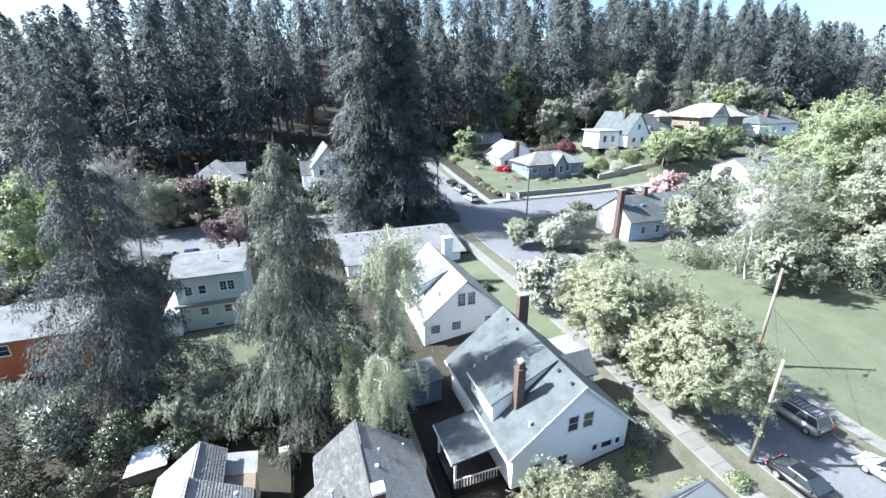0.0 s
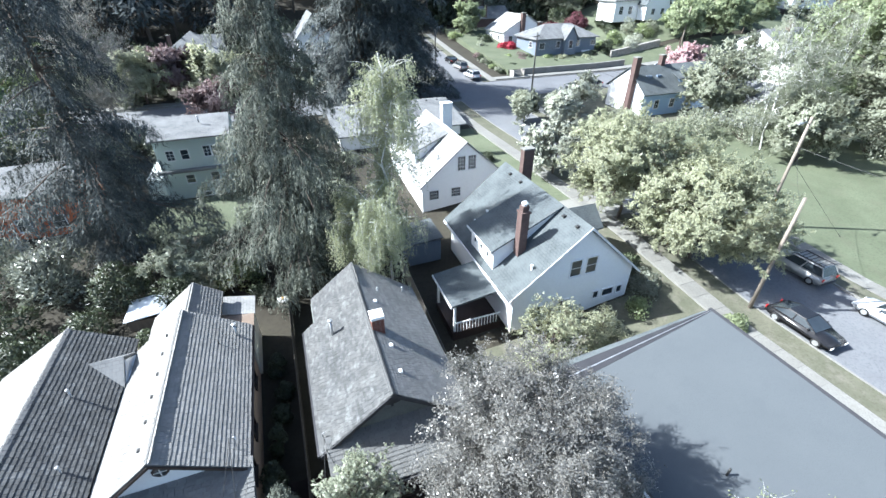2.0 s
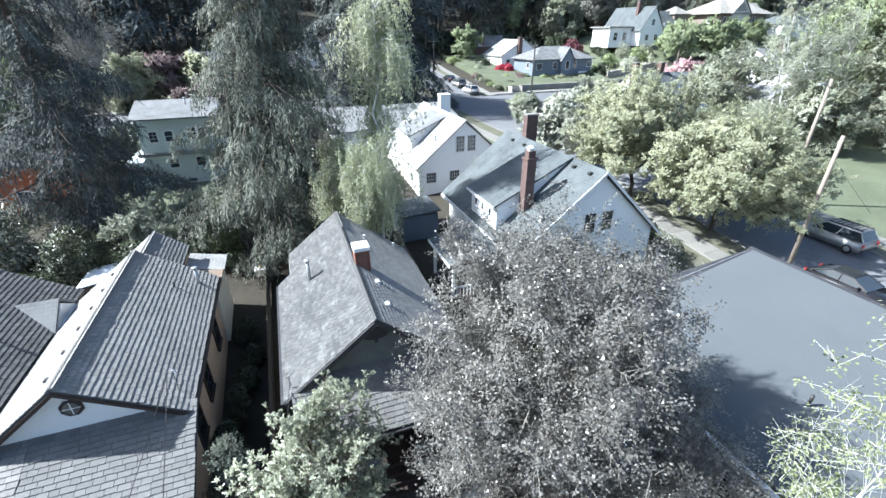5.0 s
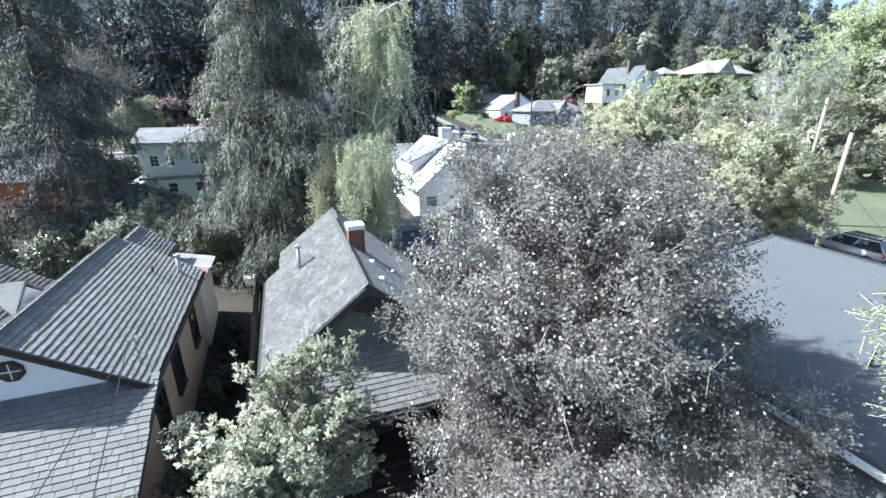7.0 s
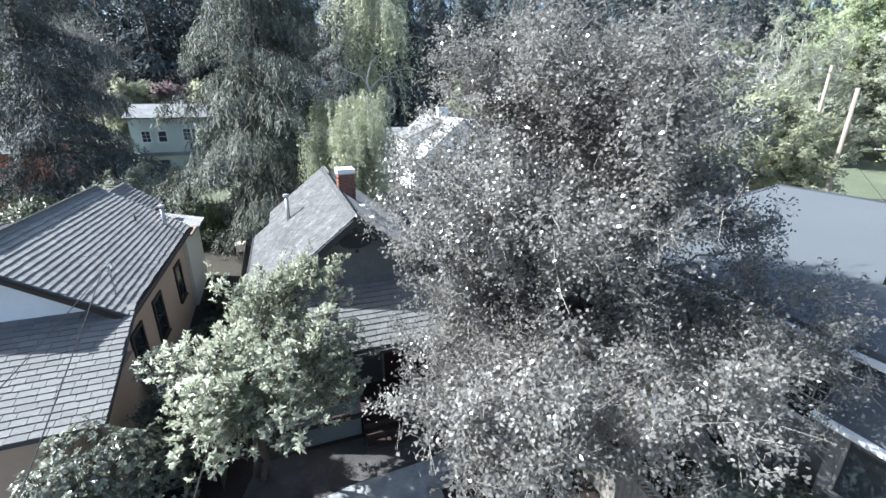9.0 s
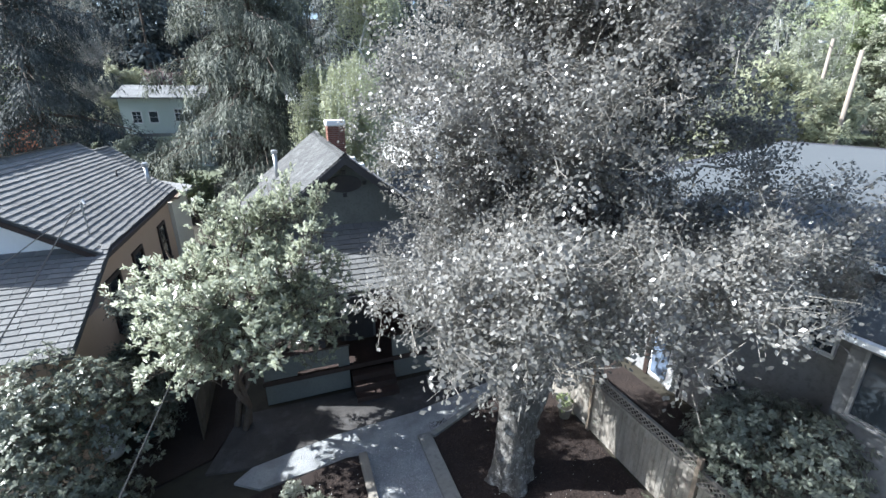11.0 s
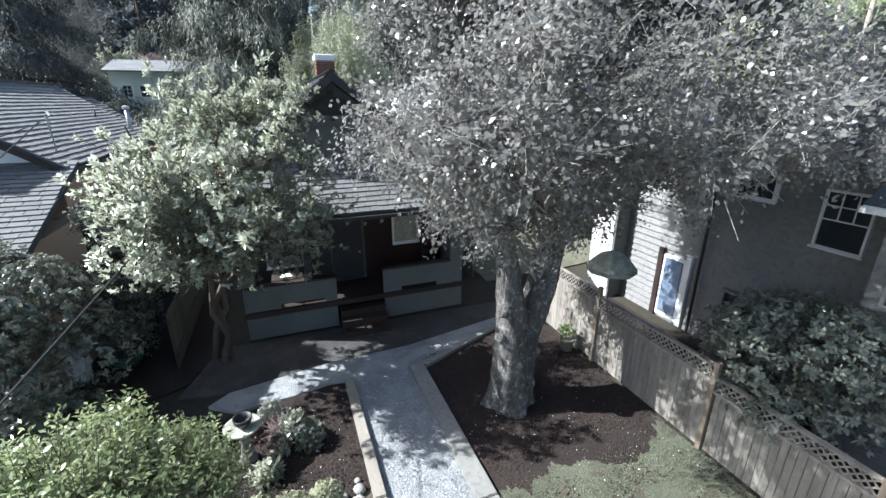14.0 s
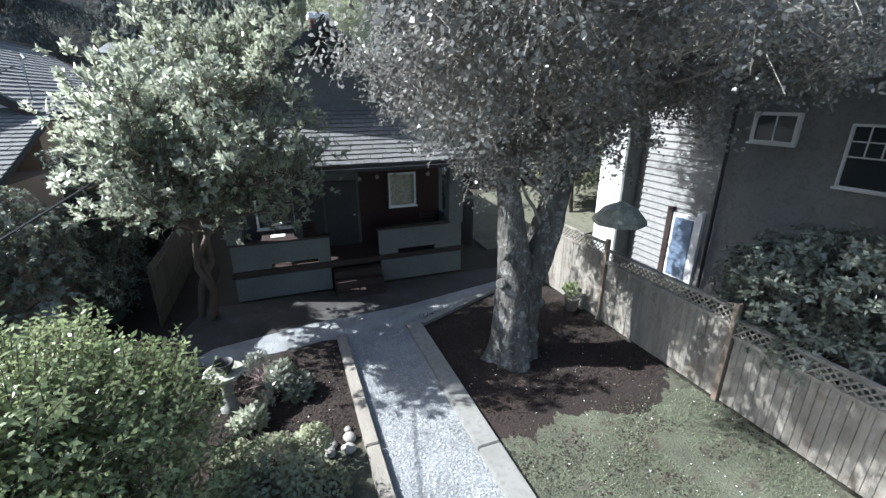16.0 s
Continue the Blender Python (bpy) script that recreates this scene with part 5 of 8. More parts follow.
    for e, ze in ((le, zle), (re, zre)):
        a, b = h.p(e, wf - 0.04, ze - 0.08), h.p(rv, wf - 0.04, zr - 0.08)
        part("barge_board", Shape().hull([a, (a[0], a[1] + 0.04, a[2]), (a[0], a[1] + 0.04, a[2] + 0.15), (a[0], a[1], a[2] + 0.15)],
                                         [b, (b[0], b[1] + 0.04, b[2]), (b[0], b[1] + 0.04, b[2] + 0.15), (b[0], b[1], b[2] + 0.15)]), M["trim_brown"], h.ob)
    # lower front roof
    e, t = (9.85, 3.5), (13.4, 4.9)
    kk = (t[1] - e[1]) / (t[0] - e[0])
    h.block("front_room_wall", -9.9, -4.75, 10.25, 13.45, -0.3, 3.55, M["tan"])
    deck = h.slope((-4.35, e[0], e[1]), (-10.1, e[0], e[1]), (-4.35, t[0], t[1]), (-10.1, t[0], t[1]), M["roof_base"], 0.1, name="front_roof")
    shingle_pieces(h, deck, (-9.2, e[0], e[1] + 0.135), (1, 0, 0), (0, 1, kk), 4.85, math.hypot(t[0] - e[0], t[1] - e[1]), 0.2, 0.36, M["shingle_piece"], 14)
    shingled(h, (-10.1, e[0], e[1] + 0.135), (1, 0, 0), (0, 1, kk), 0.9, math.hypot(t[0] - e[0], t[1] - e[1]), 0.2, 0.36, M["shingle_a"], 15)
    # rear part, a step lower
    rz = 6.5
    h.gable_walls(rz - 2.5 * k, rz - 0.08, M["tan"], ridge=-7.75, box=(-10.2, -6.4, 22.62, 26.0), name="rear_wall", ze2=rz - 1.35 * k)
    for e, s0 in ((-10.6, 1), (-6.25, -1)):
        ez = rz - abs(-7.75 - e) * k
        lo_w, hi_w = (22.9, 26.3) if s0 > 0 else (26.3, 22.9)
        h.slope((e, lo_w, ez), (e, hi_w, ez), (-7.75, lo_w, rz), (-7.75, hi_w, rz), M["roof_base"], 0.12)
        shingled(h, (e, hi_w, ez + 0.155), (0, -s0, 0), Vector((s0, 0, k)), 3.4, abs(-7.75 - e) * q, 0.19, 0.31, M["shingle_a"], 16 + s0)
    h.block("rear_porch_wall", -6.35, -4.75, 22.65, 26.2, -0.2, 4.3, M["cream"])
    h.slope((-4.5, 24.6, 4.35), (-4.5, 22.95, 4.35), (-6.4, 24.6, 4.6), (-6.4, 22.95, 4.6), M["roof_brown"], 0.1, name="rear_porch_roof", label="flat rusty brown porch roof")
    h.slope((-4.45, 26.6, 4.3), (-4.45, 24.62, 4.3), (-6.4, 26.6, 4.75), (-6.4, 24.62, 4.75), M["roof_pale"], 0.1, name="rear_porch_roof")
    g = h.p(re + 0.02, wf, zre)
    part("gutter", Shape().box(g[0] - 0.03, g[0] + 0.1, g[1], g[1] + wb - wf, g[2] - 0.02, g[2] + 0.1), M["trim_brown"], h.ob)
    for i in range(6):
        w = 14.2 + i * 1.45
        roof_vent(h, rv - 0.62, w, zr - 0.62 * k + 0.12, s=0.1, mat=M["dark_metal"])
    pipe_vent(h, -5.2, 21.6, 5.2, 1.0, 0.085)
    pipe_vent(h, -6.0, 20.6, 5.75, 0.45, 0.035, M["dark_metal"], False)
    a = h.p(-4.95, 13.9, zre + 0.3)
    mast = part("service_mast", Shape().tube([(a[0], a[1], a[2] - 0.2), (a[0], a[1], a[2] + 1.1), (a[0] + 0.1, a[1] - 0.12, a[2] + 1.2), (a[0] + 0.16, a[1] - 0.2, a[2] + 1.1)], 0.035, 8), M["metal"], h.ob)
    for wv in (14.4, 17.0, 20.6):
        h.window("R", wv, 2.2, 0.95, 1.5, (1, 2), frame=M["trim_brown"], trim=0.12)
    return h


A_HOUSE = tan_house()


def left_house():
    h = House("grey_cottage", "low cottage with a weathered grey shingled roof", -17.6, -11.2, 10.5, 23.8, 0.0)
    rv, zr, k = -13.9, 6.5, 0.62
    h.gable_walls(zr - 3.7 * k, zr - 0.1, M["white"], ridge=rv, ze2=zr - 2.7 * k)
    le, re = -18.0, -11.0
    zle, zre = zr - (rv - le) * k, zr - (re - rv) * k
    h.slope((le, 10.2, zle), (le, 24.0, zle), (rv, 10.2, zr), (rv, 24.0, zr), M["roof_base"], 0.12)
    h.slope((re, 24.0, zre), (re, 10.2, zre), (rv, 24.0, zr), (rv, 10.2, zr), M["roof_base"], 0.12)
    q = math.sqrt(1 + k * k)
    # dark shingles right, paler ones on the sunlit left: sun put into the colours
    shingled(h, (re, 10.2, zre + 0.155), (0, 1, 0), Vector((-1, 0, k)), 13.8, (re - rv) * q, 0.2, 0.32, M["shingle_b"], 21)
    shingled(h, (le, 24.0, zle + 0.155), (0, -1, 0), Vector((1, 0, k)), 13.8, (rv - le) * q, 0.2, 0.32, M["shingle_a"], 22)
    ridge_caps(h, (rv, 10.2, zr + 0.2), (rv, 24.0, zr + 0.2), M["shingle_a"], k=0.6)
    h.gable_walls(4.6, 5.6, M["white"], along="v", box=(-12.2, -10.9, 20.0, 23.0), name="dormer_wall")
    h.gable_roof(4.6, 5.7, M["roof_grey"], along="v", box=(-12.6, -11.0, 20.0, 23.0), over=0.25, rake=0.1)
    h.window("R", 21.0, 3.9, 0.7, 0.9, (1, 2), at=-10.9)
    h.window("R", 22.1, 3.9, 0.7, 0.9, (2, 3), at=-10.9)
    pipe_vent(h, -12.6, 19.2, zr - 1.2 * k + 0.1, 0.5, 0.05)
    pipe_vent(h, -12.0, 15.2, zr - 1.9 * k + 0.1, 0.35, 0.05)
    return h


left_house()


def flat_house():
    """The neighbour with the low-pitched membrane roof."""
    h = House("grey_sided_house", "two-storey grey clapboard house with a low grey membrane roof", 11.3, 20.4, -6.0, 11.8, 0.0)
    h.block("wall", 11.3, 20.4, -6.0, 11.8, -0.3, 5.75, M["grey_siding"])
    a, b = (10.8, 5.9), (20.9, 7.0)
    h.slope((a[0], -7, a[1]), (a[0], 12.2, a[1]), (b[0], -7, b[1]), (b[0], 12.2, b[1]), M["roof_flat"], 0.16, name="roof", lift=0)
    gb = part("gable_fill", Shape().hull([h.p(11.3, 11.7, 5.7), h.p(20.4, 11.7, 5.7), h.p(20.4, 11.7, 6.9), h.p(11.3, 11.7, 5.9)], [h.p(11.3, 11.8, 5.7), h.p(20.4, 11.8, 5.7), h.p(20.4, 11.8, 6.9), h.p(11.3, 11.8, 5.9)]), M["grey_siding"], h.ob)
    h.slope((10.8, 12.2, 5.82), (10.8, 13.0, 5.3), (20.9, 12.2, 6.95), (20.9, 12.5, 6.7), M["roof_slate"], 0.14, name="rear_eave", lift=0)
    # worn slate strip along the far edge of the membrane
    st = [(10.82, 11.15), (20.88, 12.06), (20.88, 12.19), (10.82, 12.19)]
    part("edge_strip", Shape().hull([h.p(a, b, 5.9 + (a - 10.8) * 1.1 / 10.1 + 0.163) for a, b in st], [h.p(a, b, 5.9 + (a - 10.8) * 1.1 / 10.1 + 0.175) for a, b in st]), M["trim_dark"], h.ob, "dark slate strip along the roof edge")
    st = [(10.82, 11.52), (20.88, 12.105), (20.88, 12.12), (10.82, 11.60)]
    part("flashing", Shape().hull([h.p(a, b, 5.9 + (a - 10.8) * 1.1 / 10.1 + 0.178) for a, b in st], [h.p(a, b, 5.9 + (a - 10.8) * 1.1 / 10.1 + 0.186) for a, b in st]), M["metal"], h.ob)
    h.slope((20.905, -7, 6.95), (20.905, 12.3, 6.95), (21.1, -7, 7.0), (21.1, 12.3, 7.0), M["trim_dark"], 0.2, name="edge_flashing", lift=0)
    g = h.p(10.62, -7, 5.8)
    part("gutter", Shape().box(g[0], g[0] + 0.14, g[1], g[1] + 19.2, g[2], g[2] + 0.12), M["trim_white"], h.ob)
    x = 11.3
    for i in range(28):
        z = 0.05 + i * 0.203
        p, q = h.p(x, -6.0, z), h.p(x, 11.8, z + 0.203)
        part("siding_board", Shape().hull([(p[0] - 0.06, p[1], p[2]), (p[0] - 0.06, q[1], p[2]), (p[0] - 0.002, q[1], p[2]), (p[0] - 0.002, p[1], p[2])],
                                          [(p[0] - 0.012, p[1], q[2]), (p[0] - 0.012, q[1], q[2]), (p[0] - 0.001, q[1], q[2]), (p[0] - 0.001, p[1], q[2])]), M["grey_siding"], h.ob)
    sash = h.window("L", 4.47, 3.6, 0.8, 1.15, (1, 2), at=11.235, trim=0.05)
    for x in (-0.135, 0.135):
        part("muntin", Shape().box(x - 0.012, x + 0.012, -0.04, -0.024, 0.59, 1.15), M["trim_white"], sash)
    part("muntin", Shape().box(-0.4, 0.4, -0.041, -0.0245, 0.855, 0.88), M["trim_white"], sash)
    h.window("L", 6.35, 4.35, 0.85, 0.55, (2, 1), at=11.235)
    h.window("L", 6.1, 1.2, 0.8, 0.55, (1, 1), at=11.235, frame=M["grey_siding"])
    # side bay under its own lower roof
    h.block("bay_wall", 10.1, 11.29, -5.0, 3.35, -0.3, 4.86, M["grey_siding"], "grey clapboard side bay")
    for i in range(24):
        p, q = h.p(10.1, -5.0, 0.05 + i * 0.2), h.p(10.1, 3.35, 0.25 + i * 0.2)
        part("siding_board", Shape().hull([(p[0] - 0.05, p[1], p[2]), (p[0] - 0.05, q[1], p[2]), (p[0] - 0.002, q[1], p[2]), (p[0] - 0.002, p[1], p[2])],
                                          [(p[0] - 0.012, p[1], q[2]), (p[0] - 0.012, q[1], q[2]), (p[0] - 0.001, q[1], q[2]), (p[0] - 0.001, p[1], q[2])]), M["grey_siding"], h.ob)
    h.slope((9.72, -5.4, 4.82), (9.72, 3.62, 4.82), (11.22, -5.4, 5.68), (11.22, 3.62, 5.68), M["roof_flat"], 0.09, name="bay_roof", lift=0)
    g = h.p(9.58, -5.4, 4.76)
    part("bay_gutter", Shape().box(g[0], g[0] + 0.13, g[1], g[1] + 9.0, g[2], g[2] + 0.11), M["trim_white"], h.ob)
    h.window("L", 2.65, 3.2, 0.75, 1.35, (1, 1), at=10.045, frame=M["grey_siding"], trim=0.06)
    d = h.block("side_door", 11.2, 11.26, 7.75, 8.55, 0.15, 2.15, M["trim_white"], "side door with a tall glass pane")
    h.block("pane", 11.17, 11.197, 7.85, 8.45, 0.3, 2.05, M["glass_sky"], parent=d)
    h.block("door_frame", 11.15, 11.26, 7.58, 7.745, 0.1, 2.3, M["trim_white"])
    h.block("door_frame", 11.15, 11.26, 8.555, 8.72, 0.1, 2.3, M["trim_brown"])
    h.block("rear_wing", 10.7, 11.24, 10.2, 11.2, -0.1, 4.9, M["white"], "white clapboard rear wing")
    # grey panel over the wing's white end, in place of the recess's shade
    h.block("wing_front", 10.68, 11.24, 10.1, 10.197, -0.1, 4.9, M["stucco"], "grey panel standing in for the shade at the rear wing's end")
    for i in range(30):
        h.block("siding_board", 10.675, 10.698, 10.2, 11.2, 0.1 + i * 0.16, 0.245 + i * 0.16, M["white"])
    p = h.p(11.2, 7.3, 3.0)
    part("downpipe", Shape().tube([(p[0] - 0.06, p[1], 0.0), (p[0] - 0.06, p[1], 5.7)], 0.045, 8), M["trim_dark"], h.ob)
    pipe_vent(h, 14.0, 4.9, 6.4, 0.45, 0.05, M["dark_metal"], False)
    return h


flat_house()


def white_house():
    h = House("white_gable_house", "white house with a steep slate-grey roof, dormer and tall brick chimneys", 12.4, 22.5, 19.7, 31.6, 1.9)
    rv, zr = 17.7, 9.24
    zl, zt = 5.0, 4.93
    k0, k1 = (zr - zl) / (rv - 12.4), (zr - zt) / (22.5 - rv)
    h.gable_walls(zl, zr - 0.1, M["white"], ridge=rv, ze2=zt)
    h.gable_roof(zl, zr, M["roof_slate"], ridge=rv, ze2=zt, over=0.55, rake=0.35, t=0.16)
    # clapboards
    for i in range(34):
        z = 2.0 + i * 0.21
        x0 = max(12.4, rv - (zr - z - 0.25) / k0)
        x1 = min(22.5, rv + (zr - z - 0.25) / k1)
        if x1 - x0 > 0.3:
            a, b = h.p(x0, 19.7, z), h.p(x1, 19.7, z + 0.21)
            part("siding_board", Shape().hull([(a[0], a[1] - 0.03, a[2]), (b[0], a[1] - 0.03, a[2]), (b[0], a[1] - 0.002, a[2]), (a[0], a[1] - 0.002, a[2])],
                                              [(a[0], a[1] - 0.01, b[2]), (b[0], a[1] - 0.01, b[2]), (b[0], a[1] - 0.001, b[2]), (a[0], a[1] - 0.001, b[2])]), M["white"], h.ob)
    # shed dormer, from near the eave to the ridge
    pr = [(12.25, 4.7), (12.25, 6.72), (17.3, 9.2), (17.4, 9.0)]
    part("dormer_wall", Shape().hull([h.p(a, 22.75, z) for a, z in pr], [h.p(a, 26.7, z) for a, z in pr]), M["white"], h.ob)
    h.slope((11.95, 22.6, 6.62), (11.95, 26.9, 6.62), (17.55, 22.6, 9.33), (17.55, 26.9, 9.33), M["roof_slate"], 0.12, name="dormer_roof")
    part("dormer_trim", Shape().box(*[q for t in zip(h.p(11.88, 22.6, 6.6), h.p(11.945, 26.9, 6.78)) for q in t]), M["trim_white"], h.ob)
    for w in (23.6, 24.7, 25.8):
        h.window("L", w, 5.75, 0.35, 0.55, (1, 1), at=12.23)
    h.block("eave_board", 11.76, 11.84, 19.4, 31.9, 4.42, 4.66, M["trim_white"])
    for sgn, e, zz in ((-1, 11.85, zl - 0.55 * k0), (1, 23.05, zt - 0.55 * k1)):
        a, b = h.p(e, 19.30, zz - 0.05), h.p(rv, 19.30, zr - 0.02)
        part("barge_board", Shape().hull([a, (a[0], a[1] + 0.04, a[2]), (a[0], a[1] + 0.04, a[2] + 0.2), (a[0], a[1], a[2] + 0.2)],
                                         [b, (b[0], b[1] + 0.04, b[2]), (b[0], b[1] + 0.04, b[2] + 0.2), (b[0], b[1], b[2] + 0.2)]), M["trim_white"], h.ob)
    ch = h.chimney(14.1, 22.3, 6.0, 9.75, 0.62, 0.62, cap=M["brick_far"])
    a = h.p(14.1, 22.3, 9.87)
    part("chimney_neck", Shape().box(a[0] - 0.24, a[0] + 0.24, a[1] - 0.24, a[1] + 0.24, a[2] + 0.004, a[2] + 0.42), M["brick_far"], ch)
    part("chimney_pot", Shape().turned([(0.17, 0.424), (0.17, 0.56), (0.24, 0.57), (0.24, 0.62), (0.12, 0.72)], 12, a), M["trim_white"], ch, "white metal chimney pot")
    h.chimney(19.3, 31.0, 6.5, 10.7, 1.0, 0.6)
    h.window("F", 17.2, 5.4, 0.85, 1.3, (1, 2), frame=M["trim_white"], at=19.665)
    h.window("F", 18.5, 5.4, 0.85, 1.3, (1, 2), frame=M["trim_white"], at=19.665)
    for v, q in ((19.5, 0.42), (20.6, 0.95), (21.65, 0.42)):
        h.window("F", v, 2.75, q, 0.6, (1, 1), frame=M["trim_white"], at=19.665)
    h.window("F", 14.4, 2.4, 0.8, 0.9, (1, 2), at=19.665)
    h.window("F", 16.6, 2.3, 0.8, 1.0, (2, 2), at=19.665)
    # side porch
    h.slope((8.35, 21.0, 3.85), (8.35, 25.1, 3.85), (12.3, 21.0, 4.4), (12.3, 25.1, 4.4), M["roof_slate"], 0.14, name="porch_roof")
    h.block("porch_fascia", 8.28, 8.345, 21.0, 25.1, 3.82, 4.0, M["trim_white"])
    for w in (21.2, 24.7):
        h.block("porch_post", 8.6, 8.76, w, w + 0.16, 1.4, 3.9, M["white"])
    h.block("porch_floor", 8.5, 12.35, 21.1, 24.9, 0.6, 1.4, M["trim_brown"])
    for i in range(14):
        v = 8.85 + i * 0.24
        h.block("baluster", v, v + 0.05, 21.12, 21.17, 1.42, 2.2, M["white"])
    h.block("porch_rail", 8.7, 12.3, 21.1, 21.19, 2.2, 2.28, M["white"])
    # right side dormer and vents
    h.gable_walls(5.9, 7.0, M["white"], along="v", box=(20.0, 22.9, 24.4, 27.0), name="side_dormer_wall")
    h.gable_roof(5.9, 7.1, M["roof_slate"], along="v", box=(19.4, 23.0, 24.4, 27.0), over=0.3, rake=0.1)
    for w in (20.3, 21.9, 26.0, 28.2, 30.0):
        roof_vent(h, rv - 0.5, w, zr - 0.5 * k0 + 0.2, s=0.14, mat=M["dark_metal"])
    pipe_vent(h, 13.2, 28.2, 5.7, 0.5, 0.06, M["trim_white"])
    pipe_vent(h, 14.2, 28.0, 6.5, 0.5, 0.07, M["trim_white"])
    pipe_vent(h, 13.9, 20.2, 6.2, 0.45, 0.07, M["trim_white"])
    return h


white_house()


def pale_house():
    h = House("white_cottage", "white house with a pale steep roof, shed dormer and white chimney", 12.0, 21.6, 39.0, 52.0, 2.0)
    rv, zr = 16.9, 9.0
    h.gable_walls(4.9, zr - 0.1, M["white"], ridge=rv)
    h.gable_roof(4.9, zr, M["roof_pale"], ridge=rv, over=0.4, rake=0.3)
    pr = [(12.6, 5.0), (12.6, 7.0), (16.3, 8.65), (16.5, 8.55)]
    part("dormer_wall", Shape().hull([h.p(a, 43.4, z) for a, z in pr], [h.p(a, 48.0, z) for a, z in pr]), M["white"], h.ob)
    h.slope((12.3, 43.1, 6.95), (12.3, 48.3, 6.95), (16.5, 43.1, 8.7), (16.5, 48.3, 8.7), M["roof_grey"], 0.12, name="dormer_roof")
    h.chimney(19.3, 51.3, 5.0, 9.9, 1.3, 0.9, mat=M["white"], cap=M["white"])
    for v in (16.4, 17.6):
        h.window("F", v, 6.1, 0.85, 1.5, (3, 4))
    for v, g in ((13.3, (4, 3)), (15.8, (4, 3)), (19.9, (4, 3))):
        h.window("F", v, 3.2, 1.0, 1.0, g)
    pipe_vent(h, 14.3, 40.5, 7.0, 0.4, 0.08)
    return h


pale_house()


def long_house():
    h = House("long_low_house", "long low house with a pale grey roof and small vents", 6.0, 24.6, 58.0, 68.0, 2.9)
    h.block("wall", 6.4, 24.2, 58.4, 67.6, 2.5, 5.1, M["white"])
    h.gable_roof(5.0, 6.7, M["roof_grey"], along="v", ridge=66.5, ze2=6.4, over=0.5)
    for i in range(10):
        roof_vent(h, 7.4 + i * 1.75, 65.9, 6.75, s=0.13, mat=M["dark_metal"])
    return h


long_house()


def mint_house():
    h = House("pale_green_house", "pale green two-storey house with white windows and a grey roof", -13.6, -6.4, 50.5, 58.5, 2.4)
    h.block("wall", -13.6, -6.4, 50.5, 58.5, 2.0, 9.3, M["pale_green"])
    h.gable_roof(9.2, 10.3, M["roof_grey"], along="v", over=0.5)
    h.gable_walls(9.2, 10.2, M["pale_green"], along="v", name="gable_wall")
    h.block("belt_roof", -13.9, -6.2, 50.0, 50.49, 5.55, 5.85, M["roof_grey"])
    h.block("lower_wing", -15.2, -13.62, 49.6, 57.0, 2.0, 5.2, M["pale_green"])
    h.window("F", -12.3, 6.9, 0.7, 1.0, (2, 3))
    h.window("F", -10.9, 6.9, 0.7, 1.0, (1, 2))
    h.window("F", -8.7, 7.0, 0.65, 1.1, (2, 3))
    h.window("F", -7.9, 7.0, 0.65, 1.1, (2, 3))
    h.window("F", -11.1, 4.2, 0.8, 0.9, (1, 2))
    h.window("F", -8.6, 4.2, 0.8, 0.9, (1, 2))
    h.window("F", -9.8, 2.55, 0.8, 0.35, (1, 1))
    pipe_vent(h, -9.0, 52.5, 10.2, 0.5, 0.08)
    return h


mint_house()


def simple_house(name, label, v0, v1, w0, w1, z0, ze, zr, wall, roof, along="w", hip=False, chimneys=(), windows=(), over=0.5, grid=(2, 2)):
    h = House(name, label, v0, v1, w0, w1, z0)
    if hip:
        h.block("wall", v0, v1, w0, w1, z0 - 0.6, ze, wall)
        h.hip_roof(ze, zr, roof, over)
    else:
        h.gable_walls(ze, zr - 0.1, wall, along)
        h.gable_roof(ze, zr, roof, along, over=over)
    for v, w, a, b, s in chimneys:
        h.chimney(v, w, a, b, s, s)
    for face, a, z, wd, hg in windows:
        h.window(face, a, z, wd, hg, grid)
    return h


simple_house("orange_house", "bright orange house half hidden behind trees", -30, -20.5, 46.5, 55, 2.0, 6.6, 7.9, M["orange"], M["roof_grey"], "v",
             windows=[("F", -25.2, 3.0, 1.0, 1.2), ("F", -22.4, 3.0, 1.0, 1.2), ("F", -27.5, 5.0, 0.9, 1.0)], grid=(1, 2))
simple_house("left_white_house", "low white house with a pale roof", -48, -34, 72, 84, 4.0, 6.6, 8.6, M["white"], M["roof_grey"], "v", windows=[("F", -44, 4.8, 1.2, 1.2), ("F", -38, 4.8, 1.2, 1.2)])
hp = simple_house("hipped_house", "dark house with a broad grey hipped roof and dormer", -21.6, -9.4, 105, 118, 7.0, 9.3, 13.8, M["brown"], M["roof_grey"], hip=True, chimneys=[(-19.5, 110, 10, 13.2, 0.6)],
             windows=[("F", -14, 7.6, 1.2, 1.0), ("F", -18, 7.6, 1.2, 1.0)])
hp.gable_walls(11.0, 12.9, M["brown"], along="v", box=(-13.5, -9.6, 108.5, 112.5), name="dormer_wall")
hp.gable_roof(11.0, 13.0, M["roof_grey"], along="v", box=(-14.5, -9.6, 108.5, 112.5), over=0.4)
hp.window("R", 110.5, 11.2, 1.2, 0.9, (2, 1), at=-9.6)
hp.window("F", -12.0, 10.3, 2.0, 0.7, (3, 1), at=107.2)
tw = simple_house("tall_white_house", "tall white gabled house with a front porch behind the firs", 5.2, 12.6, 101, 112, 6.4, 12.6, 16.9, M["white"], M["roof_grey"], chimneys=(),
             windows=[("F", 7.2, 10.3, 1.1, 1.5), ("F", 10.2, 10.3, 1.1, 1.5), ("F", 8.9, 13.4, 0.9, 1.2)])
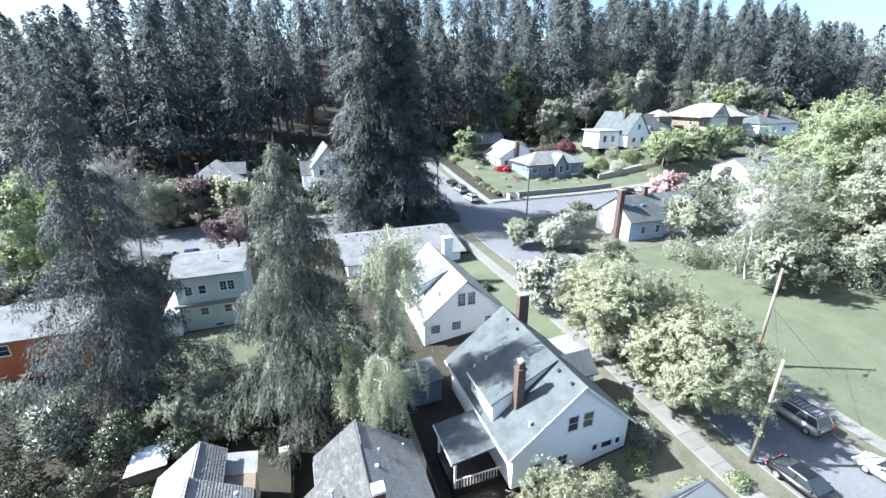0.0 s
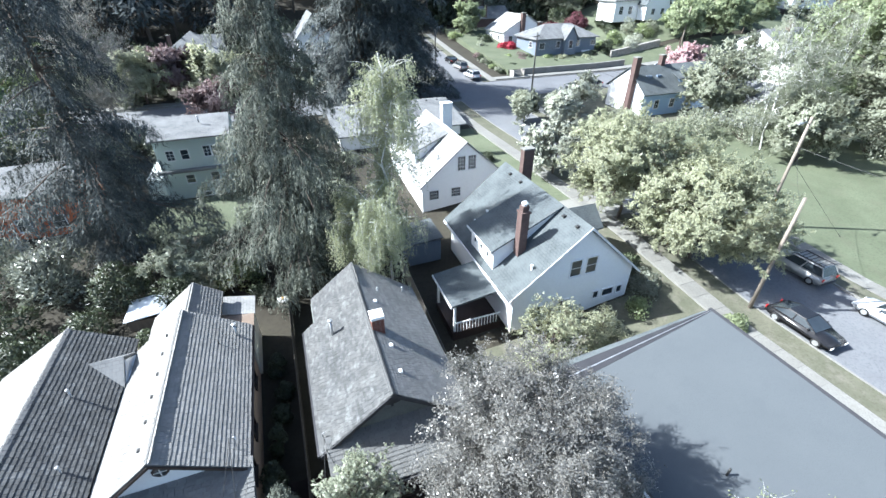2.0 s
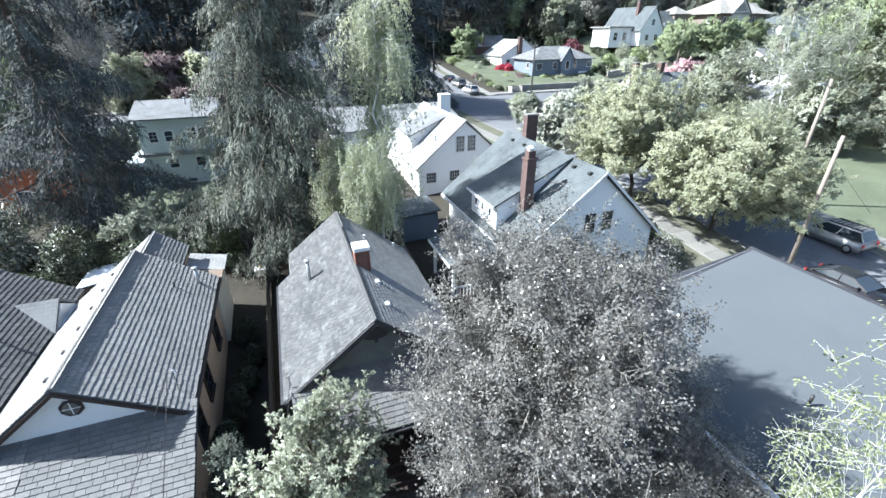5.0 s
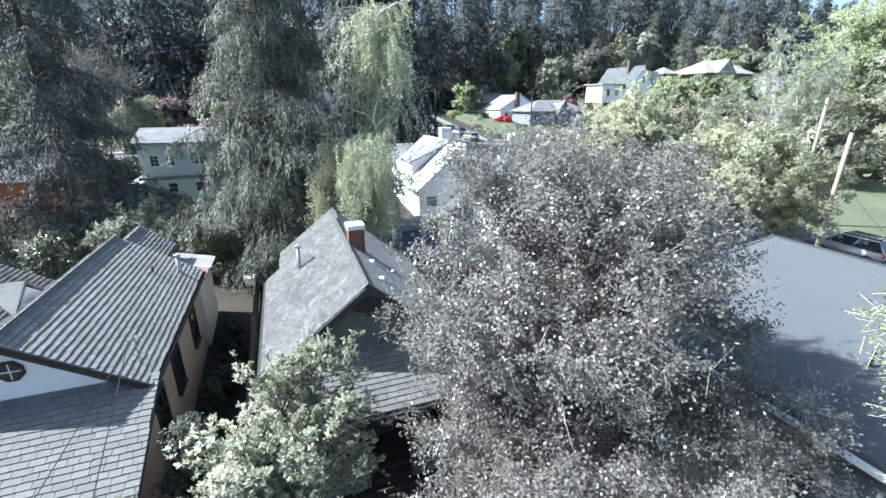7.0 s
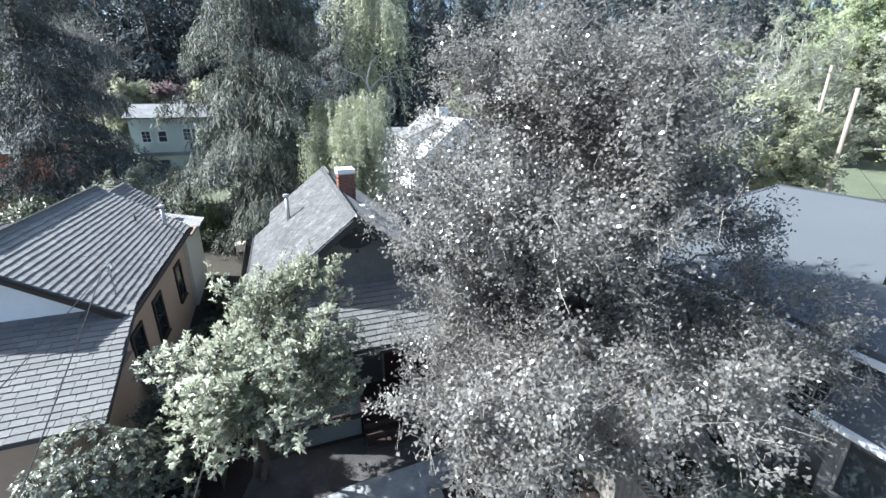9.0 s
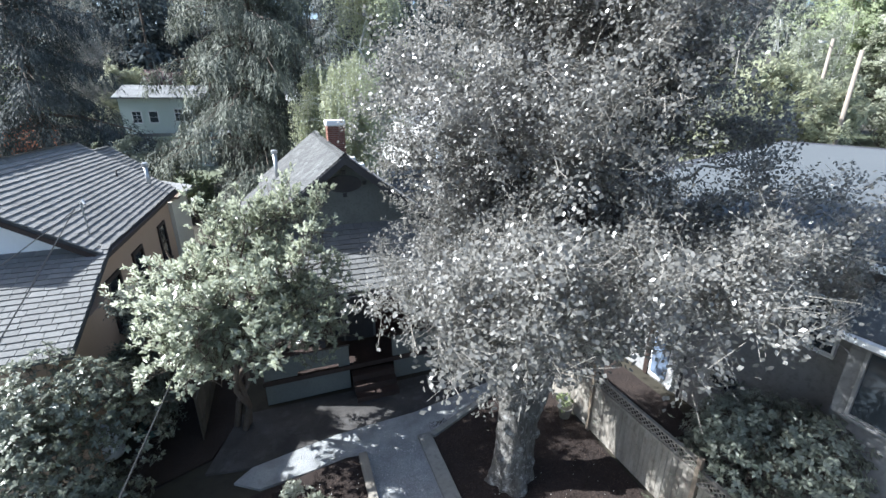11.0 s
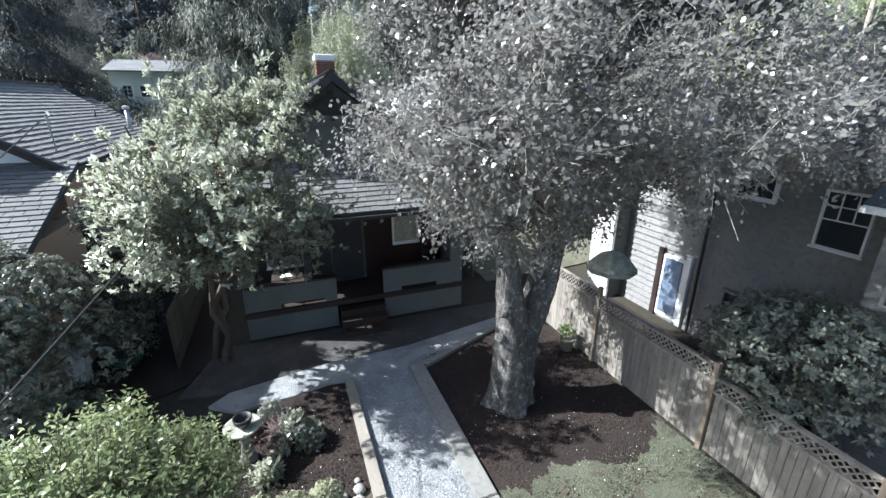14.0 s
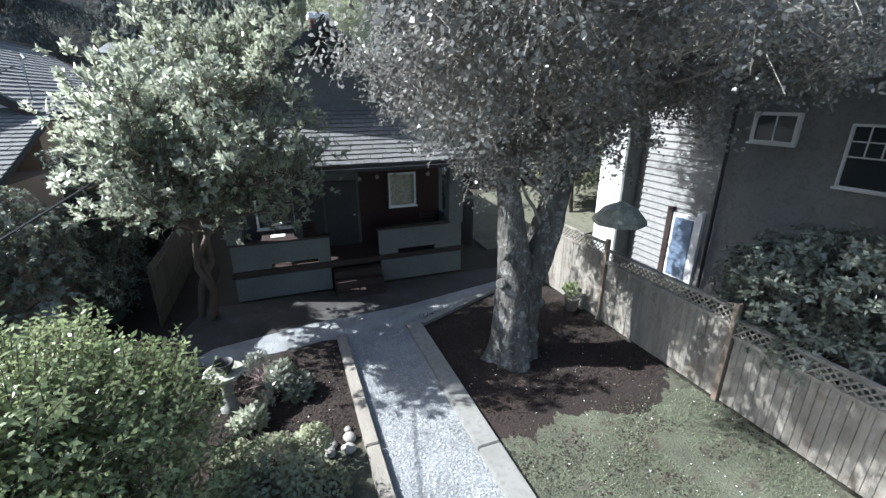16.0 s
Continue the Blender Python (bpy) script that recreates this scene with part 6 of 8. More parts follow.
tw.block("porch_floor", 5.4, 12.2, 98.6, 100.95, 6.0, 7.0, M["white"])
tw.slope((5.0, 98.2, 9.5), (12.6, 98.2, 9.5), (5.0, 101, 10.1), (12.6, 101, 10.1), M["roof_grey"], 0.15, name="porch_roof")
for q in range(5):
    tw.block("porch_post", 5.5 + q * 1.62, 5.7 + q * 1.62, 98.7, 98.9, 7.0, 9.5, M["trim_white"])
for q in range(28):
    tw.block("baluster", 5.75 + q * 0.23, 5.81 + q * 0.23, 98.78, 98.84, 7.003, 7.9, M["trim_white"])
tw.block("porch_rail", 5.4, 12.2, 98.75, 98.87, 7.903, 8.0, M["trim_white"])
for q in (6.8, 8.9, 11.0):
    tw.window("F", q, 7.4, 1.2, 1.6, (2, 2))
tw.gable_walls(10.6, 13.0, M["white"], along="v", box=(2.9, 5.19, 103.5, 108), name="side_gable")
tw.gable_roof(10.6, 13.1, M["roof_grey"], along="v", box=(2.9, 5.19, 103.5, 108))
r1 = simple_house("white_bungalow", "white bungalow with a brick chimney on the corner lot", 56.5, 69, 108, 119, 7.8, 11.2, 14.8, M["white"], M["roof_pale"], "w", chimneys=[(61.4, 107.6, 8, 15.4, 1.0), (66.4, 107.7, 9, 13.2, 0.9)],
                  windows=[("F", 58.4, 9.0, 0.9, 1.2), ("F", 63.3, 9.0, 1.0, 1.3), ("L", 111, 9.0, 1.0, 1.2), ("L", 115, 9.0, 1.0, 1.2)])
r2 = simple_house("slate_blue_bungalow", "slate blue bungalow with a pale hipped roof and white windows", 58.6, 75.2, 95.5, 105.0, 7.6, 10.8, 13.5, M["slate"], M["roof_grey"], hip=True, over=0.7,
                  windows=[("F", 60.2, 8.6, 1.4, 1.3), ("F", 64.6, 8.7, 1.0, 1.4), ("F", 69.5, 8.8, 2.4, 1.4), ("F", 74.6, 9.0, 1.4, 1.0), ("L", 98, 8.8, 1.2, 1.2)])
simple_house("pink_house", "small pinkish house with a grey roof up the slope", 57, 68, 127, 136, 10.5, 13.0, 15.6, M["brick_far"], M["roof_grey"], "v", chimneys=[(60, 127.2, 12, 16.2, 0.7)], windows=[("F", 64, 11.2, 1.2, 1.2)])
r4 = simple_house("white_tudor_house", "tall white gabled house with a dark slate roof", 94, 101.5, 101, 116, 13.6, 17.4, 22.6, M["white"], M["roof_slate"], "w", chimneys=[(96.6, 106, 17, 24.0, 0.9), (106, 112, 19, 23.0, 0.9)],
                  windows=[("F", 96.4, 14.6, 1.0, 1.3), ("F", 99.5, 14.6, 1.0, 1.3), ("F", 97.8, 18.2, 0.8, 1.4)])
r4.gable_walls(17.6, 21.8, M["white"], along="v", box=(101.52, 115, 106, 115), name="side_wall")
r4.gable_roof(17.6, 21.8, M["roof_slate"], along="v", box=(100.6, 115, 106, 115))
r4.gable_walls(16.2, 18.6, M["white"], along="w", box=(101.6, 105.4, 102.5, 106), name="porch_gable")
r4.gable_roof(16.2, 18.7, M["roof_slate"], along="w", box=(101.6, 105.4, 102.5, 106))
r4.window("F", 103.5, 14.4, 1.6, 1.4, (2, 2), at=102.5)
r4.block("sun_room", 86.4, 93.9, 104, 111, 12.8, 17.6, M["white"])
r4.block("sun_room_roof", 85.8, 93.85, 103.4, 111.6, 17.603, 17.9, M["roof_pale"])
r4.window("F", 88.5, 14.6, 1.1, 1.8, (2, 2), at=104)
r4.window("F", 91.5, 14.6, 1.1, 1.8, (2, 2), at=104)
r5 = simple_house("brown_craftsman_house", "large brown craftsman house with broad pale hipped roof and gables", 121, 140, 101, 113, 15.2, 21.2, 25.2, M["brown"], M["roof_tan"], hip=True, over=1.3,
                  windows=[("F", 123.5, 18.9, 1.0, 1.5), ("F", 128.5, 18.9, 1.0, 1.5), ("F", 135, 18.9, 1.0, 1.5), ("L", 104, 18.9, 1.0, 1.5)], grid=(1, 2))
r5.gable_walls(21.4, 24.8, M["cream"], along="w", box=(125.0, 132.0, 100.2, 106), name="gable_wall")
r5.gable_roof(21.4, 24.9, M["roof_tan"], along="w", box=(125.0, 132.0, 100.2, 106), over=0.8)
for q in range(7):
    r5.block("gable_slat", 126.6 + q * 0.6, 126.75 + q * 0.6, 100.1, 100.19, 21.8, 22.3 + (1.6 - 0.5 * abs(q - 3)), M["trim_brown"])
r5.gable_walls(21.4, 24.0, M["cream"], along="v", box=(136, 140.6, 103, 109), name="gable_wall")
r5.gable_roof(21.4, 24.1, M["roof_tan"], along="v", box=(136, 140.8, 103, 109), over=0.7)
r5.slope((119.5, 98.3, 17.5), (143, 98.3, 17.5), (119.5, 101, 18.3), (143, 101, 18.3), M["roof_tan"], 0.2, name="porch_roof")
for q in range(7):
    r5.block("porch_post", 120 + q * 3.7, 120.4 + q * 3.7, 98.6, 99.0, 14.0, 17.55, M["cream"])
r5.block("porch_floor", 119.6, 143, 98.5, 101, 13.6, 15.0, M["trim_brown"])
simple_house("small_garage", "small shingled garage with a hipped roof", 112, 117.5, 108, 114, 15.0, 21.2, 23.2, M["brown"], M["roof_tan"], hip=True)
simple_house("white_hipped_house", "white house with a dark hipped roof", 147, 166, 100, 110, 15.2, 18.6, 21.2, M["white"], M["roof_slate"], hip=True, chimneys=[(155, 104, 19, 23.0, 1.4)], windows=[("F", 151, 16.2, 1.5, 1.2), ("F", 159, 16.2, 1.5, 1.2)])
bh = simple_house("blue_house", "blue house with white gable end, dark roof and tall brick chimney", 55.5, 63.6, 55.8, 64.5, 3.3, 7.2, 10.4, M["blue"], M["roof_slate"], "v", chimneys=[(55.1, 58.6, 3.0, 12.2, 0.95), (62.0, 60.3, 9, 12.0, 0.8)],
                  windows=[("F", 58.5, 4.6, 0.9, 1.3), ("F", 61.8, 4.6, 0.9, 1.3)])
bh.gable_walls(7.2, 10.2, M["white"], "v", box=(55.42, 55.49, 55.8, 64.5), name="gable_end")
bh.block("upper_wall", 63.62, 73.5, 57.0, 65.5, 3.0, 8.8, M["blue"])
bh.gable_roof(8.8, 10.2, M["roof_slate"], "v", box=(63.4, 73.5, 57.0, 65.5))
bh.window("F", 66.0, 6.6, 1.1, 1.3, (2, 2), at=57.0)
for q in (57.6, 59.6):
    bh.block("skylight", q, q + 0.9, 58.0, 59.3, 8.98, 9.35, M["glass_sky"])
for q in (70.0, 71.6):
    bh.block("skylight", q, q + 1.2, 58.4, 60.4, 9.3, 9.75, M["glass_sky"])
simple_house("grey_white_house", "white house with a pale grey roof beside the blue house", 66, 76, 45, 53, 3.2, 6.6, 9.2, M["white"], M["roof_grey"], "w", windows=[("F", 69, 4.4, 1.1, 1.1), ("F", 73, 4.4, 1.1, 1.1), ("L", 48, 4.4, 1.0, 1.1)])
simple_house("white_house_up_the_street", "white house with a dark roof behind trees", 104, 120, 70, 80, 6.0, 10.5, 13.0, M["white"], M["roof_grey"], "v", chimneys=[(111, 74, 12, 15, 1.0)], windows=[("F", 108, 7.5, 1.4, 1.4), ("F", 114, 7.5, 1.4, 1.4)])
simple_house("low_white_house", "low white house glimpsed through birches", 95, 108, 56, 66, 4.0, 7.4, 9.4, M["white"], M["roof_pale"], "v", windows=[("F", 98, 5.0, 1.4, 1.3), ("F", 103, 5.0, 1.4, 1.3)])

r2.block("brick_panel", 66.2, 68.2, 95.3, 95.49, 7.4, 10.6, M["brick_far"])
r2.block("garage_door", 71.6, 74.0, 95.42, 95.49, 6.0, 7.9, M["trim_white"])
r2.gable_walls(10.9, 13.2, M["slate"], along="w", box=(65.8, 69.0, 94.4, 98), name="entry_gable")
r2.gable_roof(10.9, 13.3, M["roof_grey"], along="w", box=(65.8, 69.0, 94.4, 98), over=0.4)
r2.window("F", 67.4, 8.6, 1.0, 1.7, (1, 2), at=94.4)

# ---- woods ----
def forest():
    rng = np.random.default_rng(7)
    kinds, backs = [], []
    for i in range(8):
        for above, store in ((0.0, kinds), (0.5, backs)):
            wood, (lv, lf) = conifer(100 + i, 36, (6.6, 5.6, 7.4, 6.2)[i % 4], bare=0.18 + 0.14 * (i % 3), gap=1.5, per=6, dens=1.15, card=(1.9, 0.2), strand=3, needle=(1.55, 0.27), hang=0.5, rise=0.14, sag=0.32, full=0.8, trunk_r=0.42, above=above)
            wv, wf = tubes(wood[-8:], 5)
            store.append((lv, lf, wv, wf))
    spots = []
    for w0, w1, step, lo, hi in ((126, 158, 8.2, -105, 320), (158, 200, 11.0, -130, 350), (200, 262, 15.0, -160, 380)):
        for w in np.arange(w0, w1, step):
            for v in np.arange(lo, hi, step):
                a, b = v + rng.uniform(-0.5, 0.5) * step, w + rng.uniform(-0.5, 0.5) * step
                edge = 126 + 9 * math.sin(a * 0.045 + 1.0) + 18 * float(ss(a, 40, 80)) + 6 * math.sin(a * 0.11)
                if b > edge:
                    spots.append((a, b, b > edge + 30))
    lvs, lfs, wvs, wfs, ln, wn_ = [], [], [], [], 0, 0
    for a, b, back in spots:
        lv, lf, wv, wf = (backs if back else kinds)[rng.integers(0, len(kinds))]
        s = rng.uniform(0.74, 1.16)
        z0 = float(height(a, b)) - 0.3
        # the wood thins out and is younger on both flanks
        if a / b < -0.3 or a / b > 1.6:
            s = min(s, max(0.25, (28.6 + rng.uniform(0.07, 0.135) * math.hypot(a, b) - z0) / 36))
        t = rng.uniform(0, 2 * np.pi)
        turn = np.array([[math.cos(t), -math.sin(t), 0], [math.sin(t), math.cos(t), 0], [0, 0, 1]])
        r = turn * [[s * rng.uniform(0.9, 1.15)], [s * rng.uniform(0.9, 1.15)], [s]]
        o = np.array([a, b, z0])
        lvs.append(np.hstack([lv[:, :3] @ r.T + o, lv[:, 3:] @ turn.T]))
        lfs.append(lf + ln)
        ln += len(lv)
        wvs.append(wv @ r.T + o)
        wfs.append(wf + wn_)
        wn_ += len(wv)
    ob = thing("conifer_forest", "dense dark conifer forest covering the hillside", "forest", TURN20, kind="stuff")
    tagged(part("crowns", raw_mesh("crowns", np.concatenate(lvs), np.concatenate(lfs), M["lf_forest"]), None, ob), kind="stuff")
    tagged(part("trunks", raw_mesh("trunks", np.concatenate(wvs), np.concatenate(wfs), M["bark"]), None, ob), kind="stuff")


forest()


def at(v, w, turn=0.0, dz=0.0):
    return lot(v, w, float(height(v, w)) + dz - 0.05, turn)


# big conifers
FIR = dict(bare=0.03, gap=1.15, per=7, dens=9, card=(1.5, 0.2), strand=7, needle=(0.62, 0.085), hang=0.75, rise=0.05, sag=0.45, trunk_r=0.6, jit=0.35, rnd=0.3, fan=0.36, tip_pow=0.5, ragged=0.25)
plant("fir_tree", "tall dark fir with drooping boughs by the crossing", "tree", at(14.6, 80), conifer(1, 44, 10.0, **FIR), M["bark"], M["lf_conifer"], "firs by the crossing")
plant("fir_tree", "tall dark fir with drooping boughs by the crossing", "tree", at(20.6, 82), conifer(2, 47, 9.6, **FIR), M["bark"], M["lf_conifer"], "firs by the crossing")
plant("cedar_tree", "tall shaggy cedar with drooping grey-green sprays", "tree", at(-0.7, 32.8), conifer(3, 24.6, 6.7, bare=0.03, gap=0.62, per=8, dens=15, card=(0.95, 0.10), hang=2.6, strand=8, needle=(0.30, 0.034), rise=0.25, sag=0.45, full=0.68, trunk_r=0.42, jit=0.5, rnd=0.2, fan=0.34, tip_pow=0.45, ragged=0.3), M["bark"], M["lf_cedar"])
plant("spruce_tree", "broad dark spruce with heavy drooping boughs", "tree", at(-15.8, 40.0), conifer(4, 28, 7.0, bare=0.08, gap=1.0, per=6, dens=16, card=(1.1, 0.12), hang=1.5, strand=9, needle=(0.32, 0.036), rise=0.05, sag=0.28, full=0.7, trunk_r=0.5, jit=0.4, rnd=0.2, fan=0.34, tip_pow=0.5, ragged=0.35), M["bark"], M["lf_conifer"])


def weeping_birch(seed, H, R, strands=260, per=60, low=0.25, limbs=48, top=1.12, hang=(0.5, 2.3), leaf=0.15):
    """A birch with hanging curtains of small leaves."""
    rng = np.random.default_rng(seed)
    tr, rows = bend([0, 0, 0], [0.5, 0.3, H], 0, 0.13, 0.015, 8, rng, 0.012)
    wood, feet, ways, faces = [rows], [], [], []
    for i in range(limbs):
        u = rng.uniform(low, 0.98)
        k = u * 8
        i0 = min(int(k), 7)
        a = tr[i0] + (tr[i0 + 1] - tr[i0]) * (k - i0)
        th = rng.uniform(0, 2 * np.pi)
        ln = R * min(1.0, (top - u) / (1.12 - low)) * rng.uniform(0.5, 1.15) + 0.4
        b = a + np.array([math.cos(th) * ln, math.sin(th) * ln, ln * 0.35])
        lp, rows = bend(a, b, 0.16, 0.032, 0.008, 5, rng, 0.03)
        wood.append(rows)
        for q in range(strands // limbs):
            t = rng.uniform(0.15, 1.0) * 5
            j = min(int(t), 4)
            c = lp[j] + (lp[j + 1] - lp[j]) * (t - j) + rng.normal(size=3) * 0.22
            drop = rng.uniform(*hang) * (0.5 + 0.5 * R / 3)
            d = c + np.array([math.cos(th) * 0.3, math.sin(th) * 0.3, -drop]) + rng.normal(size=3) * 0.2
            wood.append(np.hstack([c, d, 0.005, 0.002])[None])
            s = rng.uniform(0, 1, (per, 1))
            feet.append(c + (d - c) * s + rng.normal(size=(per, 3)) * 0.09)
            ways.append(rng.normal(size=(per, 3)) * 0.6 + [0, 0, -0.9])
            faces.append(np.repeat([[math.cos(th), math.sin(th), 0.5]], per, 0))
    return np.concatenate(wood), leaves(np.concatenate(feet), np.concatenate(ways), leaf, leaf * 0.27, rng, face=np.concatenate(faces), round_off=0.3, tri=True)


plant("weeping_birch", "weeping birch with pale trunk and hanging fresh green strands", "tree", at(4.1, 26.8), weeping_birch(11, 9.0, 3.0, 1100, 40, 0.55, 36, 1.6, (0.8, 3.6), 0.16), M["bark_white"], M["lf_birch"], "weeping birches")
plant("weeping_birch", "tall weeping birch with pale stem and hanging green strands", "tree", at(5.9, 28.6), weeping_birch(12, 17.6, 2.9, 760, 22, 0.5, 44, 1.35, (0.8, 3.4), 0.18), M["bark_white"], M["lf_birch"], "weeping birches")

# yard trees
def old_trunk(seed, path, radii, lump, n=22, rings=46):
    """A thick, fluted and burred trunk along a path."""
    rng = np.random.default_rng(seed)
    path, radii = np.asarray(path, float), np.asarray(radii, float)
    t = np.linspace(0, len(path) - 1, rings)
    c = np.stack([np.interp(t, np.arange(len(path)), path[:, i]) for i in range(3)], 1)
    r = np.interp(t, np.arange(len(path)), radii)
    v = []
    for i in range(rings):
        for k in range(n):
            a = 2 * math.pi * k / n
            q = Vector((math.cos(a) * 1.3 + seed, math.sin(a) * 1.3, c[i, 2] * 0.9))
            fl = 1 + lump * (noise.noise(q * 1.6) * 1.1 + 0.5 * noise.noise(q * 4.5)) + 0.10 * math.sin(3 * a + c[i, 2]) * max(0, 1 - c[i, 2] / 1.6)
            v.append((c[i, 0] + math.cos(a) * r[i] * fl, c[i, 1] + math.sin(a) * r[i] * fl, c[i, 2]))
    f = [(i * n + k, i * n + (k + 1) % n, (i + 1) * n + (k + 1) % n, (i + 1) * n + k) for i in range(rings - 1) for k in range(n)]
    return np.array(v), np.array(f)


def holm_oak():
    wood, (lv, lf) = broadleaf(21, 12.9, 3.9, 3.75, (100, 18, 10), (0.074, 0.028), 15, 0.30, (1.9, 1.2), 0.84, 0.48, 0.03, 1, 0.1, 0.10, 0.22, limb=0.10, thin_above=12.2, low=-0.96, twig_r=0.05, rnd=0.15)
    ob = thing("holm_oak", "large grey-green leafy tree with bare twigs and thick mottled trunk", "tree", at(4.77, 6.5, 0, 0.02))
    for q, (path, rad) in enumerate((([(0, 0, 0), (0, 0, 0.35), (0.02, 0.03, 1.3), (0.0, 0.05, 2.4), (-0.12, 0.1, 3.4), (-0.3, 0.3, 5.0), (0.0, 0.6, 7.5)], [0.54, 0.42, 0.35, 0.33, 0.24, 0.16, 0.09]),
                                     ([(0.26, 0.1, 0.0), (0.32, 0.12, 0.6), (0.40, 0.16, 1.5), (0.58, 0.2, 2.2), (0.92, 0.25, 3.1), (1.35, 0.4, 4.5), (1.8, 0.5, 6.5)], [0.40, 0.34, 0.31, 0.32, 0.29, 0.20, 0.10]))):
        v, f = old_trunk(5 + q, path, rad, 0.22)
        part("trunk", raw_mesh("trunk", v, f, M["bark_grey"], True), None, ob)
    for q, (x, y, z, r) in enumerate(((-0.36, -0.1, 0.95, 0.11), (-0.33, -0.12, 1.9, 0.12), (0.62, 0.05, 1.25, 0.15), (-0.3, -0.2, 2.55, 0.15), (0.45, -0.15, 0.6, 0.13))):
        s = Shape()
        bmesh.ops.create_icosphere(s.bm, subdivisions=2, radius=r)
        for k in s.bm.verts:
            k.co *= 1 + 0.3 * noise.noise(k.co * 8 + Vector((q, 0, 0)))
        part("burl", s, M["bark_grey"], ob, m=pose(x, y, z), smooth=True)
    low = [broadleaf(700 + q, 2.0, 0.2, 1.3, (8, 7, 6), (0.076, 0.026), 12, 0.05, twig_len=0.45, droop=0.05, spread_leaf=0.24, limb=0.3, bare=0.32, rnd=0.15) for q in range(5)]
    for q, (x, y, z) in enumerate(((4.6, -2.6, 5.2), (-1.6, 0.4, 4.4), (4.6, 1.2, 4.6), (-1.2, -2.8, 5.6), (3.7, 0.9, 8.7), (3.2, 2.4, 8.9), (4.2, 0.6, 9.4), (-0.9, -0.5, 3.7), (2.6, 0.5, 4.3), (3.4, -1.0, 4.7), (2.4, -3.0, 5.1), (1.5, -3.4, 5.3), (3.2, -2.4, 5.1), (4.1, -1.9, 4.9), (-1.5, -3.0, 5.3), (-0.1, -3.2, 5.2), (-2.1, -2.4, 5.0), (4.4, -1.9, 5.8), (4.6, -1.0, 6.8), (3.4, 2.6, 5.6), (-0.6, -1.8, 4.6), (0.6, -2.2, 5.0), (-2.3, -1.3, 4.4), (-1.5, -1.9, 4.9), (1.2, 3.0, 5.0), (4.4, 2.2, 6.4))):
        w2, (v2, f2) = low[q % 5]
        o = np.array([x, y, z])
        rng = np.random.default_rng(q)
        _, arm = bend([0.2 + 0.1 * z, 0.1, z * 0.8], o + [0, 0, 0.9], 0.12, 0.045, 0.02, 7, rng, 0.03)
        wood = np.concatenate([wood, arm, w2[7:] + np.hstack([o, o, 0, 0])])
        lf = np.concatenate([lf, f2 + len(lv)])
        lv = np.concatenate([lv, v2 + np.hstack([o, 0, 0, 0])])
    wood = wood[7:]
    wv, wf = tubes(wood[(wood[:, 6] > 0.006) | (np.random.default_rng(4).uniform(size=len(wood)) < 0.55)], 3)
    part("branchwork", raw_mesh("branchwork", wv, wf, M["twig"], True), None, ob)
    part("crown", raw_mesh("crown", lv, lf, M["lf_silver"]), None, ob)


holm_oak()
plant("magnolia_tree", "small evergreen tree with pale upright leaf whorls before the porch", "tree", at(-1.05, 10.95, 0, 0.03),
      broadleaf(22, 7.0, 1.9, 2.3, (42, 12, 8), (0.125, 0.029), 11, 0.09, (0.7, -2.3), 1.0, 0.36, -0.15, 3, 0.75, 0.0, 0.2, whorl=True), M["bark"], M["lf_magnolia"])
plant("front_shrub", "large bright green rounded shrub with small pointed leaves", "shrub", at(-2.0, 3.95), shoots(23, 1.85, 3.85, 5600, 11, 0.36, (0.080, 0.019), 26, 0.05), M["bark"], M["lf_bush"])
plant("rhododendron", "tall rhododendron with leathery grey-green leaves", "shrub", at(-4.6, 9.25), shoots(24, 1.7, 4.9, 2800, 9, 0.2, (0.095, 0.025), 18, 0.1, tuft=True), M["bark"], M["lf_rhodo"], "rhododendrons")
plant("rhododendron", "rhododendron with leathery grey-green leaves beyond the fence", "shrub", at(9.0, 3.6), shoots(25, 1.5, 3.85, 2800, 9, 0.3, (0.11, 0.027), 22, 0.32, tuft=True), M["bark"], M["lf_rhodo"], "rhododendrons")
plant("young_birch", "slender young birch with fresh yellow-green leaves", "tree", at(9.3, 0.9), broadleaf(26, 14.8, 7.0, 1.35, (26, 7, 5), (0.058, 0.021), 11, 0.05, (-1.7, 1.0), 1, 0.42, 0.2, 1, 0.0, limb=0.10, twig_r=0.02), M["bark_white"], M["lf_young"])
for v, w, r, h in ((-4.1, 13.4, 0.7, 3.6), (-4.2, 14.4, 0.6, 3.2), (-3.9, 16.6, 0.6, 2.6), (-3.6, 18.6, 0.6, 1.6), (-3.4, 20.4, 0.6, 1.4), (-3.7, 22.4, 0.7, 1.5)):
    plant("juniper_shrub", "upright shaggy juniper beside the tan house", "shrub", at(v, w), bush(int(w * 10), r, h, 3500, (0.13, 0.03), 10, 0.1), M["bark"], M["lf_dark"], "junipers beside the tan house")

plant("juniper_shrub", "tall olive juniper with ragged upright sprays beside the tan house", "shrub", at(-3.6, 11.6), shoots(127, 0.9, 5.5, 1600, 9, 0.3, (0.11, 0.022), 16, 0.05, 0.8), M["bark"], M["lf_edge"], "junipers beside the tan house")

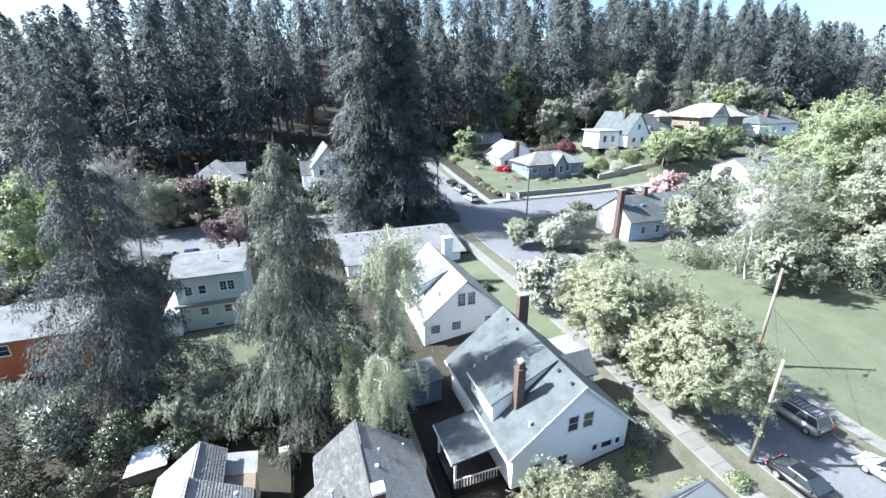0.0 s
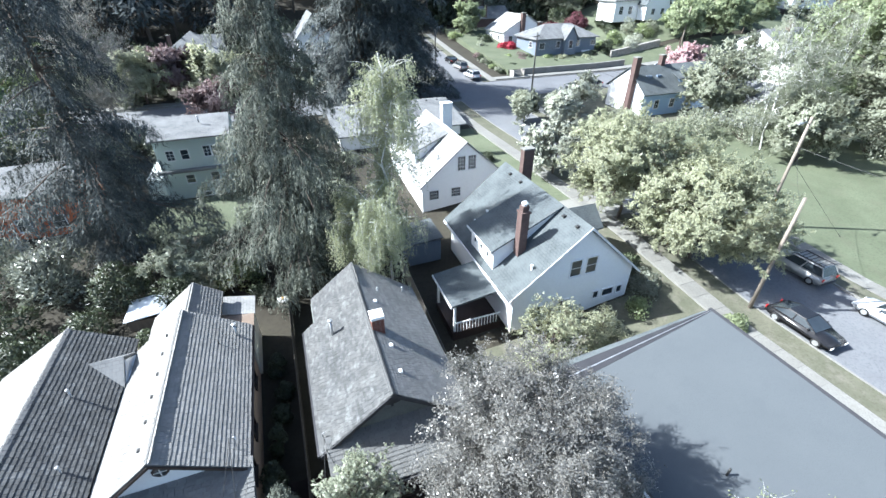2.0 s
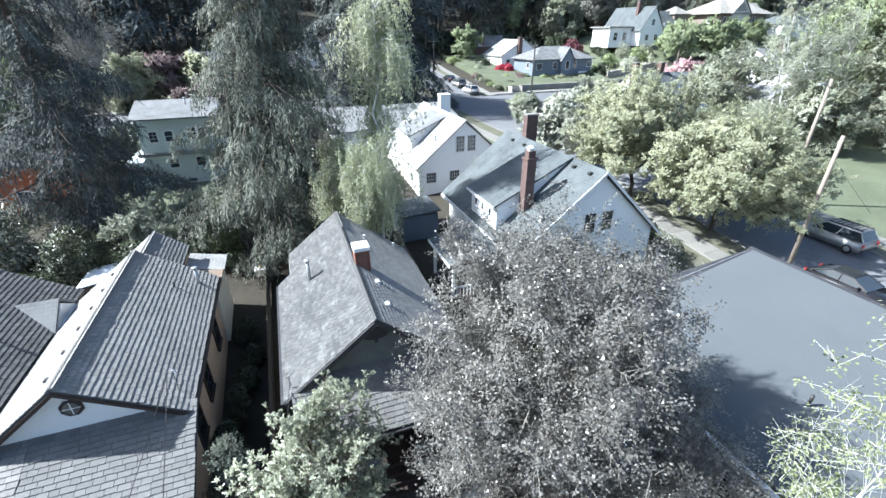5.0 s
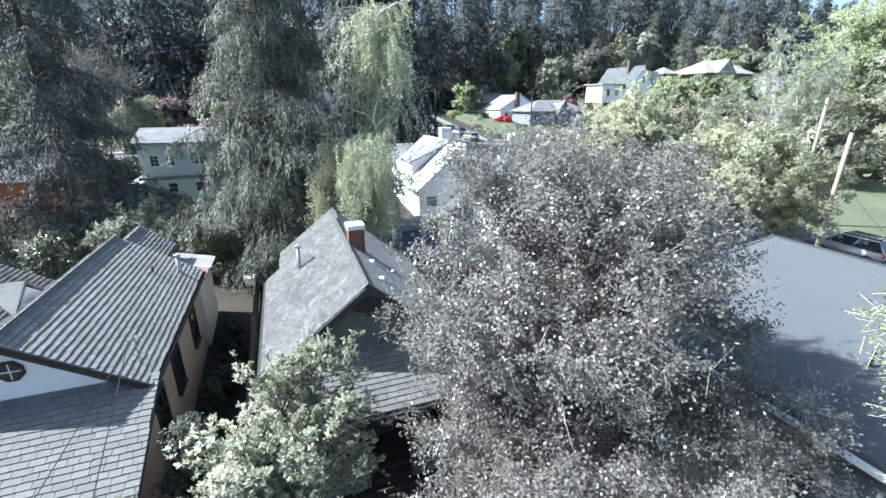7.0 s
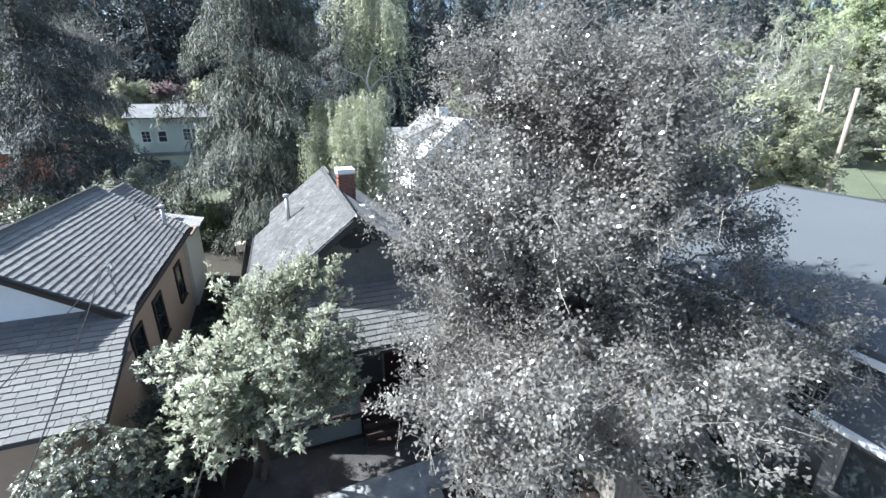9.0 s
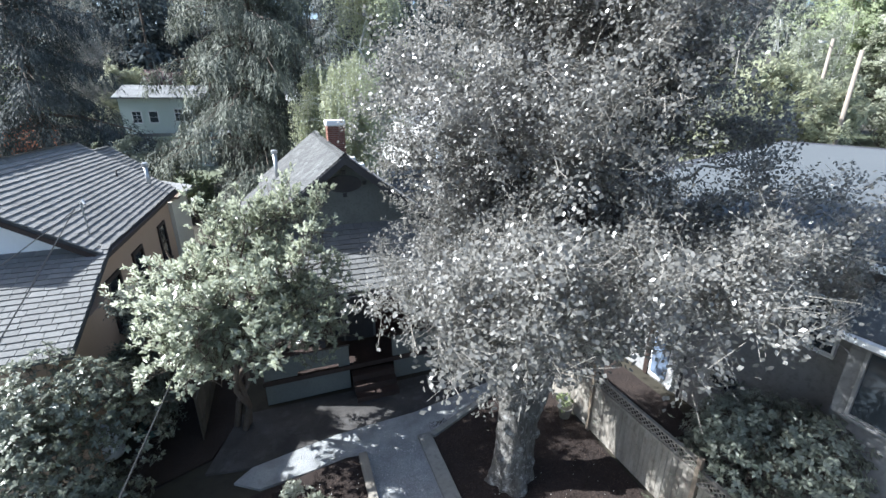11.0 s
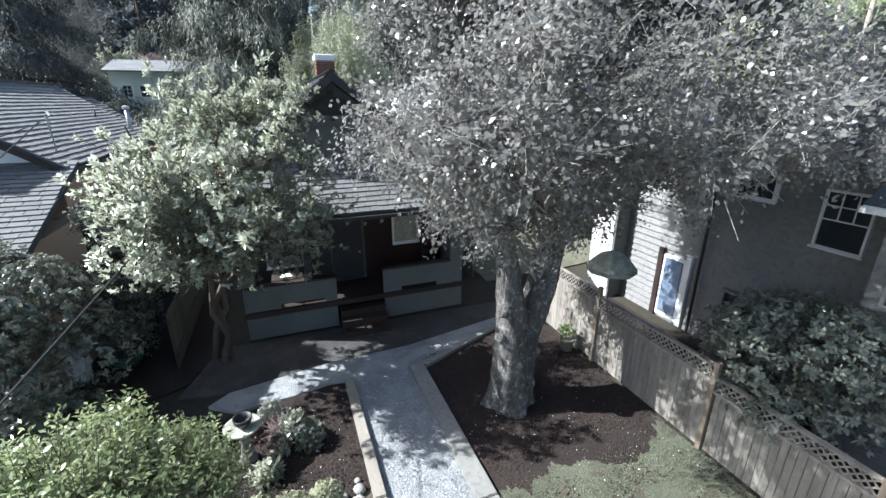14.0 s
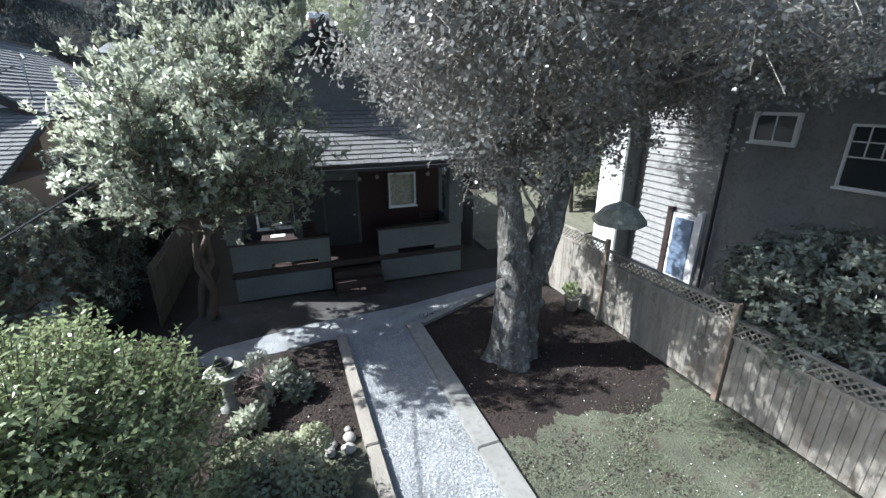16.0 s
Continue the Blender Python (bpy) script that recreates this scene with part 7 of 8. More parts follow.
# street and garden trees
T = [
    ("maple_tree", "yellow-green street maple in fresh leaf", 28.9, 28.6, "lf_yellow", "bark", broadleaf(31, 9.6, 1.8, 6.3, (46, 11, 7), (0.195, 0.085), 13, 0.22, twig_len=0.8, rnd=0.35)),
    ("maple_tree", "yellow-green street maple in fresh leaf", 30.4, 21.2, "lf_yellow", "bark", broadleaf(32, 8.6, 1.7, 5.9, (46, 11, 7), (0.19, 0.083), 13, 0.22, twig_len=0.8, rnd=0.35)),
    ("blossom_tree", "small tree covered in white blossom", 28.6, 40.0, "lf_blossom", "bark", broadleaf(33, 6.2, 1.3, 3.9, (26, 9, 5), (0.28, 0.14), 8, 0.16, twig_len=0.6)),
    ("blossom_tree", "small white blossoming tree beside the crossing", 46.5, 62.0, "lf_blossom", "bark", broadleaf(34, 6.0, 1.3, 3.6, (20, 8, 5), (0.3, 0.15), 6, 0.16, twig_len=0.7)),
    ("birch_tree", "tall grey-green birch with pale stems", 61.0, 38.5, "lf_haze", "bark_white", broadleaf(35, 18, 1.2, 6.0, (28, 9, 5), (0.2, 0.07), 8, 0.16, twig_len=0.9, droop=0.3, stems=2)),
    ("birch_tree", "tall grey-green birch with pale stems", 68.5, 40.0, "lf_haze", "bark_white", broadleaf(36, 18.5, 1.2, 6.0, (28, 9, 5), (0.2, 0.07), 8, 0.16, twig_len=0.9, droop=0.3, stems=2)),
    ("willow_tree", "huge lime green willow in spring leaf", 90, 44, "lf_lime", "bark", broadleaf(37, 25, 4, 13, (54, 11, 7), (0.38, 0.14), 10, 0.5, twig_len=1.6, droop=0.1)),
    ("ash_tree", "grey-green tree just coming into leaf", 75, 30, "lf_haze", "bark", broadleaf(38, 18, 2.5, 10, (50, 11, 7), (0.38, 0.15), 10, 0.35, twig_len=1.2)),
    ("maple_tree", "round green street maple on the far pavement", 97, 90, "lf_lime", "bark", broadleaf(39, 9.8, 2, 6, (24, 9, 6), (0.6, 0.25), 6, 0.25, twig_len=1.0)),
    ("maple_tree", "round green street maple on the far pavement", 108, 91, "lf_lime", "bark", broadleaf(40, 9.2, 2, 6, (24, 9, 6), (0.6, 0.25), 6, 0.25, twig_len=1.0)),
    ("maple_tree", "round green street maple on the far pavement", 120, 92, "lf_lime", "bark", broadleaf(41, 8.8, 2, 6, (24, 9, 6), (0.6, 0.25), 6, 0.25, twig_len=1.0)),
    ("pink_blossom_tree", "broad pink flowering tree by the street", 82, 71.5, "lf_pink", "bark", broadleaf(42, 6.6, 1.2, 5.0, (22, 9, 6), (0.5, 0.22), 6, 0.2, twig_len=0.8)),
    ("weeping_tree", "yellow-green weeping tree beside the street", -21.6, 87, "lf_yellow", "bark", broadleaf(43, 8.5, 1.5, 5.4, (26, 9, 6), (0.5, 0.14), 7, 0.25, twig_len=1.0, droop=0.45)),
    ("round_tree", "rounded yellow-green garden tree", -9.5, 87, "lf_yellow", "bark", broadleaf(44, 8.2, 1.0, 5.2, (26, 9, 6), (0.5, 0.2), 7, 0.25, twig_len=0.8)),
    ("reddish_tree", "rounded tree with dull reddish young leaves", -16.5, 89, "lf_plum", "bark", broadleaf(45, 8.0, 1.2, 4.2, (22, 9, 6), (0.45, 0.2), 7, 0.25, twig_len=0.8)),
    ("plum_tree", "dusky pink flowering plum", -9.0, 72.0, "lf_plum", "bark", broadleaf(46, 6.8, 1.0, 4.0, (22, 9, 6), (0.22, 0.09), 9, 0.2, twig_len=0.8)),
    ("garden_tree", "yellow-green tree beside the white porch house", 12.8, 15.3, "lf_yellow", "bark", broadleaf(47, 7.0, 0.8, 2.5, (26, 9, 6), (0.15, 0.065), 9, 0.12, twig_len=0.5, tri=True, rnd=0.3)),
    ("garden_tree", "low yellow-green tree before the white gable wall", 17.0, 15.8, "lf_yellow", "bark", broadleaf(62, 3.9, 0.5, 1.9, (18, 8, 5), (0.14, 0.06), 8, 0.1, twig_len=0.45, tri=True, rnd=0.3)),
    ("garden_tree", "leafy garden tree beside the tan house yard", -9.6, 34, "lf_haze", "bark", broadleaf(48, 4.6, 0.5, 3.0, (24, 9, 6), (0.22, 0.08), 9, 0.15, twig_len=0.6)),
    ("poplar_tree", "yellowish green tree at the wood's edge", 77, 141, "lf_lime", "bark", broadleaf(49, 25, 3, 5, (20, 8, 6), (0.9, 0.4), 7, 0.4, twig_len=1.5)),
    ("green_tree", "rounded spring-green tree below the wood", 86, 128, "lf_haze", "bark", broadleaf(50, 13, 1.5, 5.5, (20, 8, 6), (0.7, 0.3), 7, 0.3, twig_len=1.2)),
    ("green_tree", "rounded spring-green tree below the wood", 98, 135, "lf_blossom", "bark", broadleaf(51, 13, 1.5, 5.0, (20, 8, 6), (0.7, 0.3), 6, 0.3, twig_len=1.2)),
    ("green_tree", "pale green tree below the wood", 150, 125, "lf_haze", "bark", broadleaf(52, 14, 1.5, 9, (24, 8, 6), (0.9, 0.4), 7, 0.3, twig_len=1.5)),
    ("green_tree", "pale green tree below the wood", 172, 128, "lf_haze", "bark", broadleaf(53, 14, 1.5, 9, (24, 8, 6), (0.9, 0.4), 7, 0.3, twig_len=1.5)),
    ("bare_tree", "tall grey tree only just budding behind the spruce", -22.5, 71, "lf_twiggy", "twig", broadleaf(55, 17.5, 3, 6.5, (34, 10, 6), (0.24, 0.05), 6, 0.25, twig_len=1.1)),
    ("green_tree", "leafy green tree beyond the orange house", -31, 66, "lf_bush", "bark", broadleaf(56, 16, 2, 6.0, (30, 9, 6), (0.34, 0.13), 8, 0.25, twig_len=1.0)),
    ("green_tree", "rounded grey-green tree above the bungalows", 87, 126, "lf_haze", "bark", broadleaf(57, 11, 1.0, 5.2, (26, 9, 6), (0.5, 0.18), 8, 0.25, twig_len=1.0)),
    ("green_tree", "pale grey budding tree below the wood", 100, 128, "lf_twiggy", "twig", broadleaf(58, 15, 1.5, 6.5, (28, 9, 6), (0.5, 0.14), 7, 0.3, twig_len=1.2)),
    ("green_tree", "slim pale green tree below the wood", 112, 127, "lf_haze", "bark", broadleaf(59, 17, 1.5, 4.2, (26, 9, 6), (0.5, 0.18), 8, 0.3, twig_len=1.0)),
    ("green_tree", "slim pale green tree below the wood", 122, 128, "lf_blossom", "bark", broadleaf(60, 18, 1.5, 3.8, (26, 9, 6), (0.45, 0.17), 7, 0.3, twig_len=1.0)),
    ("green_tree", "fresh green tree beyond the craftsman house", 150, 118, "lf_bush", "bark", broadleaf(61, 13, 1.0, 7, (28, 9, 6), (0.5, 0.2), 8, 0.3, twig_len=1.2)),
    ("corner_tree", "small fresh green tree beside the corner lot", 52, 121, "lf_lime", "bark", broadleaf(54, 9, 1.0, 4.0, (18, 8, 5), (0.6, 0.25), 6, 0.2, twig_len=0.9)),
]
for name, label, v, w, leaf_m, bark_m, grown in T:
    plant(name, label, "tree", at(v, w), grown, M[bark_m], M[leaf_m], sides=3)
for i, (v, w, hh, r) in enumerate(((88, 138, 23, 6), (70, 139, 26, 6), (114, 143, 30, 7.5), (150, 122, 26, 9), (128, 126, 15, 4), (62, 134, 18, 5), (98, 139, 19, 5), (133, 136, 25, 7), (141, 128, 24, 7), (215, 140, 26, 7), (190, 140, 28, 7), (-60, 120, 34, 8), (-48, 112, 30, 7), (-75, 95, 30, 7), (-66, 80, 27, 6), (-36, 78, 22, 6), (-38, 60, 27, 6))):
    plant("edge_conifer", "grey-green conifer at the wood's edge", "tree", at(v, w), conifer(200 + i, hh, r, bare=0.06, gap=1.0, per=6, dens=2.8, card=(1.3, 0.2), strand=5, needle=(0.75, 0.075), hang=0.45, trunk_r=0.4), M["bark"], M["lf_edge" if i in (0, 1, 2, 3, 5, 6, 7, 8) else "lf_conifer"], "conifers at the wood's edge")

S = [
    (-19, 36, 3.4, 4.6, "lf_rhodo", 9000, 0.20), (-24, 38, 3.6, 5.2, "lf_rhodo", 9000, 0.20), (-15, 33.5, 2.6, 3.6, "lf_dark", 6000, 0.18), (-10, 30.5, 2.4, 3.2, "lf_dark", 6000, 0.16),
    (-6.5, 33, 2.4, 3.4, "lf_bush", 6000, 0.17), (-22, 31, 3.0, 3.6, "lf_dark", 6000, 0.2), (-28, 33, 3.5, 4.2, "lf_bush", 6000, 0.22), (-30, 26, 3.2, 3.8, "lf_dark", 5000, 0.22), (-19, 27.5, 2.4, 2.8, "lf_dark", 5000, 0.17),
    (-34, 42, 4, 5, "lf_rhodo", 6000, 0.25), (24.2, 19.4, 1.4, 1.8, "lf_rhodo", 4000, 0.13), (24.5, 22.0, 1.2, 1.5, "lf_dark", 3000, 0.13), (24.0, 14.5, 1.2, 1.4, "lf_yellow", 3000, 0.12),
    (27.6, 14.0, 0.9, 1.0, "lf_lime", 2500, 0.12), (23.5, 47, 0.9, 1.2, "lf_dark", 2000, 0.14), (26, 67, 1.0, 1.2, "lf_dark", 2000, 0.14),
    (55.5, 104.5, 2.8, 2.2, "lf_red", 3500, 0.35), (82.0, 114, 3.6, 4.6, "lf_maroon", 3500, 0.4), (73.0, 113, 3.2, 4.4, "lf_maroon", 3500, 0.4), (52.5, 97, 1.6, 1.4, "lf_bush", 1800, 0.25),
    (54.5, 94.5, 1.4, 1.2, "lf_plum", 1500, 0.25), (64, 93.2, 1.5, 1.6, "lf_yellow", 1800, 0.25), (67, 92.6, 1.4, 1.4, "lf_dark", 1500, 0.25), (70.5, 91.8, 1.3, 1.6, "lf_yellow", 1500, 0.25), (61.5, 94.4, 1.5, 1.7, "lf_bush", 1500, 0.25),
    (79, 95, 2.0, 3.0, "lf_dark", 1800, 0.3), (83, 98, 2.2, 3.2, "lf_bush", 1800, 0.3), (84, 93, 2.0, 2.4, "lf_blossom", 1800, 0.3), (50, 91, 1.3, 1.2, "lf_dark", 1500, 0.22), (49, 88.5, 1.1, 1.0, "lf_haze", 1500, 0.22),
    (44, 55, 2.2, 1.6, "lf_blossom", 2500, 0.2), (48, 50, 2.4, 2.2, "lf_dark", 2500, 0.22), (51, 55, 2.0, 1.8, "lf_haze", 2500, 0.2), (46, 66, 2.0, 1.8, "lf_dark", 2000, 0.22), (15, 72, 1.6, 1.5, "lf_dark", 2000, 0.22), (9, 71.5, 1.5, 1.4, "lf_bush", 2000, 0.22),
    (-28, 64, 3, 3.4, "lf_dark", 3000, 0.28), (-22, 62, 3, 3.0, "lf_haze", 3000, 0.28), (-16, 64, 3, 3.2, "lf_dark", 3000, 0.28), (-34, 100, 4, 5, "lf_haze", 3000, 0.4), (-28, 97, 4, 4, "lf_bush", 3000, 0.4), (-2, 92, 3, 3.5, "lf_dark", 3000, 0.35), (0, 97, 3, 4, "lf_haze", 3000, 0.35),
    (26.5, 92, 2.5, 3, "lf_dark", 2500, 0.3), (25, 100, 3, 4, "lf_haze", 2500, 0.35), (27, 112, 4, 7, "lf_lime", 3500, 0.45), (22, 120, 4, 7, "lf_haze", 3500, 0.5), (47, 118, 2.4, 2, "lf_bush", 1500, 0.3), (110, 121, 6, 6, "lf_bush", 3000, 0.6), (160, 118, 8, 6, "lf_blossom", 4000, 0.6), (180, 120, 9, 7, "lf_haze", 4000, 0.6), (85, 35, 5, 5, "lf_haze", 5000, 0.35), (61, 41.5, 4.2, 5.0, "lf_haze", 3500, 0.26), (66, 36, 4.4, 5.5, "lf_haze", 3500, 0.26), (72, 32, 4.5, 5.5, "lf_haze", 3500, 0.28), (56, 45, 3.4, 3.8, "lf_haze", 2800, 0.25), (6.6, 15.5, 0.7, 1.8, "lf_dark", 1600, 0.1), (22.0, 17.6, 1.1, 1.5, "lf_bush", 2200, 0.12), (19.2, 17.2, 1.0, 1.2, "lf_haze", 2000, 0.12), (16.0, 16.6, 1.1, 1.3, "lf_dark", 2000, 0.12), (-12.0, 27.4, 1.0, 1.6, "lf_dark", 2000, 0.14), (-16, 29.5, 1.8, 2.6, "lf_dark", 3000, 0.16), (-9.0, 28.6, 1.2, 1.8, "lf_haze", 2400, 0.14), (-4.6, 30.5, 1.0, 1.4, "lf_dark", 2000, 0.14), (6.5, 18.5, 0.8, 2.2, "lf_dark", 1600, 0.1),
    (46.2, 88.6, 0.9, 0.9, "lf_dark", 900, 0.2), (46.4, 90.4, 1.0, 0.8, "lf_haze", 900, 0.2), (46.0, 92.6, 1.0, 0.9, "lf_bush", 900, 0.2), (46.3, 94.6, 1.1, 1.0, "lf_dark", 900, 0.2), (46.0, 97.0, 1.1, 0.9, "lf_haze", 900, 0.2), (46.2, 99.5, 1.2, 1.1, "lf_dark", 900, 0.2), (46.5, 102, 1.2, 1.0, "lf_plum", 900, 0.2),
    (55.4, 96.6, 1.5, 2.0, "lf_plum", 1200, 0.22), (56.9, 95.6, 1.2, 1.9, "lf_dark", 1000, 0.22), (60.4, 93.9, 1.3, 1.6, "lf_bush", 1000, 0.22), (62.7, 93.5, 1.3, 1.6, "lf_dark", 1000, 0.22), (65.2, 93.0, 1.4, 1.9, "lf_yellow", 1000, 0.22), (61.4, 90.8, 1.1, 1.3, "lf_dark", 900, 0.2), (64.0, 90.2, 1.1, 1.2, "lf_lime", 900, 0.2), (72.8, 92.8, 1.4, 2.2, "lf_dark", 1000, 0.22), (76.0, 92.6, 1.3, 2.0, "lf_dark", 1000, 0.22), (70.0, 90.0, 1.2, 1.5, "lf_haze", 900, 0.2),
    (78.5, 97.5, 1.6, 2.0, "lf_bush", 1200, 0.25), (86.5, 94.5, 2.4, 2.8, "lf_blossom", 1600, 0.25), (91, 97, 2.6, 3.2, "lf_bush", 1600, 0.28), (94, 98.5, 2.4, 2.6, "lf_haze", 1600, 0.28), (89.5, 100.5, 2.6, 3.6, "lf_haze", 1600, 0.28), (103, 98, 2.6, 2.8, "lf_bush", 1600, 0.28), (110, 99, 3.0, 3.0, "lf_haze", 1600, 0.3), (116, 97, 3.0, 2.6, "lf_dark", 1600, 0.3), (146, 97, 3.0, 3.0, "lf_dark", 1600, 0.3), (152, 95, 4.0, 3.4, "lf_bush", 1600, 0.3), (78, 106, 2.6, 3.0, "lf_dark", 1600, 0.28), (80, 120, 3.6, 5.0, "lf_dark", 2000, 0.35), (70, 122, 3.4, 4.4, "lf_haze", 2000, 0.35), (53, 112, 2.4, 2.6, "lf_dark", 1600, 0.3), (50.5, 108, 2.0, 1.8, "lf_haze", 1400, 0.28), (92, 30, 6, 6, "lf_lime", 5000, 0.4),
]
for i, (v, w, r, hh, leaf_m, n, ls) in enumerate(S):
    plant("garden_shrub", {"lf_rhodo": "grey-green leathery-leaved garden shrub", "lf_dark": "dense dark green garden shrub", "lf_bush": "leafy bright green garden shrub", "lf_red": "crimson flowering garden shrub", "lf_plum": "rounded purple-leaved garden shrub", "lf_maroon": "rounded maroon-leaved garden shrub", "lf_yellow": "rounded yellow-green garden shrub",
                           "lf_lime": "fresh lime green shrub", "lf_blossom": "white flowering garden shrub", "lf_haze": "dull green spreading garden shrub"}[leaf_m], "shrub", at(v, w), bush(300 + i, r, hh, int(n * 0.65), (ls * 1.1, ls * 0.45), 12, 0.08), M["bark"], M[leaf_m])


# ---- fence along the yard ----
def yard_fence():
    f = thing("yard_fence", "weathered cedar board fence with a lattice top", "fence", lot(7.73, 0, 0))
    rng = random.Random(3)
    posts = [-4.0, -1.1, 1.5, 4.03, 7.25, 10.2]
    tops = [1.55, 1.6, 1.68, 1.88, 2.02]
    slat = {}
    for i, (a, b) in enumerate(zip(posts, posts[1:])):
        t = tops[i]
        y = a + 0.06
        while y < b - 0.1:
            wd = rng.uniform(0.12, 0.15)
            hgt = t - 0.36
            q = Shape().box(-0.012 - rng.uniform(0, 0.006), 0.010, y, min(y + wd - 0.008, b - 0.06), 0.03, hgt + rng.uniform(-0.006, 0.004))
            part("board", q, M["fence"], f)
            y += wd
        part("rail", Shape().box(-0.04, 0.05, a + 0.05, b - 0.05, t - 0.358, t - 0.30), M["fence"], f)
        part("rail", Shape().box(-0.04, 0.05, a + 0.05, b - 0.05, t - 0.04, t), M["fence"], f)
        # crossed laths
        n, hh = int((b - a) / 0.125), 0.26
        for sgn in (1, -1):
            for j in range(-2, n + 1):
                y0 = a + 0.08 + j * 0.125
                y1 = y0 + hh
                c0, c1 = max(y0, a + 0.06), min(y1, b - 0.06)
                if c1 - c0 < 0.03:
                    continue
                z0, z1 = t - 0.30 + (c0 - y0), t - 0.30 + (c1 - y0)
                if sgn < 0:
                    z0, z1 = t - 0.04 - (c0 - y0), t - 0.04 - (c1 - y0)
                x = 0.002 if sgn > 0 else -0.012
                e = 0.02
                part("lath", Shape().hull([(x, c0 - e, z0), (x, c0 + e, z0), (x + 0.011, c0 + e, z0), (x + 0.011, c0 - e, z0)], [(x, c1 - e, z1), (x, c1 + e, z1), (x + 0.011, c1 + e, z1), (x + 0.011, c1 - e, z1)]), M["fence"], f)
    for q, t in zip(posts, [1.6, 1.66, 1.75, 1.96, 2.12, 2.1]):
        part("post", Shape().box(-0.05, 0.05, q - 0.05, q + 0.05, -0.2, t).bevel(0.008), M["post"], f)


yard_fence()


def board_fence(v, w0, w1, z, label, mat, along="w", wide=0.14):
    f = thing("side_fence", label, "fence", lot(v, w0, 0) if along == "w" else lot(w0, v, 0, -90))
    rng = random.Random(int(v * 10))
    y = 0.0
    me = Shape().box(-0.012, 0.012, 0, wide - 0.008, 0.02, z).mesh("board", mat)
    while y < w1 - w0:
        part("board", me, mat, f, m=pose(0, y, rng.uniform(-0.03, 0.02) + float(height(v, w0 + y) if along == "w" else height(w0 + y, v))))
        y += wide
    for h in (0.4, z - 0.3):
        part("rail", Shape().hull([(0.02, 0, h + float(height(v, w0))), (0.06, 0, h + float(height(v, w0))), (0.06, 0, h + 0.08 + float(height(v, w0))), (0.02, 0, h + 0.08 + float(height(v, w0)))],
                                  [(0.02, w1 - w0, h + float(height(v, w1))), (0.06, w1 - w0, h + float(height(v, w1))), (0.06, w1 - w0, h + 0.08 + float(height(v, w1))), (0.02, w1 - w0, h + 0.08 + float(height(v, w1)))]), mat, f)


board_fence(-2.5, 10.6, 29.0, 1.6, "dark weathered board fence between two houses", M["fence_dark"])
board_fence(7.1, 13.5, 30.0, 1.8, "weathered board fence behind the bungalow", M["fence"])


# ---- poles and wires ----
def utility_pole(v, w, h, r, label, arms=(), lamp=None, sign=False):
    p = thing("utility_pole", label, "utility pole", at(v, w), "utility poles along the street")
    part("shaft", Shape().tube([(0, 0, -0.3), (0, 0, h * 0.5), (0, 0, h)], [r, r * 0.85, r * 0.68], 12), M["pole"], p, smooth=True)
    for z, ln, ang in arms:
        m = Matrix.Rotation(radians(ang), 4, "Z")
        part("crossarm", Shape().box(-ln / 2, ln / 2, r * 0.6, r * 0.6 + 0.1, z - 0.06, z + 0.06, m), M["pole"], p)
        for x in (-0.45, -0.25, 0.25, 0.45):
            part("insulator", Shape().turned([(0.03, 0.06), (0.05, 0.1), (0.03, 0.18)], 8, tuple(m @ Vector((x * ln, r * 0.6 + 0.05, z)))), M["trim_white"], p)
    if lamp:
        z, ln, ang = lamp
        m = Matrix.Rotation(radians(ang), 4, "Z")
        part("lamp_arm", Shape().tube([m @ Vector((0, 0, z)), m @ Vector((ln * 0.5, 0, z + 0.3)), m @ Vector((ln, 0, z + 0.3))], 0.035, 8), M["metal"], p)
        part("lamp_head", Shape().box(ln - 0.1, ln + 0.55, -0.13, 0.13, z + 0.2, z + 0.34, m).bevel(0.04, 2), M["metal"], p)
    if sign:
        part("warning_sign", Shape().box(-0.3, 0.3, -r - 0.04, -r - 0.02, 2.6, 3.2, Matrix.Rotation(radians(20), 4, "Z")), M["yellow"], p, "small yellow road sign")
    return p


utility_pole(41.6, 23.0, 10.6, 0.17, "tall weathered wooden utility pole with a street lamp", arms=(), lamp=(10.0, 1.5, 190), sign=True)
utility_pole(30.3, 15.05, 9.35, 0.15, "pale wooden utility pole beside the kerb")
utility_pole(29.6, 84.6, 11.0, 0.16, "dark wooden utility pole at the crossing", arms=((10.2, 2.2, 0),))
utility_pole(43.3, 70.5, 11.5, 0.16, "dark wooden utility pole at the crossing", arms=((10.8, 2.2, 30),))
utility_pole(93, 86, 11, 0.16, "tilted wooden utility pole by the far street")


def wire(a, b, sag, r=0.012):
    a, b = Vector(a), Vector(b)
    pts = [a.lerp(b, t) - Vector((0, 0, sag * 4 * t * (1 - t))) for t in np.linspace(0, 1, 13)]
    solid("overhead_wire", Shape().tube(pts, r, 5), M["dark_metal"], TURN20, "thin dark overhead wire", "wire", group="overhead wires")


P1, P2 = (41.6, 23.0, 12.3), (30.3, 15.05, 11.1)
for dz, far in ((0.0, (43.3, 70.5, 14.6)), (-0.8, (43.3, 70.5, 14.0)), (-1.6, (44.0, -40, 11))):
    wire((P1[0], P1[1], P1[2] + dz), far, 1.0)
wire(P1, (60.0, 10.0, 10.5), 0.6)
wire((P1[0], P1[1], 9.5), (47.5, 19.0, 2.1), 0.0)
wire((P2[0], P2[1], P2[2] - 0.3), (P1[0], P1[1], P1[2] - 1.5), 0.4)
wire((29.6, 84.6, 14.6), (43.3, 70.5, 14.6), 0.6)
wire((29.6, 84.6, 14.6), (-60, 80, 13), 1.6)
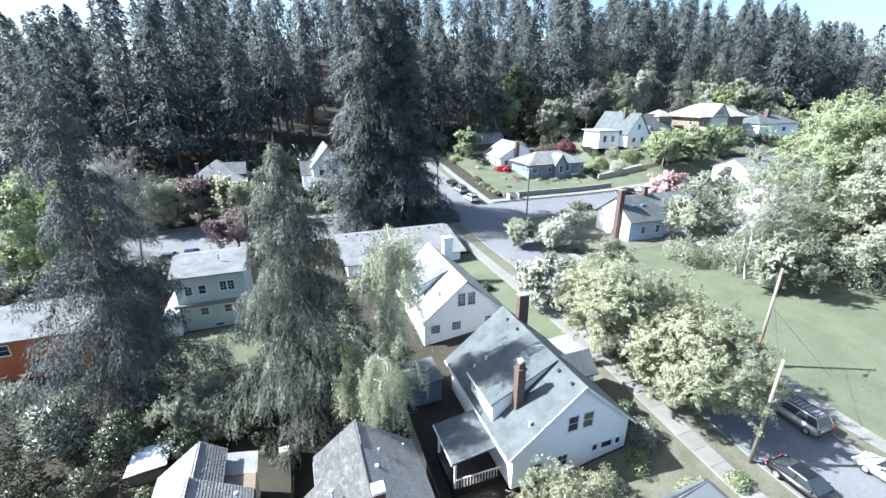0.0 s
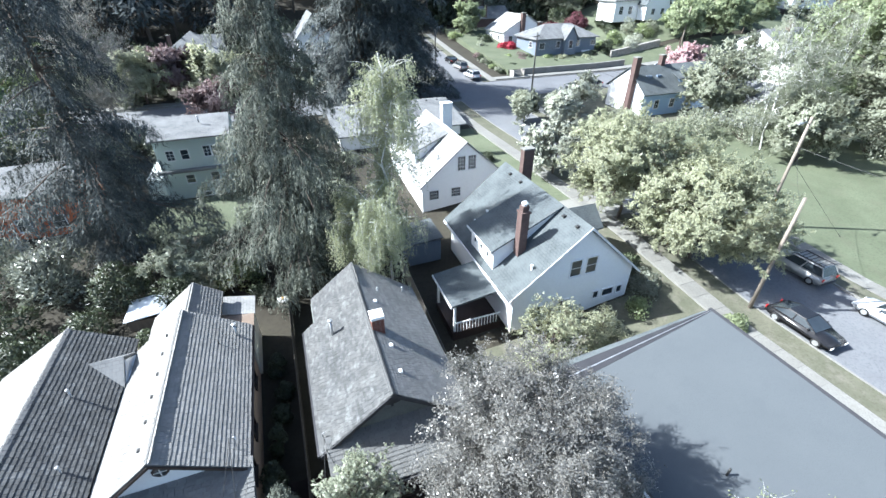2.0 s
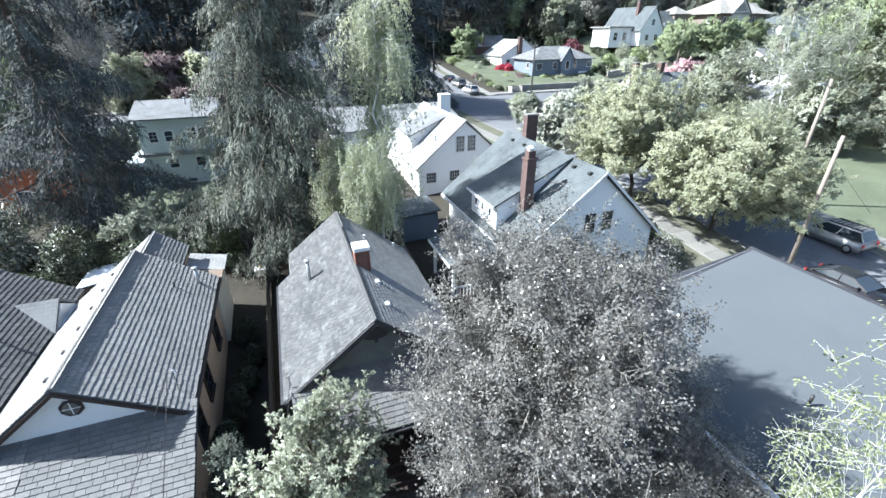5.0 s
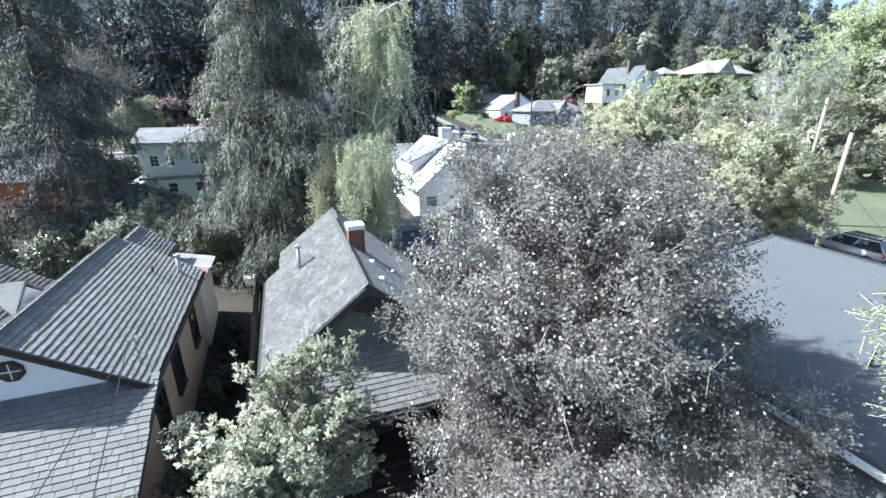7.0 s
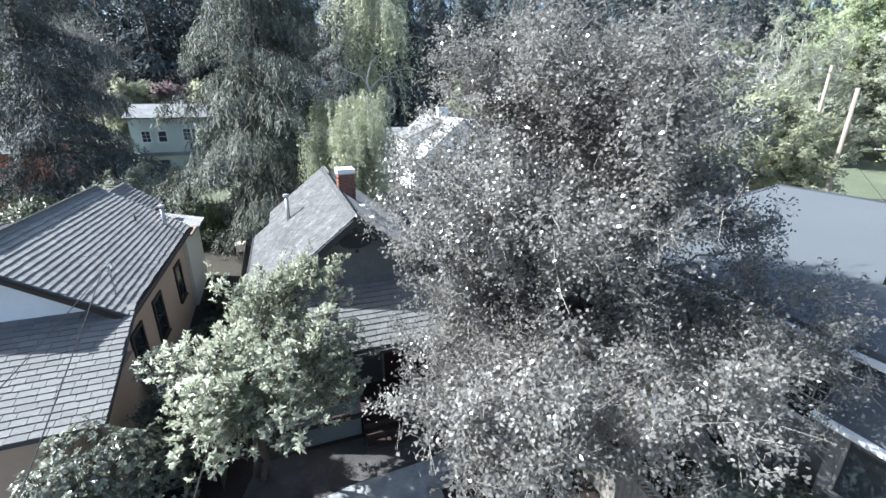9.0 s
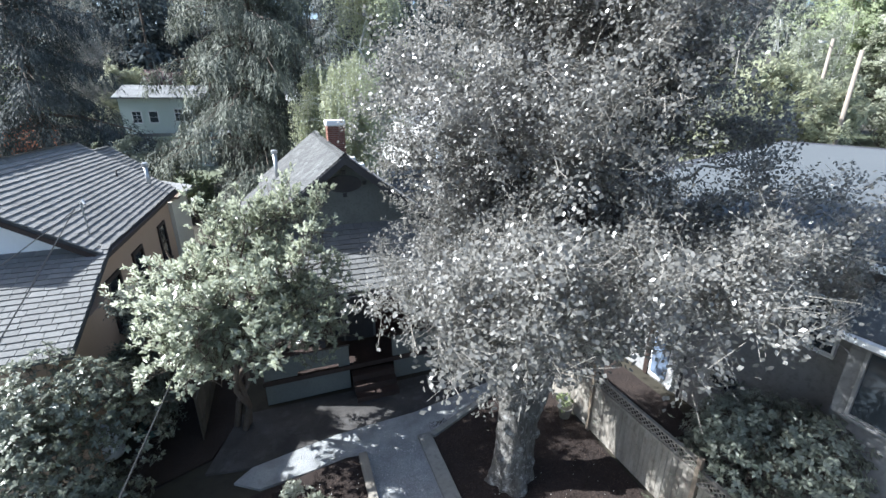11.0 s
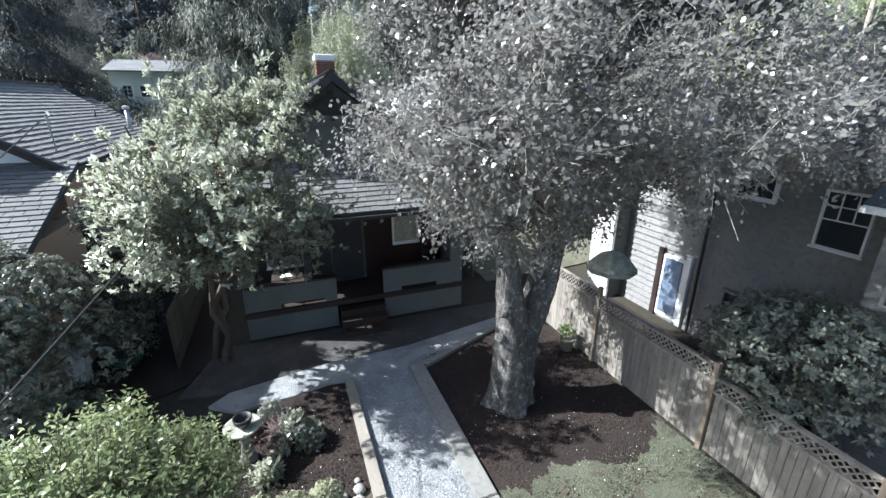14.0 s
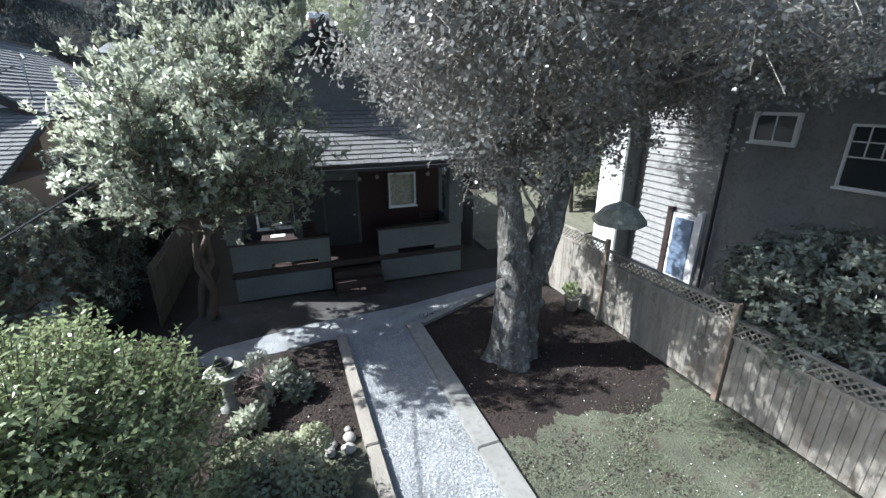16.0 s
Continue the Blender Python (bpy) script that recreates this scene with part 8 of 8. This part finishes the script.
wire((-5.15, 14.0, 6.05), (-3.6, -3.0, 3.0), 0.25, 0.014)
wire((-1.2, 13.4, 5.0), (-3.0, -3.0, 3.2), 0.2, 0.014)
wire((-5.15, 14.0, 6.0), (-6.4, -3.0, 5.0), 0.35, 0.012)


# ---- vehicles ----
def car(label, v, w, paint, turn=0.0, kind="saloon", category="car"):
    """A car 4.6 m long, lying along its own y."""
    c = thing("car" if kind != "pickup" else "pickup_truck", label, category, at(v, w, turn, 0.09), "parked vehicles")
    tall = {"saloon": 1.42, "suv": 1.75, "pickup": 1.75}[kind]
    L, hw = (2.3, 0.9) if kind == "saloon" else (2.4, 0.95)
    belt = 0.95 if kind == "saloon" else 1.1
    s = Shape()
    prof = [(-L, 0.42), (-L + 0.05, belt - 0.12), (-L + 0.35, belt), (L - 1.35, belt), (L - 0.2, belt - 0.18), (L, belt - 0.35), (L, 0.38), (L - 0.3, 0.24), (-L + 0.3, 0.24)]
    s.hull([(-hw, a, b) for a, b in prof], [(hw, a, b) for a, b in prof])
    s.bevel(0.12, 3)
    body = part("body", s, paint, c, smooth=True)
    r0, r1 = {"saloon": (-L + 0.35, L - 1.2), "suv": (-L + 0.12, L - 1.25), "pickup": (-0.55, L - 1.3)}[kind]
    t0, t1 = {"saloon": (-1.05, 0.2), "suv": (-L + 0.5, 0.35), "pickup": (-0.4, 0.3)}[kind]
    lo = [(-hw + 0.04, r0, belt), (hw - 0.04, r0, belt), (hw - 0.04, r1, belt), (-hw + 0.04, r1, belt)]
    hi = [(-hw + 0.22, t0, tall - 0.05), (hw - 0.22, t0, tall - 0.05), (hw - 0.22, t1, tall - 0.05), (-hw + 0.22, t1, tall - 0.05)]
    part("cabin_glass", Shape().hull(lo, hi), M["glass"], c)
    part("roof_panel", Shape().hull([(x * 1.02, y, tall - 0.06) for x, y, z in hi], [(x * 0.93, y * 0.95, tall) for x, y, z in hi]), paint, c)
    for sx in (-1, 1):
        for f in (0.0, 0.5, 1.0):
            a = Vector(lo[0 if sx < 0 else 1]).lerp(Vector(lo[3 if sx < 0 else 2]), f)
            b = Vector(hi[0 if sx < 0 else 1]).lerp(Vector(hi[3 if sx < 0 else 2]), f)
            part("pillar", Shape().tube([a + Vector((sx * 0.005, 0, 0)), b + Vector((sx * 0.005, 0, 0))], 0.045, 6), paint, c)
        for y in (-L + 0.85, L - 0.9):
            prof = [(0.2, -0.1), (0.31, -0.11), (0.335, -0.06), (0.335, 0.06), (0.31, 0.11), (0.2, 0.1)]
            m = Matrix.Translation((sx * (hw - 0.1), y, 0.335)) @ Matrix.Rotation(math.pi / 2, 4, "Y")
            wl = part("wheel", Shape().turned(prof, 20), M["tire"], c, m=m, smooth=True)
            part("rim", Shape().turned([(0.05, -0.118), (0.2, -0.112), (0.2, 0.112), (0.05, 0.118)], 16), M["metal"], wl)
        part("tail_lamp", Shape().box(sx * (hw - 0.12) - 0.1, sx * (hw - 0.12) + 0.1, -L - 0.012, -L + 0.05, belt - 0.35, belt - 0.12), M["red_lamp"], c)
        part("head_lamp", Shape().box(sx * (hw - 0.2) - 0.14, sx * (hw - 0.2) + 0.14, L - 0.05, L + 0.012, belt - 0.5, belt - 0.36), M["trim_white"], c)
        part("mirror", Shape().box(sx * (hw + 0.09) - 0.08, sx * (hw + 0.09) + 0.08, r1 - 0.45, r1 - 0.35, belt + 0.02, belt + 0.16).bevel(0.02), paint, c)
    part("bumper", Shape().box(-hw + 0.06, hw - 0.06, -L - 0.05, -L + 0.1, 0.36, 0.56).bevel(0.03), M["trim_dark"] if kind != "saloon" else paint, c)
    if kind == "suv":
        for x in (-0.62, 0.62):
            part("roof_rail", Shape().box(x - 0.03, x + 0.03, -1.9, 0.3, tall + 0.02, tall + 0.09), M["trim_dark"], c)
        for i in range(7):
            part("rack_bar", Shape().box(-0.6, 0.6, -1.8 + 0.32 * i, -1.74 + 0.32 * i, tall + 0.092, tall + 0.12), M["trim_dark"], c)
    if kind == "pickup":
        part("bed_floor", Shape().box(-hw + 0.12, hw - 0.12, -L + 0.15, -0.62, belt + 0.004, belt + 0.03), M["trim_dark"], c)
    return c


car("silver sport utility vehicle with black roof rack", 38.05, 17.0, M["silver_paint"], 0, "suv")
car("glossy black saloon parked at the kerb", 31.74, 12.1, M["black_paint"], 180)
car("white saloon parked at the kerb", 38.4, 10.2, M["white_car"], 0)
car("dark blue pickup truck parked under the maple", 38.4, 24.6, M["blue_car"], 0, "pickup", "pickup truck")
car("white sport utility vehicle parked up the street", 38.4, 86.6, M["white_car"], 0, "suv")
car("silver blue estate car parked up the street", 38.4, 93.2, M["silver_paint"], 0, "suv")
car("dark car parked up the street", 38.4, 99.0, M["black_paint"], 0)
car("pale car parked far up the street", 32.0, 115.0, M["white_car"], 180)
car("white car in a parking bay", -19.0, 72.0, M["white_car"], 0)
car("dark car in a parking bay", -16.0, 72.2, M["blue_car"], 0)
car("white car parked on the cross street", 84, 81.8, M["white_car"], 90)
car("dark car parked on the cross street", 78, 81.8, M["black_paint"], 90)
car("dark car on the cross street near the blossom tree", 60, 75.2, M["black_paint"], 90)

# hedge of upright shrubs, steps and walls of the corner lots
for i in range(9):
    plant("hedge_shrub", "upright dark green hedge shrub", "shrub", at(84.8 + i * 0.35, 101.0 + i * 1.35), bush(900 + i, 0.75, 3.0, 700, (0.3, 0.1), 8, 0.05), M["bark"], M["lf_dark"], "clipped upright hedge")
strip("lawn_upper", 75.5, 150, 93, 126, 0.05, M["far_lawn"], "green planted slope round the upper houses", "lawn")
strip("stone_wall", 77.6, 92.0, 91.6, 92.1, 1.5, M["stone"], "rough grey stone retaining wall", "wall", thick=1.7)
gs = thing("garden_steps", "grey concrete garden steps up to the corner lawn", "steps", lot(47.6, 84.9, float(height(48.5, 85.0))))
for i in range(6):
    part("step", Shape().box(0, 2.2, 0.3 * i, 0.3 * i + 0.32, -0.3, 0.2 * (i + 1)), M["concrete"], gs)
for x in (-0.26, 2.21):
    part("cheek_wall", Shape().box(x, x + 0.25, 0, 1.85, -0.3, 1.3), M["stone"], gs)
# terrace wall and steps of the corner lot
strip("terrace", 47, 75.4, 86.75, 126, 1.15, M["far_lawn"], "raised corner lawn behind a retaining wall", "lawn", thick=1.4)
strip("retaining_wall", 50.2, 77.4, 86.3, 86.72, 1.25, M["concrete"], "dark grey concrete retaining wall", "wall", thick=1.5)

# ---- yard things ----
def birdbath(v, w):
    b = thing("birdbath", "pale stone birdbath with a mossy bowl and dark pot on it", "birdbath", lot(v, w, 0.06))
    part("pedestal", Shape().turned([(0.17, 0), (0.17, 0.05), (0.11, 0.12), (0.085, 0.4), (0.1, 0.62), (0.14, 0.68)], 18), M["concrete"], b, smooth=True)
    part("bowl", Shape().turned([(0.1, 0.68), (0.3, 0.74), (0.33, 0.8), (0.3, 0.8), (0.22, 0.76), (0.01, 0.75)], 24), M["canvas"], b, smooth=True)
    p = thing("planter_pot", "dark glazed round pot standing on the birdbath", "pot", lot(v + 0.02, w, 0.84))
    part("vessel", Shape().turned([(0.09, 0), (0.15, 0.1), (0.17, 0.2), (0.15, 0.2), (0.13, 0.1), (0.02, 0.04)], 20), M["dark_metal"], p, smooth=True)


birdbath(-0.66, 6.8)


def flower_pot(v, w):
    p = thing("flower_pot", "tapered clay pot with a small green plant", "pot", lot(v, w, 0.06))
    part("vessel", Shape().turned([(0.15, 0), (0.19, 0.3), (0.22, 0.31), (0.22, 0.37), (0.19, 0.37), (0.17, 0.3), (0.02, 0.29)], 20), M["clay"], p, smooth=True)
    wood, (lv, lf) = bush(77, 0.24, 0.45, 260, (0.1, 0.03), 6, 0.1, stem_r=0.006)
    part("foliage", raw_mesh("foliage", lv + [0, 0, 0.3, 0, 0, 0], lf, M["lf_bush"]), None, p)


flower_pot(7.35, 7.85)


def parasol(v, w):
    p = thing("garden_parasol", "faded green canvas parasol with a leaf print", "parasol", lot(v, w, 0.03))
    part("pole", Shape().tube([(0, 0, 0), (0, 0, 2.87)], 0.025, 8), M["timber"], p)
    s = Shape()
    n = 8
    rim = [s.bm.verts.new((0.62 * math.cos(i * 2 * math.pi / n), 0.62 * math.sin(i * 2 * math.pi / n), 2.49)) for i in range(n)]
    mid = [s.bm.verts.new((0.37 * math.cos(i * 2 * math.pi / n), 0.37 * math.sin(i * 2 * math.pi / n), 2.77)) for i in range(n)]
    low = [s.bm.verts.new((0.63 * math.cos(i * 2 * math.pi / n), 0.63 * math.sin(i * 2 * math.pi / n), 2.38)) for i in range(n)]
    top = s.bm.verts.new((0, 0, 2.93))
    for i in range(n):
        j = (i + 1) % n
        s.bm.faces.new((rim[i], rim[j], mid[j], mid[i]))
        s.bm.faces.new((mid[i], mid[j], top))
        s.bm.faces.new((low[i], low[j], rim[j], rim[i]))
    part("canopy", s, M["canvas"], p)


parasol(8.2, 7.5)


def low_plant(label, v, w, r, h, n, leaf, mat, seed, turn=0):
    plant("bedding_plant", label, "plant", lot(v, w, 0.05, turn), bush(seed, r, h, n, leaf, 8, 0.05, stem_r=0.006, stems=10), M["bark"], M[mat], crown="foliage")


low_plant("low yellow-green groundcover shrub", 0.1, 4.8, 1.3, 0.75, 7500, (0.06, 0.03), "lf_yellow", 401)
low_plant("low yellow-green groundcover shrub", -0.1, 4.0, 1.0, 0.6, 5600, (0.06, 0.03), "lf_yellow", 402)
low_plant("blue-grey leafy garden perennial", 0.25, 6.9, 0.5, 0.55, 1100, (0.14, 0.035), "lf_rhodo", 403)
low_plant("pale flowering low shrub", -0.15, 7.7, 0.4, 0.5, 700, (0.06, 0.03), "lf_blossom", 404)
low_plant("feathery reddish grass tuft", 0.0, 7.15, 0.3, 0.5, 500, (0.2, 0.008), "lf_plum", 405)
low_plant("small pale green perennial", -0.35, 6.2, 0.28, 0.35, 400, (0.14, 0.03), "lf_magnolia", 406)
for i in range(16):
    rng = random.Random(500 + i)
    r = rng.uniform(0.05, 0.12)
    s = Shape()
    bmesh.ops.create_icosphere(s.bm, subdivisions=2, radius=r)
    for q in s.bm.verts:
        q.co *= 1 + 0.25 * noise.noise(q.co * 9 + Vector((i, 0, 0)))
        q.co.z *= 0.65
    solid("garden_stone", s, M["stone"], lot(0.35 + rng.uniform(-0.15, 1.0) * 0.9, 5.25 + rng.uniform(-0.25, 0.35), 0.07 + r * 0.3), "rounded pale garden stone", "stone", group="stones edging the bed", smooth=True)


def grass():
    """Thin grass on the two lawns."""
    rng = np.random.default_rng(9)
    n = 60000
    v = np.where(rng.uniform(size=n) < 0.62, rng.uniform(3.45, 7.6, n), rng.uniform(-4.5, 1.38, n))
    w = rng.uniform(-1.5, 5.1, n)
    k = np.array([noise.noise(Vector((a * 0.9, b * 0.9, 0))) for a, b in zip(v, w)])
    keep = (k > -0.12 + rng.normal(size=n) * 0.12) & ((w < 4.3 + rng.normal(size=n) * 0.25) | (v < 2))
    feet = np.stack([v[keep], w[keep], np.full(keep.sum(), 0.028)], 1)
    way = rng.normal(size=feet.shape) * 0.6 + [0, 0, 0.75]
    lv, lf = leaves(feet, way, 0.055, 0.006, rng)
    solid("lawn_grass", raw_mesh("lawn_grass", lv, lf, M["grass"]), None, TURN20, "short thin grass of the front lawn", "grass", kind="stuff")


grass()


def shed(v, w):
    h = House("garden_shed", "dark blue-grey garden shed with a flat roof", v, v + 3.0, w, w + 3.4, float(height(v, w)))
    h.block("wall", v, v + 3, w, w + 3.4, h.z0 - 0.2, h.z0 + 2.1, M["slate"])
    h.slope((v - 0.2, w - 0.2, h.z0 + 2.1), (v - 0.2, w + 3.6, h.z0 + 2.1), (v + 3.2, w - 0.2, h.z0 + 2.35), (v + 3.2, w + 3.6, h.z0 + 2.35), M["roof_slate"], 0.1, name="roof")


shed(8.0, 30.6)

for i, (v, w, hh, r, lm) in enumerate(((64, 50, 10, 5.5, "lf_haze"), (80, 60, 11, 6, "lf_haze"), (72, 40, 9, 5, "lf_lime"), (97, 50, 14, 7, "lf_lime"), (60, 33, 8, 4.0, "lf_haze"), (108, 40, 18, 9, "lf_lime"), (86, 24, 12, 7, "lf_haze"), (36, 60, 4.0, 2.2, "lf_haze"), (41, 57, 4.5, 2.6, "lf_blossom"))):
    plant("garden_tree", {"lf_haze": "grey-green tree just coming into leaf", "lf_lime": "fresh lime green spring tree", "lf_blossom": "small white blossoming garden tree"}[lm], "tree", at(v, w), broadleaf(600 + i, hh, 1.2, r, (22, 9, 6), (0.42, 0.17), 6, 0.2, twig_len=0.9), M["bark"], M[lm], sides=3)


def barrel(v, w):
    b = thing("water_barrel", "tall white plastic water barrel in the shade", "barrel", lot(v, w, 0.02))
    part("body", Shape().turned([(0.28, 0), (0.31, 0.04), (0.31, 0.3), (0.325, 0.33), (0.31, 0.36), (0.31, 0.62), (0.325, 0.65), (0.31, 0.68), (0.30, 0.92), (0.24, 0.96)], 24), M["tarp"], b, smooth=True)
    part("lid", Shape().turned([(0.07, 0.96), (0.07, 1.0), (0.05, 1.01)], 14, (0.1, 0.08, 0)), M["dark_metal"], b)


barrel(-4.7, 10.9)


def hose(v, w):
    pts = []
    for i in range(150):
        a = i * 0.35
        r = 0.33 + 0.05 * math.sin(i * 0.21)
        pts.append((r * math.cos(a), r * math.sin(a), 0.03 + 0.0016 * i + 0.015 * math.sin(i * 0.9)))
    solid("garden_hose", Shape().tube(pts, 0.016, 6), M["hose"], lot(v, w, 0.02), "coiled blue-green garden hose on the ground", "hose", smooth=True)


hose(-3.85, 11.5)
for v, w, s in ((-4.35, 12.2, 0.22), (-3.9, 12.7, 0.25)):
    q = Shape().turned([(s * 0.75, 0), (s, s * 1.3), (s * 1.08, s * 1.32), (s * 1.08, s * 1.5), (s * 0.9, s * 1.5), (s * 0.8, s * 1.2), (0.02, s * 1.2)], 16)
    ob = thing("plant_pot", "pale empty plastic plant pot in the shade", "pot", lot(v, w, 0.02))
    part("vessel", q, M["clay"], ob, smooth=True)


def tarp_roof(v, w, z):
    h = House("lean_to", "low lean-to with a pale tarpaulin roof", v, v + 2.6, w, w + 2.6, float(height(v, w)), "shed")
    h.block("wall", v + 0.1, v + 2.5, w + 0.1, w + 2.5, h.z0 - 0.1, z - 0.2, M["fence_dark"])
    h.slope((v - 0.1, w, z - 0.15), (v - 0.1, w + 2.7, z - 0.15), (v + 2.7, w, z + 0.15), (v + 2.7, w + 2.7, z + 0.15), M["tarp"], 0.06, name="roof")


tarp_roof(-13.9, 29.6, 2.3)


def hive(v, w):
    b = thing("white_box_stand", "white box on a small stand with a yellow pot", "box", lot(v, w, float(height(v, w)) - 0.02))
    for x in (-0.3, 0.3):
        for y in (-0.22, 0.22):
            part("leg", Shape().box(x - 0.03, x + 0.03, y - 0.03, y + 0.03, 0, 0.4), M["fence"], b)
    part("body", Shape().box(-0.36, 0.36, -0.28, 0.28, 0.4, 0.85).bevel(0.015), M["cream"], b)
    part("lid", Shape().box(-0.4, 0.4, -0.32, 0.32, 0.853, 0.92).bevel(0.015), M["trim_white"], b)
    part("pot", Shape().turned([(0.08, 0.923), (0.1, 1.1), (0.09, 1.1), (0.02, 1.0)], 12), M["yellow"], b)


hive(-2.95, 28.6)


def undergrowth():
    """Low bushes and saplings in the shade of the wood and in the gardens below it."""
    rng = np.random.default_rng(77)
    kinds = [bush(940 + i, 1.0, 1.1, 230, (0.36, 0.15), 8, 0.05)[1] for i in range(6)]
    for label, mat, spots in (("dark shrubs and saplings in the shade below the wood", "lf_dark", [(rng.uniform(-95, 26), rng.uniform(96, 128)) for _ in range(190)] + [(rng.uniform(120, 260), rng.uniform(112, 140)) for _ in range(90)] + [(rng.uniform(26, 125), rng.uniform(128, 146)) for _ in range(110)]),
                              ("mixed garden bushes and hedges", "lf_haze", [(rng.uniform(-60, -15), rng.uniform(58, 71)) for _ in range(60)] + [(rng.uniform(-70, 22), rng.uniform(85, 97)) for _ in range(70)] + [(rng.uniform(-9, 10), rng.uniform(34, 56)) for _ in range(24)])):
        vs, fs, n = [], [], 0
        for a, b in spots:
            if -23 < a < -8 and 104 < b < 120 or 2 < a < 14 and 97 < b < 113 or -14 < a < -5 and b < 59:
                continue
            lv, lf = kinds[rng.integers(0, 6)]
            s = rng.uniform(1.2, 3.2) if mat == "lf_dark" else rng.uniform(0.8, 1.9)
            vs.append(np.hstack([lv[:, :3] * s * [1, 1, rng.uniform(0.8, 1.5)] + [a, b, float(height(a, b)) - 0.15], lv[:, 3:]]))
            fs.append(lf + n)
            n += len(lv)
        solid("undergrowth", raw_mesh("undergrowth", np.concatenate(vs), np.concatenate(fs), M[mat]), None, TURN20, label, "shrubs", kind="stuff")


undergrowth()


# ---- loose bits on the ground ----
def scatter(name, label, category, rects, count, size, mat, seed, clump=0.0, tilt=0.35):
    """Chips, pebbles or petals lying on the ground, in rectangles of v0, v1, w0, w1, z."""
    rng = np.random.default_rng(seed)
    area = np.array([(r[1] - r[0]) * (r[3] - r[2]) for r in rects])
    i = rng.choice(len(rects), count, p=area / area.sum())
    q = np.array(rects)[i]
    u = rng.uniform(size=(count, 2))
    feet = np.stack([q[:, 0] + (q[:, 1] - q[:, 0]) * u[:, 0], q[:, 2] + (q[:, 3] - q[:, 2]) * u[:, 1], q[:, 4] + 0.006], 1)
    if clump:
        k = np.array([noise.noise(Vector((a * 1.4, b * 1.4, seed))) for a, b in feet[:, :2]])
        feet = feet[k > clump]
    way = rng.normal(size=feet.shape) * [1, 1, 0.12]
    face = np.array([[0, 0, 1.0]]) + rng.normal(size=feet.shape) * tilt
    lv, lf = leaves(feet, way, size, size * 0.42, rng, fold=0.3, face=face, round_off=0.0)
    solid(name, raw_mesh(name, lv, lf, M[mat]), None, TURN20, label, category, kind="stuff")


scatter("gravel_stones", "loose pale stones on the gravel walk", "gravel", [(1.66, 3.02, -1.5, 8.55, 0.045)], 15000, 0.032, "chip_pale", 61)
scatter("bark_chips", "dark bark chips mulching the beds", "mulch", [(3.5, 7.55, 4.9, 9.0, 0.036), (-1.6, 1.35, 5.4, 8.1, 0.06)], 12000, 0.045, "chip_dark", 62)
scatter("bark_chips", "scattered bark chips on the edge of the lawn", "mulch", [(3.5, 7.55, 2.6, 4.9, 0.036)], 1800, 0.045, "chip_dark", 63, clump=0.08)
scatter("fallen_petals", "pale fallen leaves and petals on the lawn", "petals", [(3.5, 7.55, -0.5, 6.5, 0.045), (1.7, 3.0, 0, 8, 0.05), (-1.4, 1.3, 5.5, 8, 0.07)], 420, 0.028, "petal", 64)

# paving slabs of the near pavement
for v in (RL - 3.05, RR + 2.6):
    pav = strip("pavement_slabs", v - 0.78, v + 0.78, 8, 72, 0.143, M["concrete"], "pale concrete pavement with joints", "pavement", thick=0.1)
    me = Shape().box(-0.8, 0.8, 0.01, 1.49, 0, 0.02).mesh("paving_slab", M["slab"])
    for i in range(42):
        w = 8.2 + 1.5 * i
        z0, z1 = float(height(v, w)), float(height(v, w + 1.5))
        part("paving_slab", me, M["slab"], pav, m=Matrix.Translation((v, w, z0 + 0.146)) @ Matrix.Rotation(math.atan2(z1 - z0, 1.5), 4, "X"))


def porch_table(v, w, z):
    t = thing("porch_table", "small dark wooden table with a white tray on the porch", "table", lot(v, w, z))
    part("tabletop", Shape().box(-0.45, 0.45, -0.28, 0.28, 0.68, 0.72).bevel(0.01), M["trim_brown"], t)
    for x in (-0.4, 0.4):
        for y in (-0.23, 0.23):
            part("leg", Shape().box(x - 0.025, x + 0.025, y - 0.025, y + 0.025, 0, 0.678), M["trim_brown"], t)
    part("tray", Shape().box(-0.2, 0.2, -0.14, 0.14, 0.723, 0.75).bevel(0.008), M["trim_white"], t, "white tray")


def porch_chair(v, w, z, turn):
    c = thing("porch_chair", "dark wooden porch chair with a slatted back", "chair", lot(v, w, z, turn))
    part("seat", Shape().box(-0.24, 0.24, -0.23, 0.23, 0.41, 0.45).bevel(0.01), M["trim_brown"], c)
    for x in (-0.21, 0.21):
        part("leg", Shape().box(x - 0.022, x + 0.022, -0.22, -0.176, 0, 0.408), M["trim_brown"], c)
        part("leg", Shape().box(x - 0.022, x + 0.022, 0.232, 0.276, 0, 0.95), M["trim_brown"], c)
    for q in range(4):
        part("back_slat", Shape().box(-0.185, 0.185, 0.24, 0.265, 0.52 + 0.11 * q, 0.59 + 0.11 * q), M["trim_brown"], c)


porch_table(0.35, 12.45, 0.752)
porch_chair(1.3, 12.6, 0.752, 20)
porch_chair(4.9, 12.5, 0.752, -25)
